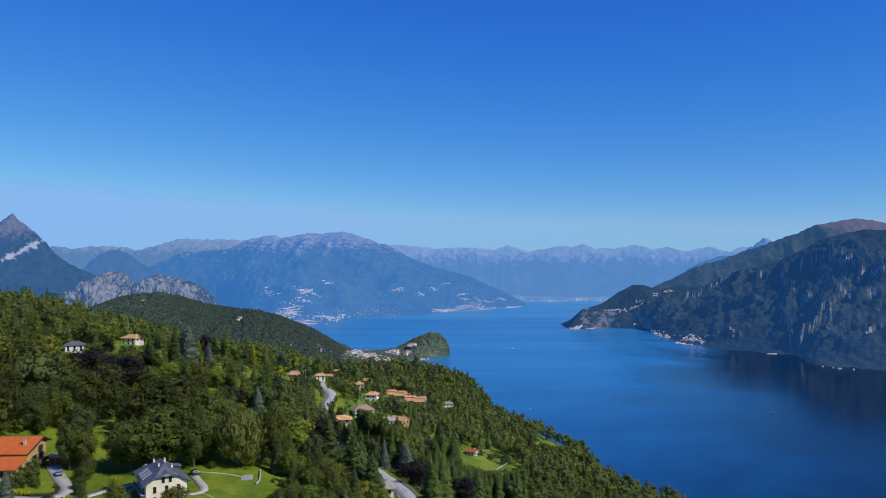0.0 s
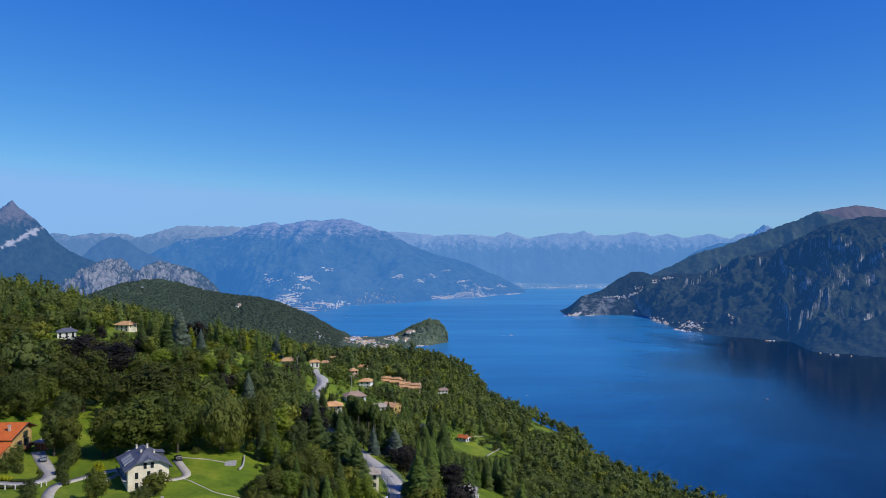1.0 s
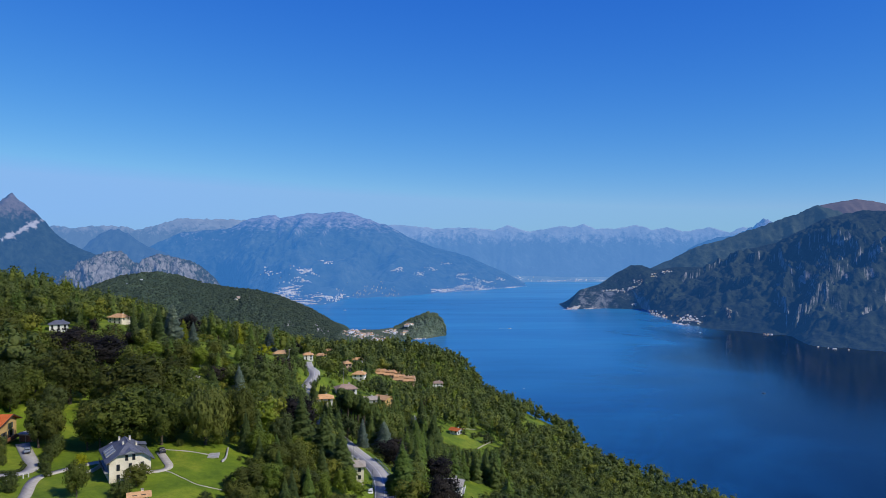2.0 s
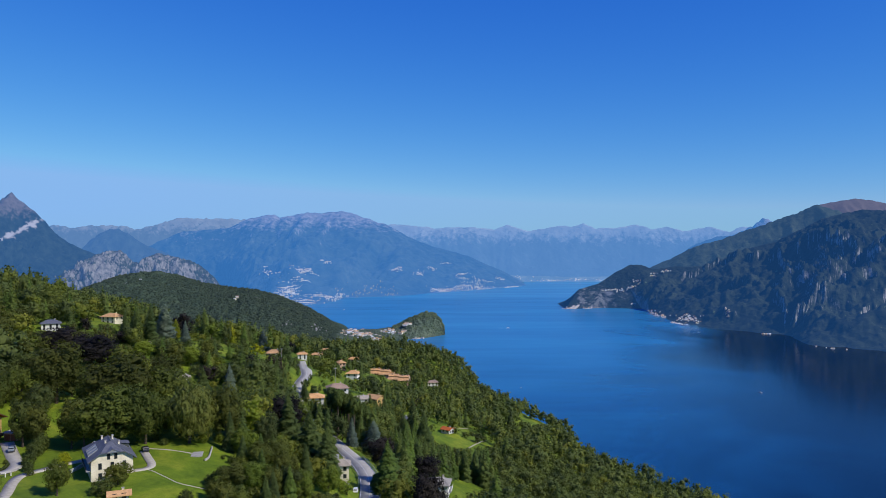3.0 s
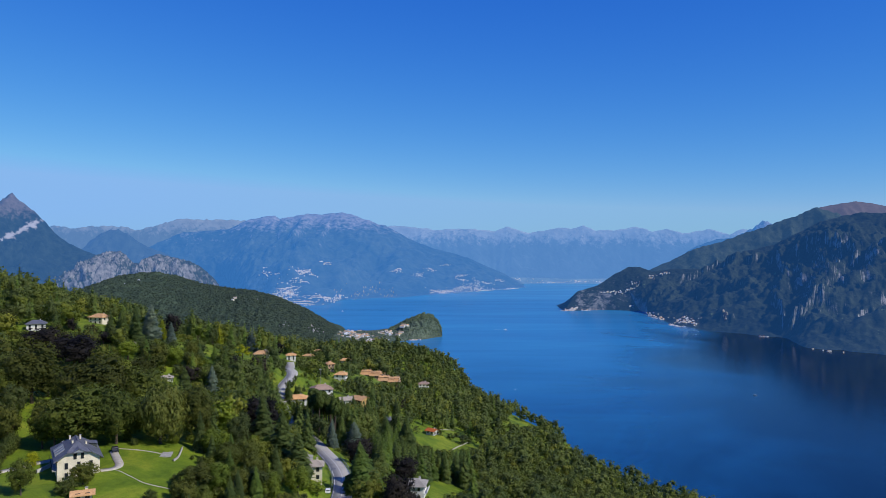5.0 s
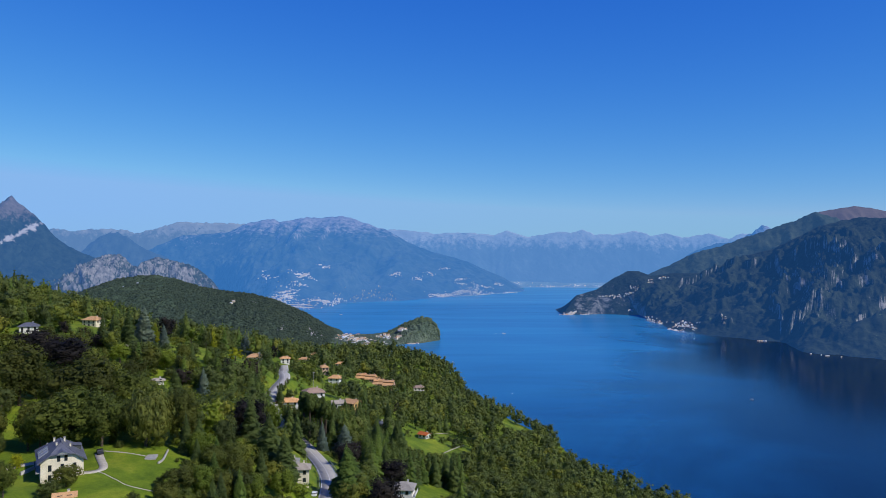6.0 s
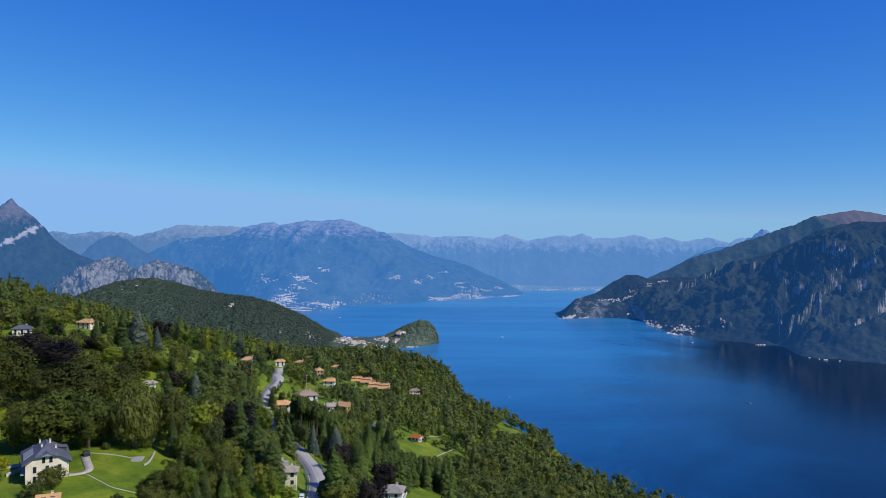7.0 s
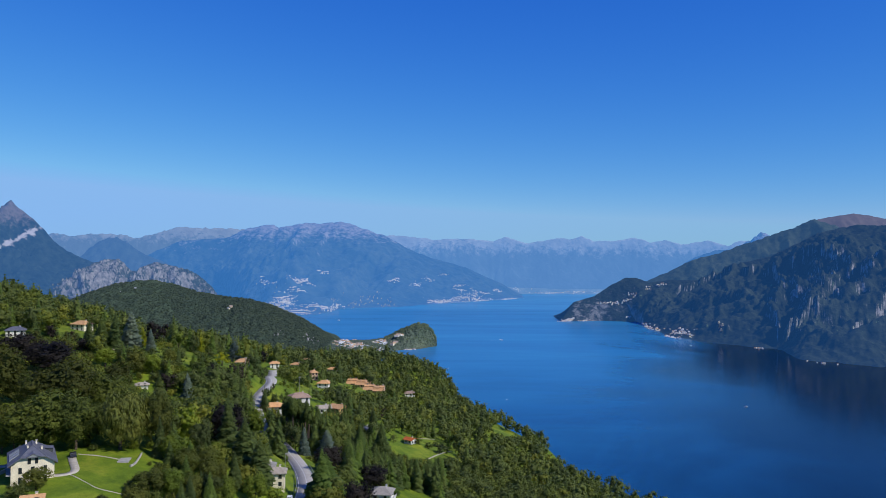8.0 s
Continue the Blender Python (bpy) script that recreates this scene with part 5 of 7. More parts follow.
def join_tree(kind, level, x, y, z, h, r):
    mat, levels = LOWPOLY[kind]
    var = levels[level]
    v, f, nrm = var[int(r.integers(len(var)))]
    s = h / 10
    a = r.uniform(0, 6.28)
    ca, sa = math.cos(a) * s, math.sin(a) * s
    w = r.uniform(0.9, 1.15) * (1.9 if h < 5 else 1)
    out = np.empty_like(v)
    out[:, 0] = (v[:, 0] * ca - v[:, 1] * sa) * w + x
    out[:, 1] = (v[:, 0] * sa + v[:, 1] * ca) * w + y
    out[:, 2] = v[:, 2] * s + z - 0.3
    turned = nrm.copy()
    turned[:, 0] = (nrm[:, 0] * ca - nrm[:, 1] * sa) / s
    turned[:, 1] = (nrm[:, 0] * sa + nrm[:, 1] * ca) / s
    joined.setdefault((mat.name, level), [mat, [], [], [], []])
    joined[(mat.name, level)][4].append(np.full(len(v), float(np.clip(r.normal(0, 0.2), -0.45, 0.45))))
    joined[(mat.name, level)][3].append(turned)
    joined[(mat.name, level)][1].append(out)
    joined[(mat.name, level)][2].append(f)


near_z = terrain(near_x, near_y)
far_z = terrain(far_x, far_y)
for k in range(len(near_x)):
    x, y = float(near_x[k]), float(near_y[k])
    kind = kind_at(x, y, rng.random(), rng.random())
    h = rng.uniform(9.0, 18.0)
    if "spruce" in kind:
        h = rng.uniform(14, 23)
    if -50 < x < -20 and y < 262:
        h *= 0.62
    elif x > 35:
        h *= 0.75
    elif x < -28 and y < 400 and "spruce" not in kind:
        h *= 1.3
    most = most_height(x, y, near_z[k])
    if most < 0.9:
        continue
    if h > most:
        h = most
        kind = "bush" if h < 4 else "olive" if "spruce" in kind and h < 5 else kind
    if k in singles:
        tree(kind, x, y, h, rng.uniform(0.85, 1.1) * (1.5 if h < 6 and kind != "bush" else 1), rt)
    else:
        join_tree(kind, 1, x, y, near_z[k], h, rng)
for k in range(len(far_x)):
    x, y = float(far_x[k]), float(far_y[k])
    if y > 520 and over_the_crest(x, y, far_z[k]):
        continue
    kind = kind_at(x, y, rng.random(), rng.random())
    h = rng.uniform(7.5, 16.0)
    if "spruce" in kind:
        h = rng.uniform(11, 18)
    if x < -30:
        h *= 1.3
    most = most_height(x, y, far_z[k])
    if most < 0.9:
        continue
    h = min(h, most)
    if h < 3:
        kind = "bush"
    join_tree(kind, 1 if y < 520 and x < -60 else 2, x, y, far_z[k], h, rng)


def build_woods():
    mats, V, F, I, N, T, base = [], [], [], [], [], [], 0
    for (name, level), (mat, vs, fs, ns, ts) in joined.items():
        N += ns
        T += ts
        if mat not in mats:
            mats.append(mat)
        mi = mats.index(mat)
        for v, f in zip(vs, fs):
            V.append(v)
            F.append(f + base)
            I.append(np.full(len(f), mi))
            base += len(v)
    ob = mesh_object("forest", np.concatenate(V), np.concatenate(F), mats, np.concatenate(I), normals=np.concatenate(N))
    at = ob.data.attributes.new("tone", "FLOAT", "POINT")
    at.data.foreach_set("value", np.concatenate(T).astype(np.float32))
    tagged(ob, "dense mixed forest covering the hillside", "forest", kind="stuff")


build_woods()


# ---------------- roads and paths ----------------
def strip(line, z, left, right, lift, thick=0.0):
    """A band along a line, between two distances to its left and right, as vertices and faces."""
    d = np.gradient(line, axis=0)
    d /= np.linalg.norm(d, axis=1)[:, None]
    n = np.stack([-d[:, 1], d[:, 0]], 1)
    a, b = line + n * left, line + n * right
    V = np.concatenate([np.c_[a, z + lift], np.c_[b, z + lift]])
    k = len(line)
    i = np.arange(k - 1)
    F = np.stack([i, i + k, i + k + 1, i + 1], 1)
    if thick:
        V = np.concatenate([V, V - [0, 0, thick]])
        F = np.concatenate([F, np.stack([i, i + 1, i + 1 + 2 * k, i + 2 * k], 1), np.stack([i + k, i + 3 * k, i + 1 + 3 * k, i + 1 + k], 1)])
    return V, F


def band(name, line, z, left, right, lift, mat, thick=0.0, parent=None):
    V, F = strip(line, z, left, right, lift, thick)
    return mesh_object(name, V, F, [mat], parent=parent)


road = tagged(band("road", road_line, road_z, -3.3, 3.3, 0.06, M_ASPHALT, 0.35), "pale grey asphalt road winding down the slope", "road", kind="structure")
for off in (-3.0, 2.84):
    band("edge_line", road_line, road_z, off, off + 0.16, 0.075, M_MARK, parent=road)
band("centre_line", road_line, road_z, -0.07, 0.07, 0.075, M_MARK, parent=road)
drive = tagged(band("driveway", drive_line, drive_z, -1.8, 1.8, 0.06, M_ASPHALT, 0.3), "grey asphalt driveway to the house", "driveway", kind="structure")
band("kerb", drive_line, drive_z, 1.8, 1.95, 0.14, M_CONCRETE, 0.3, drive)
tagged(band("lane", lane_line, lane_z, -1.45, 1.45, 0.05, M_GRAVEL, 0.3), "pale gravel lane between the lawns", "lane", kind="structure")


def path(name, pts, half, mat, label, lift=0.16, step=1.0):
    line = smooth_line(pts, step)
    z = terrain(line[:, 0], line[:, 1])
    ob = band(name, line, z, -half, half, lift, mat, 0.3)
    return tagged(ob, label, "path", kind="structure")


tagged(band("gravel_yard", yard_line, yard_z, -1.1, 1.1, 0.12, M_GRAVEL, 0.3), "pale gravel track beside the grey-roofed house", "track", kind="structure")
path("garden_path", [(-74, 229), (-67, 227), (-60, 225.5)], 0.17, M_GRAVEL, "narrow pale path across the lawn")
path("lower_path", [(-66.5, 209), (-61, 206), (-56, 203.4), (-48, 203.5)], 0.07, M_GRAVEL, "narrow pale path across the lower lawn")
path("field_path", [(26, 425), (33, 452), (39, 478)], 0.4, M_GRAVEL, "pale path along the edge of the meadow")
path("field_track", [(13, 470), (24, 500), (29, 512)], 0.5, M_GRAVEL, "pale track round the upper meadow")


def terrace():
    z = ground_at(-58.6, 225.4)
    bm = bmesh.new()
    for i in range(4):
        for j in range(4):
            box(bm, -1.6 + i * 0.8 + 0.01, -0.8 + i * 0.8 - 0.01, -2.4 + j * 1.2 + 0.01, -1.2 + j * 1.2 - 0.01, -0.3, 0.1, 0.01)
    t = empty("paved_terrace", pose(-58.6, 225.4, z + 0.15, 0, 0, 12))
    part("paving", bm, M_CONCRETE, t)
    tagged(t, "small paved terrace of grey slabs on the lawn", "terrace")


terrace()


def garden_wall(pts, h, w, label, mat=M_CONCRETE, name="garden_wall"):
    line = smooth_line(pts, 0.8)
    z = terrain(line[:, 0], line[:, 1])
    top = empty(name, Matrix())
    V, F = strip(line, z, -w / 2, w / 2, h, h + 0.5)
    mesh_object("wall", V, F, [mat], parent=top)
    V, F = strip(line, z, -w / 2 - 0.05, w / 2 + 0.05, h + 0.06, 0.06)
    mesh_object("coping", V, F, [mat], parent=top)
    return tagged(top, label, "wall")


garden_wall([(-55, 221), (-54.9, 225), (-56.8, 234)], 0.5, 0.35, "low curved pale stone garden wall")
garden_wall([(-88.5, 209.5), (-86.5, 218), (-89, 224)], 0.9, 0.4, "low stone retaining wall beside the lawn")


def guard_rail(line, z, off, a, b, label):
    d = np.gradient(line, axis=0)
    d /= np.linalg.norm(d, axis=1)[:, None]
    n = np.stack([-d[:, 1], d[:, 0]], 1)
    p = line + n * off
    sel = [k for k in range(len(p)) if a < p[k, 1] < b]
    top = empty("guard_rail", Matrix.Translation((*p[sel[0]], z[sel[0]])))
    o = np.array((*p[sel[0]], z[sel[0]]))
    V, F = strip(p[sel] - o[:2], z[sel] - o[2], -0.05, 0.05, 0.85, 0.35)
    mesh_object("rail", V, F, [M_METAL], parent=top)
    for k in sel[::2]:
        bm = bmesh.new()
        q = np.array((*p[k], z[k])) - o
        box(bm, q[0] - 0.06, q[0] + 0.06, q[1] - 0.06, q[1] + 0.06, q[2] - 0.5, q[2] + 0.8)
        part("post", bm, M_METAL, top)
    tagged(top, label, "guard rail")


guard_rail(road_line, road_z, -3.6, 236, 318, "grey metal guard rail along the road")
guard_rail(road_line, road_z, 3.6, 262, 296, "grey metal guard rail on the road's inner side")


# ---------------- houses ----------------
def window(parent, x, y, z, w, h, face, shutters=True, mat=None):
    """A window on a wall; face: 'f' looks along -y, 'r' along +x, 'l' along -x."""
    bm = bmesh.new()
    if face == "f":
        box(bm, x - w / 2 - 0.08, x + w / 2 + 0.08, y - 0.06, y + 0.05, z - 0.08, z + h + 0.08)
    else:
        s = 1 if face == "r" else -1
        box(bm, x - 0.05, x + 0.06, y - w / 2 - 0.08, y + w / 2 + 0.08, z - 0.08, z + h + 0.08)
    win = part("window", bm, mat or M_WHITE, parent)
    bm = bmesh.new()
    if face == "f":
        box(bm, x - w / 2, x + w / 2, y - 0.075, y, z, z + h)
    else:
        box(bm, x - 0.075 * (face == "l"), x + 0.075 * (face == "r"), y - w / 2, y + w / 2, z, z + h)
    part("pane", bm, M_GLASS, win)
    if shutters:
        for sgn in (-1, 1):
            bm = bmesh.new()
            c = sgn * (w / 2 + w * 0.3)
            if face == "f":
                box(bm, x + c - w * 0.24, x + c + w * 0.24, y - 0.10, y - 0.02, z - 0.05, z + h + 0.05)
            else:
                x0, x1 = (x + 0.02, x + 0.1) if face == "r" else (x - 0.1, x - 0.02)
                box(bm, x0, x1, y + c - w * 0.24, y + c + w * 0.24, z - 0.05, z + h + 0.05)
            part("shutter", bm, M_SHUTTER, win)
    return win


def chimney(parent, x, y, z0, z1, w=0.6, mat=None):
    bm = bmesh.new()
    box(bm, x - w / 2, x + w / 2, y - w / 2, y + w / 2, z0, z1, 0.03)
    c = part("chimney", bm, mat or M_CREAM, parent)
    bm = bmesh.new()
    box(bm, x - w * 0.65, x + w * 0.65, y - w * 0.65, y + w * 0.65, z1, z1 + 0.14, 0.02)
    part("cap", bm, M_CONCRETE, c)


def grey_house():
    h = empty("house", pose(*GREY_HOUSE, 163.5, 0, 0, 30) @ Matrix.Diagonal((0.88, 1, 1.14, 1)))
    bm = bmesh.new()
    out = [(-5.9, 0), (5.9, 0), (5.9, 5.05), (3.3, 6.40), (-3.3, 6.40), (-5.9, 5.05)]
    fr = [bm.verts.new((x, -7.8, z - 0.6 * (z == 0))) for x, z in out]
    bk = [bm.verts.new((x, 7.6, z - 0.6 * (z == 0))) for x, z in out]
    bm.faces.new(fr)
    bm.faces.new(list(reversed(bk)))
    for k in range(6):
        bm.faces.new((fr[k], bk[k], bk[(k + 1) % 6], fr[(k + 1) % 6]))
    part("wall", bm, M_CREAM, h, "cream rendered walls")
    bm = bmesh.new()
    E1, J1, J2, E2 = (-6.9, -8.7, 4.75), (-3.4, -8.7, 6.57), (3.4, -8.7, 6.57), (6.9, -8.7, 4.75)
    R1, R2, B1, B2 = (0, -3.4, 8.34), (0, 2.6, 8.34), (-6.9, 8.6, 4.75), (6.9, 8.6, 4.75)
    for f in ([E1, J1, R1, R2, B1], [J1, J2, R1], [J2, E2, B2, R2, R1], [B1, R2, B2]):
        slab(bm, f, 0.22)
    roof = part("roof", bm, M_SLATE, h, "dark grey slate hipped roof")
    bm = bmesh.new()
    for a, b in ((R1, R2), (R2, B1), (R2, B2), (R1, J1), (R1, J2)):
        v = Vector(b) - Vector(a)
        g = bmesh.ops.create_cone(bm, segments=6, radius1=0.1, radius2=0.1, depth=v.length, cap_ends=True)
        bmesh.ops.transform(bm, matrix=Matrix.Translation((Vector(a) + Vector(b)) / 2) @ v.to_track_quat("Z", "Y").to_matrix().to_4x4(), verts=g["verts"])
    part("ridge_tiles", bm, M_SLATE, roof)
    # small gable over the front hip
    bm = bmesh.new()
    slab(bm, [(-1.9, -8.9, 6.62), (0, -8.9, 7.32), (0, -5.6, 7.55), (-1.9, -7.6, 6.85)], 0.12)
    slab(bm, [(0, -8.9, 7.32), (1.9, -8.9, 6.62), (1.9, -7.6, 6.85), (0, -5.6, 7.55)], 0.12)
    part("front_gable", bm, M_SLATE, roof)
    bm = bmesh.new()
    vs = [bm.verts.new(p) for p in ((-1.7, -8.72, 6.55), (1.7, -8.72, 6.55), (0, -8.72, 7.2))]
    bm.faces.new(vs)
    r = bmesh.ops.extrude_face_region(bm, geom=list(bm.faces))
    bmesh.ops.translate(bm, vec=(0, 0.4, 0), verts=[v for v in r["geom"] if isinstance(v, bmesh.types.BMVert)])
    part("gable_board", bm, M_METAL, roof)
    # stepped roof windows on the west slope, one dormer on the east slope
    for k, y in enumerate((-3.2, -0.6, 2.0)):
        bm = bmesh.new()
        slab(bm, [(-6.3, y - 0.75, 5.45), (-3.6, y - 0.75, 6.75), (-3.6, y + 0.75, 6.75), (-6.3, y + 0.75, 5.45)], 0.4)
        part("roof_window", bm, M_METAL, roof)
    bm = bmesh.new()
    box(bm, 3.6, 5.9, 0.4, 3.2, 5.0, 6.5)
    d = part("dormer", bm, M_SHUTTER, roof)
    bm = bmesh.new()
    slab(bm, [(3.0, 0.1, 6.85), (6.2, 0.1, 6.5), (6.2, 3.5, 6.5), (3.0, 3.5, 6.85)], 0.12)
    part("dormer_roof", bm, M_SLATE, d)
    for x, y, z in ((-1.6, 3.2, 8.25), (1.2, 1.2, 8.6), (-1.3, -2.8, 8.25), (2.6, -2.2, 7.65)):
        chimney(roof, x, y, 6.2, z, 0.5, M_CREAM)
    for x in (-1.0, 1.0):
        window(h, x, -7.8, 4.85, 0.75, 1.25, "f", False, M_SHUTTER)
    for x in (-3.4, 0, 3.4):
        window(h, x, -7.8, 2.75, 0.8, 1.3, "f", False, M_SHUTTER)
    for x in (-3.4, 0.2, 3.4):
        window(h, x, -7.8, 0.4, 0.8, 1.35, "f", False, M_SHUTTER)
    for y in (-4, 0, 4):
        window(h, 5.9, y, 2.7, 0.9, 1.3, "r", False, M_SHUTTER)
        window(h, -5.9, y, 2.7, 0.9, 1.3, "l", False, M_SHUTTER)
    # balcony along the west side
    bm = bmesh.new()
    box(bm, -7.2, -5.9, -7.4, 6.5, 2.35, 2.5)
    bal = part("balcony", bm, M_CONCRETE, h)
    bm = bmesh.new()
    box(bm, -7.2, -7.12, -7.4, 6.5, 3.3, 3.4)
    for y in np.arange(-7.3, 6.5, 0.5):
        box(bm, -7.18, -7.14, y, y + 0.04, 2.5, 3.3)
    part("railing", bm, M_DARK, bal)
    bm = bmesh.new()
    for y in np.arange(-8.4, 8.4, 0.9):
        box(bm, 5.8, 6.7, y, y + 0.14, 4.55, 4.68)
        box(bm, -6.7, -5.8, y, y + 0.14, 4.55, 4.68)
    part("rafter_ends", bm, M_WOOD, roof)
    tagged(h, "cream three-storey house with a dark slate roof", "house")


grey_house()


def orange_house():
    h = empty("house", pose(*ORANGE_HOUSE, 165.6, 0, 0, 3))
    # local: y to the back, gable wall looks along +x
    bm = bmesh.new()
    prof = [(-2.6, -0.6), (10.0, -0.6), (10.0, 6.6), (6.0, 8.35), (-2.6, 5.6)]
    a = [bm.verts.new((-6.8, y, z)) for y, z in prof]
    b = [bm.verts.new((6.8, y, z)) for y, z in prof]
    bm.faces.new(a)
    bm.faces.new(b[::-1])
    for k in range(5):
        bm.faces.new((a[k], b[k], b[(k + 1) % 5], a[(k + 1) % 5]))
    part("wall", bm, M_OCHRE, h, "ochre yellow rendered walls")
    bm = bmesh.new()
    prof = [(-9.6, -0.6), (-2.6, -0.6), (-2.6, 4.6), (-9.6, 3.0)]
    a = [bm.verts.new((-6.6, y, z)) for y, z in prof]
    b = [bm.verts.new((6.4, y, z)) for y, z in prof]
    bm.faces.new(a)
    bm.faces.new(b[::-1])
    for k in range(4):
        bm.faces.new((a[k], b[k], b[(k + 1) % 4], a[(k + 1) % 4]))
    part("wall", bm, M_OCHRE, h)
    bm = bmesh.new()
    slab(bm, [(-8.0, -4.0, 5.75), (8.0, -4.0, 5.75), (8.0, 6.0, 8.8), (-8.0, 6.0, 8.8)], 0.22)
    slab(bm, [(-8.0, 6.0, 8.8), (8.0, 6.0, 8.8), (8.0, 11.2, 6.6), (-8.0, 11.2, 6.6)], 0.22)
    roof = part("roof", bm, M_TILE_ORANGE, h, "orange clay tile roof")
    bm = bmesh.new()
    slab(bm, [(-7.8, -11.2, 3.0), (7.8, -11.2, 3.0), (7.8, -3.4, 5.1), (-7.8, -3.4, 5.1)], 0.22)
    porch = part("lower_roof", bm, M_TILE_ORANGE, h, "orange clay tile porch roof")
    # tile ridges: shallow ribs down the slopes
    for r, x0, x1, ya, za, yb, zb in ((roof, -7.9, 7.9, -4.0, 5.77, 6.0, 8.82), (porch, -7.7, 7.7, -11.2, 3.02, -3.4, 5.12)):
        bm = bmesh.new()
        for x in np.arange(x0, x1, 0.5):
            slab(bm, [(x, ya, za + 0.05), (x + 0.2, ya, za + 0.05), (x + 0.2, yb, zb + 0.05), (x, yb, zb + 0.05)], 0.06)
        part("tile_ribs", bm, M_TILE_ORANGE, r)
    bm = bmesh.new()
    slab(bm, [(7.75, -4.05, 5.8), (8.05, -4.05, 5.8), (8.05, 6.0, 8.87), (7.75, 6.0, 8.87)], 0.3)
    slab(bm, [(7.75, 6.0, 8.87), (8.05, 6.0, 8.87), (8.05, 11.25, 6.66), (7.75, 11.25, 6.66)], 0.3)
    part("barge_board", bm, M_WOOD, roof)
    bm = bmesh.new()
    for y, z in ((-3.0, 5.7), (1.5, 7.1), (6.0, 8.4), (9.5, 6.9)):
        box(bm, 6.8, 7.9, y - 0.09, y + 0.09, z - 0.25, z)
    part("purlin_ends", bm, M_WOOD, roof)
    chimney(roof, 4.6, 1.0, 6.6, 8.9, 0.7, M_PINK)
    chimney(roof, -6.2, 4.4, 7.6, 9.8, 0.7, M_PINK)
    chimney(porch, -1.2, -7.2, 3.6, 5.6, 0.6, M_PINK)
    # openings of the gable wall
    window(h, 6.8, 6.2, 4.6, 1.4, 1.5, "r", True, M_WOODRED)
    window(h, 6.8, 2.4, 1.8, 1.5, 2.1, "r", True, M_WOODRED)
    window(h, 6.8, 6.6, 1.8, 1.5, 2.1, "r", True, M_WOODRED)
    window(h, 6.4, -5.5, 0.8, 1.3, 1.5, "r", False, M_WOODRED)
    for x in (-4, -0.5, 3):
        window(h, x, -9.6, 0.6, 1.3, 1.6, "f", False, M_WOODRED)
    bm = bmesh.new()
    box(bm, 6.8, 8.6, 0.8, 9.6, 1.45, 1.6)
    bal = part("balcony", bm, M_WOOD, h)
    bm = bmesh.new()
    box(bm, 8.5, 8.6, 0.8, 9.6, 1.6, 2.55)
    part("railing", bm, M_WOODRED, bal, "red-brown wooden balcony railing")
    for x in (-6.5, -2.5, 2, 6.6):
        bm = bmesh.new()
        cyl(bm, x, -10.6, -0.6, 3.0, 0.16, 0.16, 8)
        part("porch_post", bm, M_CREAM, h)
    bm = bmesh.new()
    slab(bm, [(-7.5, -11.5, 0.02), (7.5, -11.5, 0.02), (7.5, -9.6, 0.02), (-7.5, -9.6, 0.02)], 0.6)
    part("porch_floor", bm, M_CONCRETE, h)
    tagged(h, "ochre house with orange tile roofs on two levels", "house")
    g = empty("garage", pose(-119.6, 238.6, ground_at(-119.6, 238.6), 0, 0, -8))
    bm = bmesh.new()
    box(bm, -2.2, 2.2, -2.0, 2.2, -0.5, 2.3)
    part("wall", bm, M_PINK, g)
    bm = bmesh.new()
    slab(bm, [(-2.5, -2.5, 2.6), (2.5, -2.5, 2.45), (2.5, 2.5, 2.45), (-2.5, 2.5, 2.6)], 0.2)
    part("roof", bm, M_CONCRETE, g, "pale flat roof")
    for x in (-1.05, 1.05):
        bm = bmesh.new()
        box(bm, x - 0.95, x + 0.95, -2.1, -1.98, 0.0, 2.0)
        part("garage_door", bm, M_WOODRED, g)
    tagged(g, "small brick-red garage with a pale flat roof", "garage")


orange_house()

WALLS = {"white": M_WHITE, "cream": M_CREAM, "pink": M_PINK, "ochre": M_OCHRE}
ROOFS = {"tile": M_TILE, "brown": M_TILE_BROWN, "grey": M_TILE_GREY, "slate": M_SLATE, "orange": M_TILE_ORANGE}
ROOF_WORDS = {"tile": "weathered clay tile", "brown": "brown tile", "grey": "pale grey tile", "slate": "dark slate", "orange": "orange tile"}


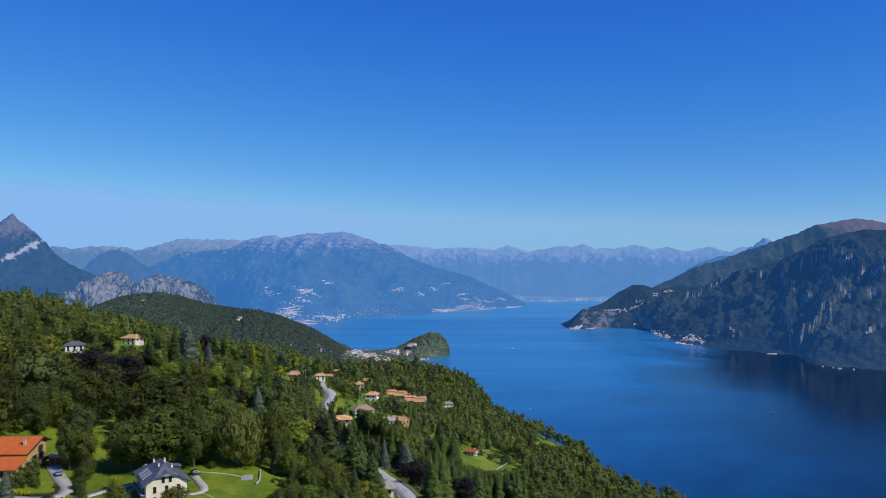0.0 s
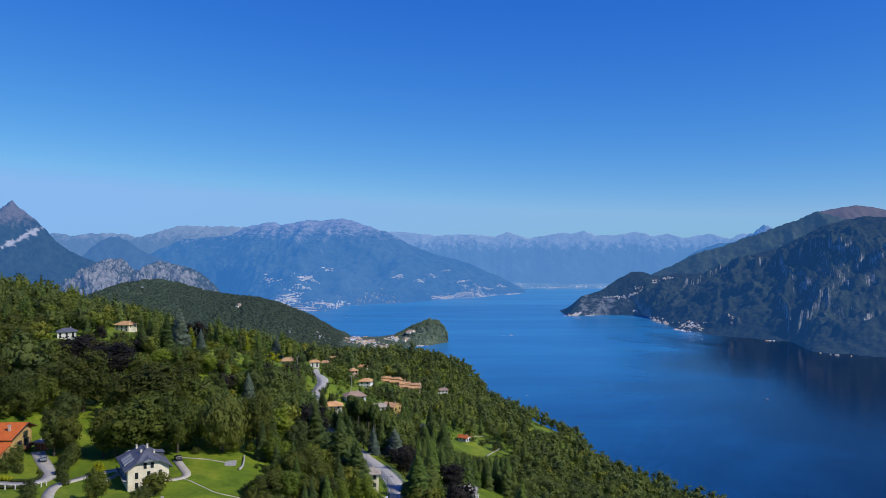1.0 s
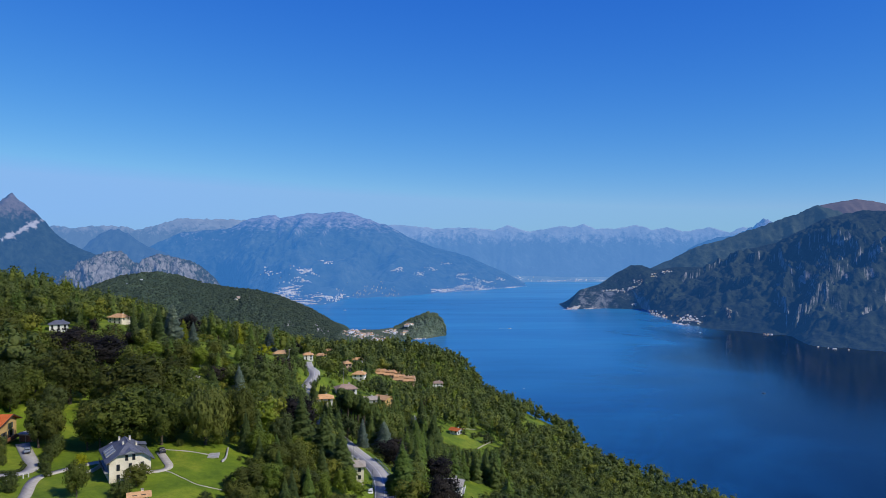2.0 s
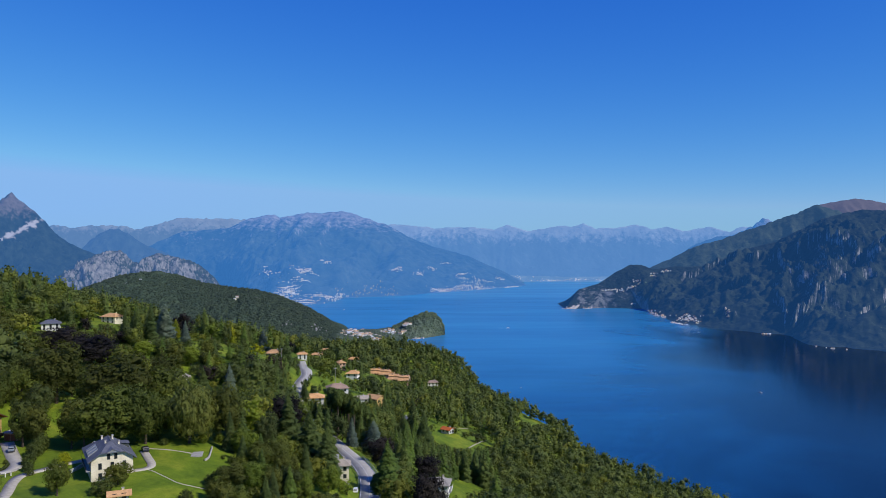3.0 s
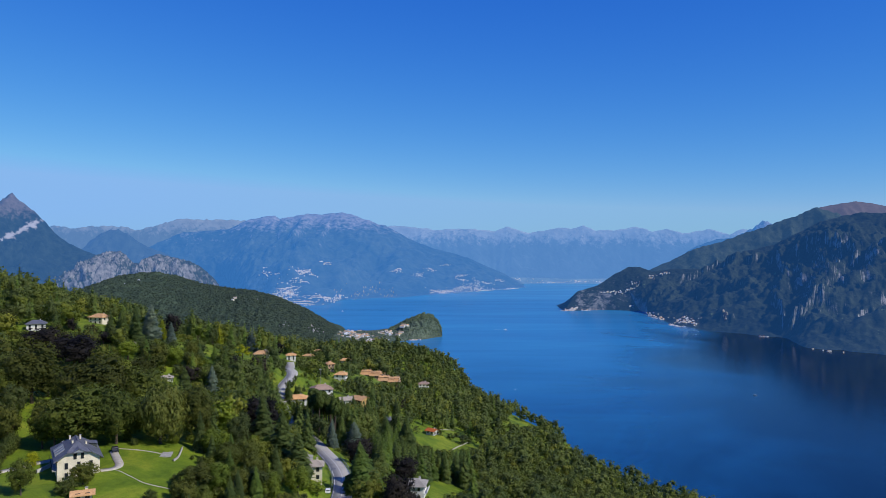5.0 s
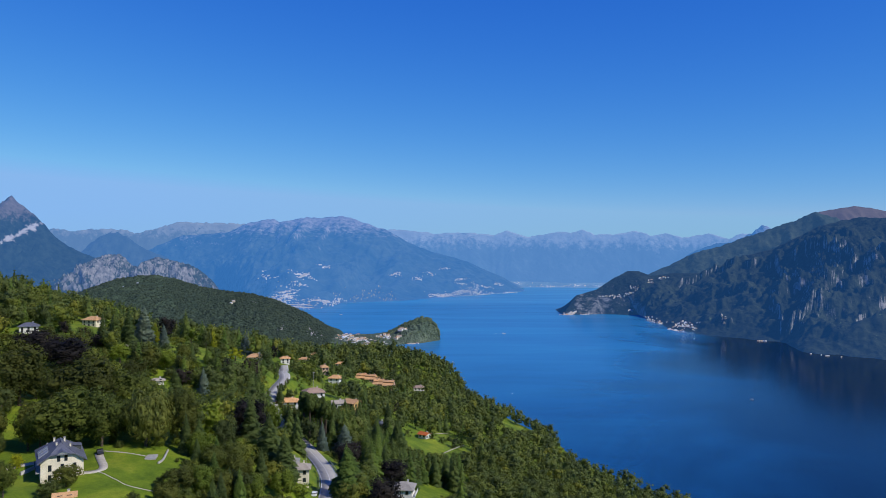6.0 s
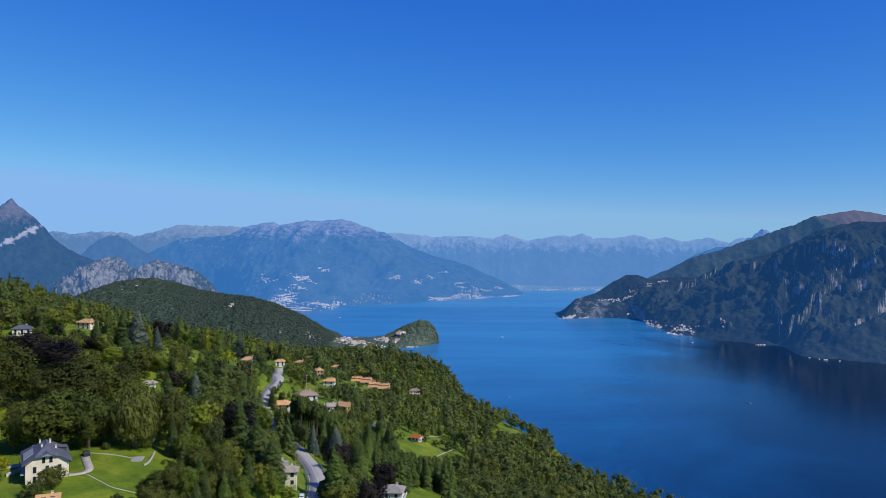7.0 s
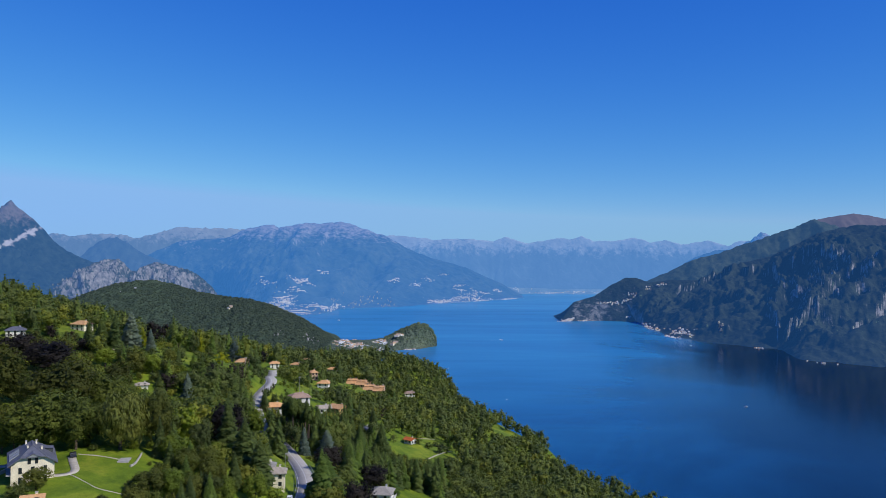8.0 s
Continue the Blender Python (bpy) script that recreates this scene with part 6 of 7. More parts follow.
def house(x, y, w, d, eave, turn, wall, roof, z=None, hip=True, label=None):
    """A villa: walls, overhanging tile roof, windows on the sides that show, a chimney."""
    z = pad_level(x, y) if z is None else z
    h = empty("house", pose(x, y, z, 0, 0, turn))
    rise = d * 0.24
    bm = bmesh.new()
    box(bm, -w / 2, w / 2, -d / 2, d / 2, -3.0, eave)
    part("wall", bm, WALLS[wall], h)
    bm = bmesh.new()
    o = 0.8
    W, D = w / 2 + o, d / 2 + o
    zr = eave + rise
    ze = eave - o * 0.24 + 0.1
    rx = W - (D * 0.75 if hip else 0)
    A, B, C, E = (-W, -D, ze), (W, -D, ze), (W, D, ze), (-W, D, ze)
    R, S = (-rx, 0, zr), (rx, 0, zr)
    faces = [[A, B, S, R], [C, E, R, S]]
    if hip:
        faces += [[B, C, S], [E, A, R]]
    for f in faces:
        slab(bm, f, 0.2)
    ro = part("roof", bm, ROOFS[roof], h)
    if not hip:
        bm = bmesh.new()
        for sx in (-1, 1):
            vs = [bm.verts.new((sx * w / 2, -d / 2, eave)), bm.verts.new((sx * w / 2, d / 2, eave)), bm.verts.new((sx * w / 2, 0, zr - 0.15))]
            bm.faces.new(vs if sx > 0 else vs[::-1])
        part("gable", bm, WALLS[wall], h)
    chimney(ro, w * 0.2, d * 0.12, eave + rise * 0.4, zr + 0.35, 0.6, WALLS[wall])
    n = max(2, int(w / 3.2))
    for k in range(n):
        wx = -w / 2 + (k + 0.5) * w / n
        for wz in ([1.0] if eave < 3.8 else [0.6, eave - 1.9]):
            window(h, wx, -d / 2, wz, 0.95, 1.25, "f", False, M_SHUTTER)
    for wy in (-d * 0.25, d * 0.25):
        window(h, w / 2, wy, eave - 1.9, 0.95, 1.25, "r", False, M_SHUTTER)
    tagged(h, label or f"{wall} villa with a {ROOF_WORDS[roof]} roof among trees", "house", "villas on the hillside")
    return h


def pad_level(x, y):
    return ground_at(x, y)


for hx, hy, hw, hd, he, turn, wall, roof in FAR_HOUSES:
    house(hx, hy, hw, hd, he, turn, wall, roof, hip=hy > 455 or hx < -40)


def terraced_houses(x, y, units, turn):
    """A row of houses that step down the slope, each under a lower front roof and a raised rear roof."""
    t = empty("terraced_houses", pose(x, y, ground_at(x, y), 0, 0, turn))
    w = 4.6
    for k in range(units):
        x0 = (k - units / 2) * w
        y0, z0 = 0.9 * (k % 2) - 0.35 * k, 0.7 - 0.35 * k + 0.5 * (k % 2)
        bm = bmesh.new()
        box(bm, x0 + 0.06, x0 + w - 0.06, y0 - 4.6, y0 + 5.0, -4.0, z0 + 2.9)
        box(bm, x0 + 0.06, x0 + w - 0.06, y0 - 0.4, y0 + 4.6, z0 + 2.9, z0 + 5.1)
        unit = part("wall", bm, M_PINK, t)
        bm = bmesh.new()
        slab(bm, [(x0, y0 - 5.4, z0 + 2.6), (x0 + w - 0.15, y0 - 5.4, z0 + 2.6), (x0 + w - 0.15, y0 - 0.5, z0 + 4.3), (x0, y0 - 0.5, z0 + 4.3)], 0.2)
        part("lower_roof", bm, M_TILE, t)
        bm = bmesh.new()
        slab(bm, [(x0, y0 - 1.3, z0 + 4.9), (x0 + w - 0.15, y0 - 1.3, z0 + 4.9), (x0 + w - 0.15, y0 + 2.2, z0 + 6.1), (x0, y0 + 2.2, z0 + 6.1)], 0.2)
        slab(bm, [(x0, y0 + 2.2, z0 + 6.1), (x0 + w - 0.15, y0 + 2.2, z0 + 6.1), (x0 + w - 0.15, y0 + 5.6, z0 + 4.9), (x0, y0 + 5.6, z0 + 4.9)], 0.2)
        ro = part("upper_roof", bm, M_TILE, t)
        chimney(ro, x0 + w * 0.7, y0 + 1.2, z0 + 5.0, z0 + 6.9, 0.6, M_PINK)
        for wx in (1.3, 3.2):
            window(t, x0 + wx, y0 - 4.6, z0 + 0.9, 1.0, 1.3, "f", False, M_SHUTTER)
    tagged(t, "terraced houses under stepped pale red tile roofs", "terraced houses")


for tx, ty, units, turn in TERRACES:
    terraced_houses(tx, ty, units, turn)
house(*ROAD_HOUSE, 5.6, 5.6, 5.0, 8, "cream", "grey", Z_ROADH, label="small cream house with a pale tile roof beside the road")
house(ROAD_HOUSE[0] - 4.2, ROAD_HOUSE[1] + 5.5, 4.2, 5.0, 5.6, 8, "cream", "grey", Z_ROADH, label="narrow cream annexe with a pale tile roof")
low = house(LOW_HOUSE[0] + 1.2, LOW_HOUSE[1], 7.6, 8.0, 5.4, -6, "white", "grey", Z_LOWH, label="two-storey house with balconies and a grey roof")
bm = bmesh.new()
box(bm, 3.8, 5.0, -4.0, 4.0, 2.5, 2.65)
balc = part("balcony", bm, M_WHITE, low)
bm = bmesh.new()
box(bm, 4.9, 5.0, -4.0, 4.0, 2.65, 3.5)
part("railing", bm, M_WHITE, balc)
house(*LAWN_HOUSE, 5.6, 4.6, 2.5, -38, "white", "orange", Z_LAWNH, hip=False, label="small white cottage with an orange tile roof on a meadow")
house(-66.0, 189.0, 4.2, 3.0, 2.0, 24, "cream", "tile", hip=False, label="garden shed with a red tile roof")


# ---------------- vehicles ----------------
def car(x, y, z, turn, paint, label, van=False):
    c = empty("van" if van else "car", pose(x, y, z, 0, 0, turn))
    L, W, H = (5.2, 2.0, 2.3) if van else (4.1, 1.75, 1.42)
    bm = bmesh.new()
    box(bm, -W / 2, W / 2, -L / 2, L / 2, 0.3, H * (0.5 if van else 0.6), 0.12)
    part("body", bm, paint, c)
    bm = bmesh.new()
    r = bmesh.ops.create_cube(bm, size=1)
    z0, z1 = H * (0.48 if van else 0.58), H
    y0, y1 = (-L / 2 + 0.05, L / 2 - 1.3) if van else (-L * 0.42, L * 0.22)
    for v in r["verts"]:
        top = v.co.z > 0
        yy = y0 if v.co.y < 0 else y1
        v.co = Vector((v.co.x * (W - 0.06) * (0.86 if top else 1), yy + (0.0 if van and v.co.y < 0 else (0.35 if v.co.y < 0 else -0.55)) * top, z1 if top else z0))
    cab = part("cabin", bm, paint, c)
    bm = bmesh.new()
    box(bm, -W / 2 - 0.005, W / 2 + 0.005, y0 + 0.45, y1 - 0.5, z0 + 0.1 + 0.3 * van, z1 - 0.16)
    box(bm, -W / 2 + 0.2, W / 2 - 0.2, y0 + 0.02, y1 - 0.12, z0 + 0.12 + 0.3 * van, z1 - 0.2)
    part("windows", bm, M_GLASS, cab)
    for sx in (-1, 1):
        for sy in (-0.31, 0.31):
            bm = bmesh.new()
            g = bmesh.ops.create_cone(bm, segments=12, radius1=0.32, radius2=0.32, depth=0.2, cap_ends=True)
            bmesh.ops.transform(bm, matrix=Matrix.Translation((sx * (W / 2 - 0.08), sy * L, 0.32)) @ Euler((0, radians(90), 0)).to_matrix().to_4x4(), verts=g["verts"])
            part("wheel", bm, M_TYRE, c)
    return tagged(c, label, "van" if van else "car")


car(-113.8, 226.6, ground_at(-113.8, 226.6) + 0.2, 24, M_CARBLUE, "silver car parked on the driveway")
M_CARDARK = plain_mat("dark_blue_car_paint", (0.015, 0.018, 0.03), (0.03, 0.035, 0.05), 0.7, 0.25, 0.02, spec=0.5)
car(-74.0, 225.8, ground_at(-74.0, 225.8) + 0.14, 30, M_CARDARK, "dark blue car parked behind the house")
car(-15.8, 256.5, ground_at(-15.8, 256.5) + 0.02, 5, M_CARWHITE, "white car parked beside the road")


# ---------------- towns, far villas, boats ----------------
def town(name, slope, spots, label, walls, roofs, seed, size=(5, 9), dense=1.0):
    """Many small houses on a slope; spots: along, down, spread along, spread down, count."""
    r = np.random.default_rng(seed)
    nr, nu, _ = slope.shape
    mats = walls + roofs
    V, F, I = [], [], []
    for u, v, du, dv, n in spots:
        for k in range(int(n * dense)):
            a = int(np.clip((u + r.normal() * du * 0.9) * (nu - 1), 0, nu - 1))
            b = int(np.clip((v + r.normal() * dv * 0.8) * (nr - 1), 0, nr - 1))
            x, y, z = slope[b, a] + r.normal(size=3) * [6, 3, 0]
            z = max(z, LAKE_Z + 0.5)
            w, d, h = r.uniform(*size) * 0.85, r.uniform(*size) * 0.5, r.uniform(*size) * 0.30
            t = r.uniform(-0.6, 0.6)
            c, s = math.cos(t), math.sin(t)
            base = len(V)
            for px, py, pz in ((-w, -d, -3), (w, -d, -3), (w, d, -3), (-w, d, -3), (-w, -d, h), (w, -d, h), (w, d, h), (-w, d, h), (-w, 0, h + d * 0.6), (w, 0, h + d * 0.6)):
                V.append((x + px * c - py * s, y + px * s + py * c, z + pz))
            wi, ri = int(r.integers(len(walls))), len(walls) + int(r.integers(len(roofs)))
            for q, m in (((0, 1, 5, 4), wi), ((1, 2, 6, 5), wi), ((2, 3, 7, 6), wi), ((3, 0, 4, 7), wi), ((4, 5, 9, 8), ri), ((6, 7, 8, 9), ri), ((5, 6, 9), wi), ((7, 4, 8), wi)):
                F.append(tuple(base + j for j in q))
                I.append(m)
    ob = mesh_object(name, V, F, mats, I)
    return tagged(ob, label, "town", kind="stuff")


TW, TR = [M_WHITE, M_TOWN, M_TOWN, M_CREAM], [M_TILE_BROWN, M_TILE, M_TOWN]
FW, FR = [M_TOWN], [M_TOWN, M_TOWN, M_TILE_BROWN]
town("village", PROM_SLOPE, [(0.245, 0.449, 0.0631, 0.1224, 60), (0.384, 0.878, 0.0432, 0.0934, 40), (0.157, 0.143, 0.0449, 0.1224, 30), (0.478, 0.327, 0.0341, 0.0936, 22), (0.679, 1.0, 0.0268, 0.0101, 6)], "pale village houses with tile roofs on the promontory", TW, TR, 1, (2.0, 4.0), 1.3)
town("village", PROM_SLOPE, [(0.623, 0.347, 0.0145, 0.0229, 4), (0.579, 0.633, 0.0143, 0.0364, 3)], "large pale villas among the promontory's trees", [M_WHITE, M_CREAM], TR, 2, (4.5, 7))
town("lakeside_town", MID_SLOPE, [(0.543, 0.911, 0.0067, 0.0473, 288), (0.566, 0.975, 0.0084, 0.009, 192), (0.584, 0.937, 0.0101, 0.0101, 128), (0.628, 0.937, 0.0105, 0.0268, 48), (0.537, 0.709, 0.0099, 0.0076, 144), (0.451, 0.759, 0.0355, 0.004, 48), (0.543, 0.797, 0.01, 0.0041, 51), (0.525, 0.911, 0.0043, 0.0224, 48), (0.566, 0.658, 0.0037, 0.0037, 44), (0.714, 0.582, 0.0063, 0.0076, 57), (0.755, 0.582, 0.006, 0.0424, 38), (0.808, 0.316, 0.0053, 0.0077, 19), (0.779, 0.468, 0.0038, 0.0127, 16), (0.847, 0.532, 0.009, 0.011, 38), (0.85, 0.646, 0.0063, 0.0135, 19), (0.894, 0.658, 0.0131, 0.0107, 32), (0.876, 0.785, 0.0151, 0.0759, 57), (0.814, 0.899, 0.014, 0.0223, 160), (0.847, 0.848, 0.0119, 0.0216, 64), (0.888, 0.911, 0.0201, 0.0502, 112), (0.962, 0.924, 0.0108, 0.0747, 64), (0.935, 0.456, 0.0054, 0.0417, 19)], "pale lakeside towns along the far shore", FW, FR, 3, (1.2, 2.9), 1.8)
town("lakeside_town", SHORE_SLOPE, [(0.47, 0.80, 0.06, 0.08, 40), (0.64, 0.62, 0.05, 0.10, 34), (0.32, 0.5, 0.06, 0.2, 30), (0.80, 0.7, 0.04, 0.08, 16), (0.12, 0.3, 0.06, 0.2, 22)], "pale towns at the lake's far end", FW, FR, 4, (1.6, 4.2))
town("lakeside_town", RIGHT_SLOPE, [(0.017, 0.736, 0.0088, 0.0465, 45), (0.05, 0.953, 0.0049, 0.0273, 8), (0.107, 0.349, 0.0109, 0.0323, 12), (0.167, 0.357, 0.0183, 0.0169, 12), (0.196, 0.279, 0.0071, 0.0173, 12), (0.131, 0.349, 0.0082, 0.046, 8), (0.243, 0.116, 0.006, 0.0465, 14), (0.272, 0.124, 0.0091, 0.0212, 12), (0.15, 0.729, 0.0058, 0.0055, 8), (0.286, 0.953, 0.0347, 0.0326, 20), (0.348, 0.922, 0.0159, 0.0325, 14), (0.456, 0.915, 0.0164, 0.0187, 60), (0.442, 0.992, 0.0141, 0.0098, 15), (0.606, 1.0, 0.0019, 0.002, 3), (0.761, 1.0, 0.0141, 0.0087, 3)], "lakeside villages under the mountain", TW, TR, 5, (1.5, 3.0), 1.8)
town("hamlet", GREEN_SLOPE, [(0.58, 0.202, 0.0075, 0.0067, 3), (0.24, 0.124, 0.0024, 0.0674, 2)], "a few pale buildings on the wooded hill", TW, TR, 6, (4, 6))


def canopy(name, slope, n, size, mat, label, seed, u=(0, 1), v=(0, 1)):
    """Treetops on a far wooded hill."""
    r = np.random.default_rng(seed)
    nr, nu, _ = slope.shape
    V, F, N, T, base = [], [], [], [], 0
    sv, sf = ICO1
    for k in range(n):
        a = int(r.uniform(*u) * (nu - 2))
        b = int(r.uniform(*v) * (nr - 2))
        q = r.uniform(0, 1, 2)
        p = slope[b, a] * (1 - q[0]) * (1 - q[1]) + slope[b, a + 1] * q[0] * (1 - q[1]) + slope[b + 1, a] * (1 - q[0]) * q[1] + slope[b + 1, a + 1] * q[0] * q[1]
        if p[2] < LAKE_Z + 1:
            continue
        R = size * r.uniform(0.6, 1.3)
        V.append(sv * (1 + 0.25 * r.normal(size=(len(sv), 1)).clip(-1, 1)) * R * [1.25, 1.25, r.uniform(0.7, 1.1)] + p + [0, 0, R * 0.15])
        soft = sv + np.array((0, -0.4, 0.8))
        N.append(soft / np.linalg.norm(soft, axis=1)[:, None])
        F.append(sf + base)
        T.append(np.full(len(sv), float(np.clip(r.normal(0, 0.12), -0.45, 0.45))))
        base += len(sv)
    ob = mesh_object(name, np.concatenate(V), np.concatenate(F), [mat], normals=np.concatenate(N))
    at = ob.data.attributes.new("tone", "FLOAT", "POINT")
    at.data.foreach_set("value", np.concatenate(T).astype(np.float32))
    tagged(ob, label, "forest", kind="stuff")


# far treetops: haze added to the leaf colour as a blue-grey tint
M_LEAF_FAR = leaf_mat("leaf_far_hill", (0.047, 0.075, 0.062), (0.082, 0.115, 0.090))
canopy("forest", GREEN_SLOPE, 12000, 2.7, M_LEAF_FAR, "dense dark green woods on the far hill", 12, v=(0, 0.8))
# the same haze tint in the promontory's leaves, a little paler
M_LEAF_PROM = leaf_mat("leaf_promontory", (0.066, 0.098, 0.078), (0.112, 0.150, 0.118))
canopy("forest", PROM_SLOPE, 380, 2.2, M_LEAF_PROM, "dark woods on top of the promontory", 13, u=(0.5, 1), v=(0, 0.24))
canopy("forest", PROM_SLOPE, 110, 2.0, M_LEAF_PROM, "scattered trees between the promontory's houses and fields", 14, u=(0.0, 0.98), v=(0.2, 0.95))


def outcrops(name, slope, spots, label, seed, mat=M_ROCK, tall=1.15):
    """Pale rock faces that break through the woods."""
    r = np.random.default_rng(seed)
    nr, nu, _ = slope.shape
    V, F, base = [], [], 0
    sv, sf = ICO1
    for u, v, du, dv, n, size in spots:
        for k in range(n):
            a = int(np.clip((u + r.normal() * du) * (nu - 1), 0, nu - 1))
            b = int(np.clip((v + r.normal() * dv) * (nr - 1), 0, nr - 1))
            q = sv * (1 + 0.35 * r.normal(size=(len(sv), 1)).clip(-1, 1)) * r.uniform(0.5, 1.2) * size * [0.6, 0.35, tall]
            V.append(q + slope[b, a] - [0, 0, size * 0.35])
            F.append(sf + base)
            base += len(q)
    ob = mesh_object(name, np.concatenate(V), np.concatenate(F), [mat])
    tagged(ob, label, "rocks", kind="stuff")


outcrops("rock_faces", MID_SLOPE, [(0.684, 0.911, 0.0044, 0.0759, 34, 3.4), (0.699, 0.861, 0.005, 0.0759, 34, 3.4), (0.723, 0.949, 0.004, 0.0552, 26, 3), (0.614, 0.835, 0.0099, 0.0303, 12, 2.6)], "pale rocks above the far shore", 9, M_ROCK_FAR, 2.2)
outcrops("rock_faces", GREEN_SLOPE, [(0.736, 0.539, 0.0076, 0.0249, 20, 4), (0.826, 0.539, 0.0077, 0.0556, 30, 4.5), (0.902, 0.506, 0.01, 0.0659, 16, 3.5), (0.636, 0.18, 0.0113, 0.0141, 8, 2.5)], "pale rock faces on the wooded hill", 7)
outcrops("rock_faces", RIGHT_SLOPE, [(0.539, 0.884, 0.0034, 0.0078, 16, 5)], "grey cliffs on the dark mountain", 8)


def boat(x, y, L, turn, label, wake=0):
    b = empty("boat", pose(x, y, LAKE_Z, 0, 0, turn))
    bm = bmesh.new()
    n = 9
    ring = []
    for k in range(n):
        q = k / (n - 1)
        w = L * 0.16 * (1 - max(0, (q - 0.45) / 0.55) ** 2)
        ring.append((q, w))
    lo = [bm.verts.new((sx * w * 0.7, (q - 0.5) * L * 0.95, -0.2)) for sx in (-1,) for q, w in ring] + [bm.verts.new((w * 0.7, (q - 0.5) * L * 0.95, -0.2)) for q, w in reversed(ring)]
    hi = [bm.verts.new((-w, (q - 0.5) * L, L * 0.12)) for q, w in ring] + [bm.verts.new((w, (q - 0.5) * L, L * 0.12)) for q, w in reversed(ring)]
    m = len(lo)
    for k in range(m):
        bm.faces.new((lo[k], lo[(k + 1) % m], hi[(k + 1) % m], hi[k]))
    bm.faces.new(hi)
    bmesh.ops.remove_doubles(bm, verts=bm.verts, dist=0.001)
    part("hull", bm, M_CARWHITE, b)
    bm = bmesh.new()
    box(bm, -L * 0.1, L * 0.1, -L * 0.2, L * 0.12, L * 0.12, L * 0.25, L * 0.02)
    part("cabin", bm, M_CARWHITE, b)
    if wake:
        bm = bmesh.new()
        slab(bm, [(-0.3, -L * 0.4, 0.04), (0.3, -L * 0.4, 0.04), (L * 0.22, -wake, 0.04), (-L * 0.22, -wake, 0.04)], 0.03)
        part("wake", bm, M_FOAM, b, "pale foam trail")
    return tagged(b, label, "boat", "boats on the lake")


for bx, by, bl, bt in ((469, 1110, 5.5, 60), (178, 2005, 9, -95), (127, 1150, 3.5, 20), (640, 1900, 6, 70), (40, 1480, 4, 40), (-330, 2600, 9, 60)):
    boat(bx, by, bl, bt, "small white motor boat on the blue lake", 28 if bl > 8 and bx > 0 else 0)


# ---------------- garden and roadside things ----------------
def utility_pole(x, y, h):
    p = empty("utility_pole", pose(x, y, ground_at(x, y), 0, 0, 20))
    bm = bmesh.new()
    cyl(bm, 0, 0, -0.6, h, 0.12, 0.08, 8)
    part("pole", bm, M_CONCRETE, p)
    bm = bmesh.new()
    box(bm, -0.9, 0.9, -0.06, 0.06, h - 0.7, h - 0.55)
    arm = part("crossarm", bm, M_METAL, p)
    for dx in (-0.75, 0, 0.75):
        bm = bmesh.new()
        cyl(bm, dx, 0, h - 0.55, h - 0.3, 0.06, 0.05, 6)
        part("insulator", bm, M_WHITE, arm)
    tagged(p, "tall grey concrete pole among the trees", "utility pole", "poles along the road")


for ux, uy, uh in ((-52.0, 462.0, 10.0), (-83.0, 455.0, 11.0)):
    utility_pole(ux, uy, uh)


def street_lamp(x, y, turn):
    p = empty("street_lamp", pose(x, y, ground_at(x, y), 0, 0, turn))
    bm = bmesh.new()
    cyl(bm, 0, 0, -0.4, 6.5, 0.09, 0.06, 8)
    part("pole", bm, M_METAL, p)
    bm = bmesh.new()
    box(bm, 0, 1.5, -0.04, 0.04, 6.4, 6.48)
    arm = part("arm", bm, M_METAL, p)
    bm = bmesh.new()
    box(bm, 1.1, 1.8, -0.14, 0.14, 6.3, 6.42, 0.03)
    part("lamp_head", bm, M_METAL, arm)
    tagged(p, "slim grey street lamp beside the road", "street lamp", "street lamps")


street_lamp(-15.6, 262.5, 10)
street_lamp(-26.5, 300.0, 20)


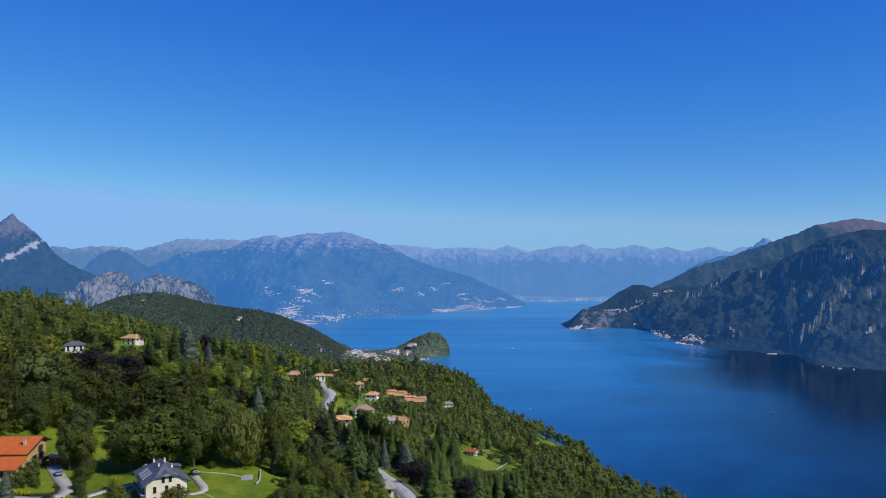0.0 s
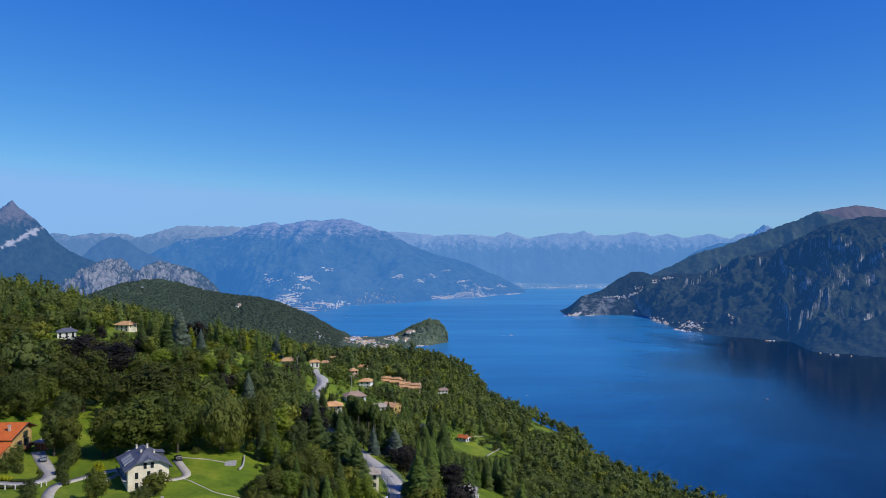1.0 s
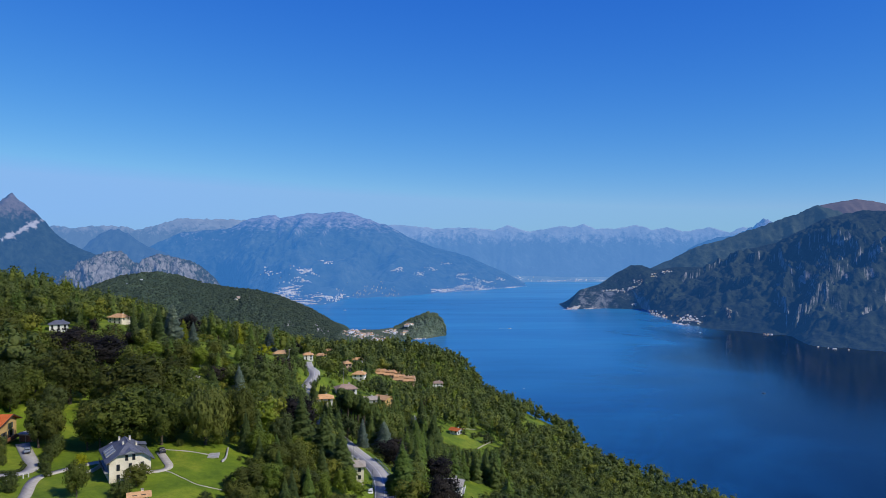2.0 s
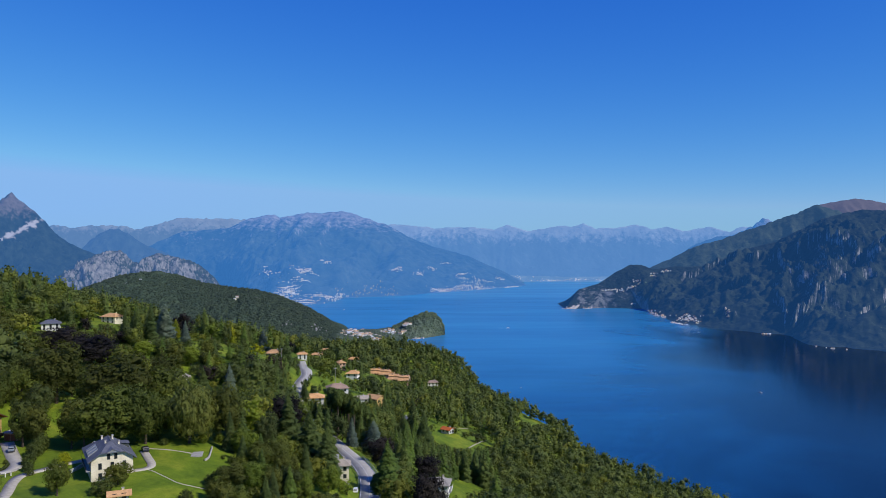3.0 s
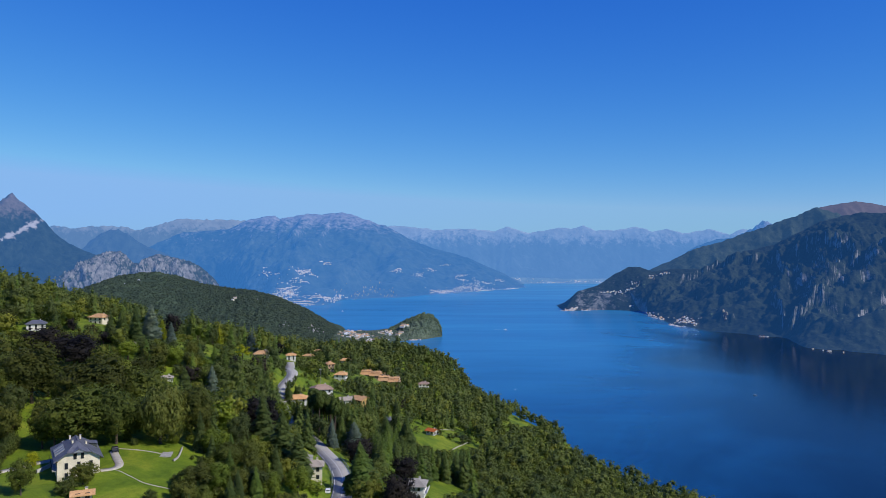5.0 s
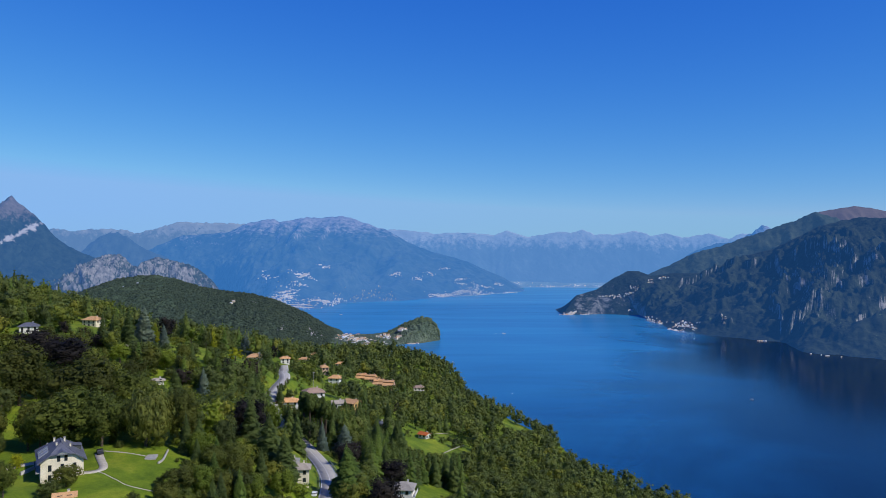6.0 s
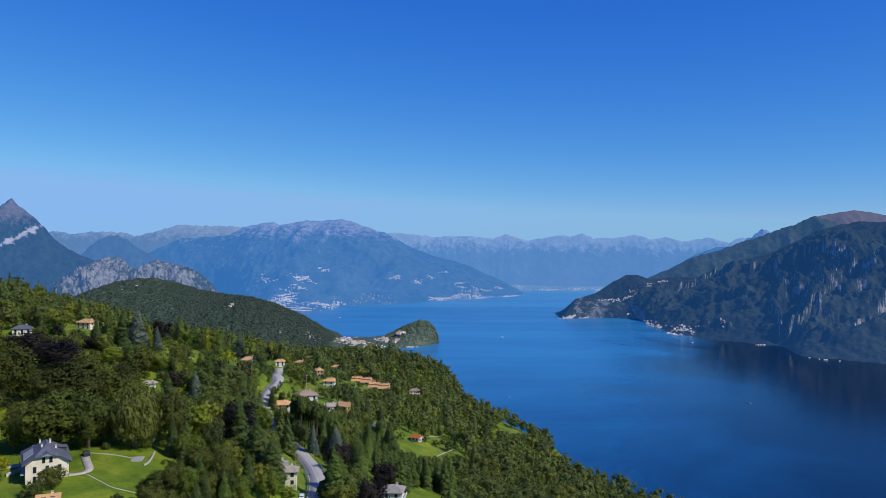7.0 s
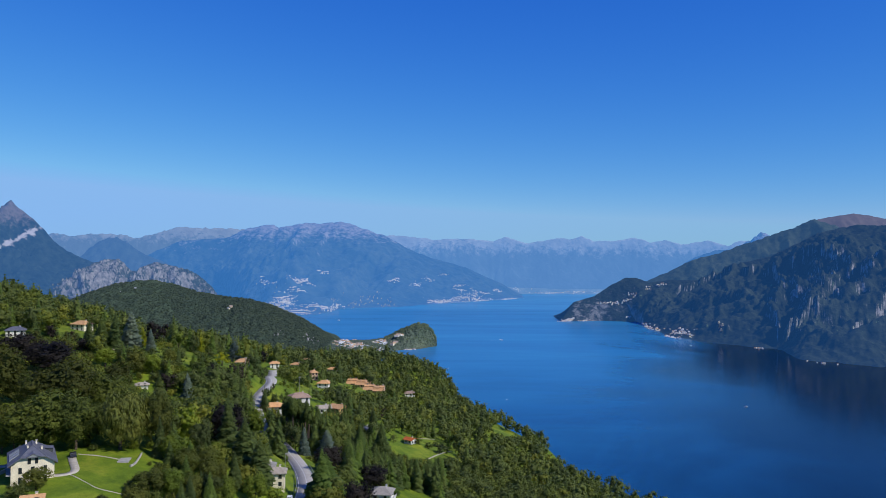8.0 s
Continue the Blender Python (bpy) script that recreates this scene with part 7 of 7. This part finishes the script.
def hedge(pts, h, w, label, mat=M_LEAF):
    """A clipped hedge: a run of leafy clumps along a line."""
    r = np.random.default_rng(int(abs(pts[0][0]) * 10))
    line = smooth_line(pts, 0.7)
    z = terrain(line[:, 0], line[:, 1])
    V, F, N, base = [], [], [], 0
    for (x, y), zz in zip(line, z):
        sv, sf = ICO1
        V.append(sv * [w * 0.6, w * 0.6, h * 0.55] * r.uniform(0.85, 1.15) + [x, y, zz + h * 0.45])
        N.append(sv)
        F.append(sf + base)
        base += len(sv)
        d = r.normal(size=(26, 3))
        d[:, 2] = np.abs(d[:, 2])
        d /= np.linalg.norm(d, axis=1)[:, None]
        v, f, n = leaves(r, d * [w * 0.62, w * 0.62, h * 0.55] + [x, y, zz + h * 0.45], d, 0.16)
        V.append(v)
        N.append(n)
        F.append(f + base)
        base += len(v)
    ob = mesh_object("hedge", np.concatenate(V), np.concatenate(F), [mat], normals=np.concatenate(N))
    tagged(ob, label, "hedge")


hedge([(-103.0, 200.2), (-109.0, 198.6), (-117.0, 199.2)], 1.0, 1.0, "low clipped green hedge round the garden")
hedge([(-108.0, 214.5), (-106.5, 208.0), (-110.5, 204.5)], 0.8, 0.9, "low clipped green hedge inside the drive's bend")


hedge([(-114.8, 204.8), (-113.0, 204.9), (-111.2, 205.0)], 1.5, 1.0, "clipped golden yellow hedge beside the drive", M_LEAF_GOLD)


def fence(pts, label):
    line = smooth_line(pts, 1.8)
    z = terrain(line[:, 0], line[:, 1])
    top = empty("fence", Matrix.Translation((*line[0], z[0])))
    o = np.array((*line[0], z[0]))
    for (x, y), zz in zip(line, z):
        q = np.array((x, y, zz)) - o
        bm = bmesh.new()
        box(bm, q[0] - 0.12, q[0] + 0.12, q[1] - 0.12, q[1] + 0.12, q[2] - 0.3, q[2] + 1.1, 0.02)
        part("post", bm, M_WHITE, top)
    for lift in (0.5, 0.95):
        V, F = strip(line - o[:2], z - o[2], -0.03, 0.03, lift, 0.08)
        mesh_object("rail", V, F, [M_DARK], parent=top)
    tagged(top, label, "fence")


fence([(-101.5, 204.5), (-104.5, 199.5), (-111, 197.5), (-118, 198)], "garden fence with white posts along the drive")
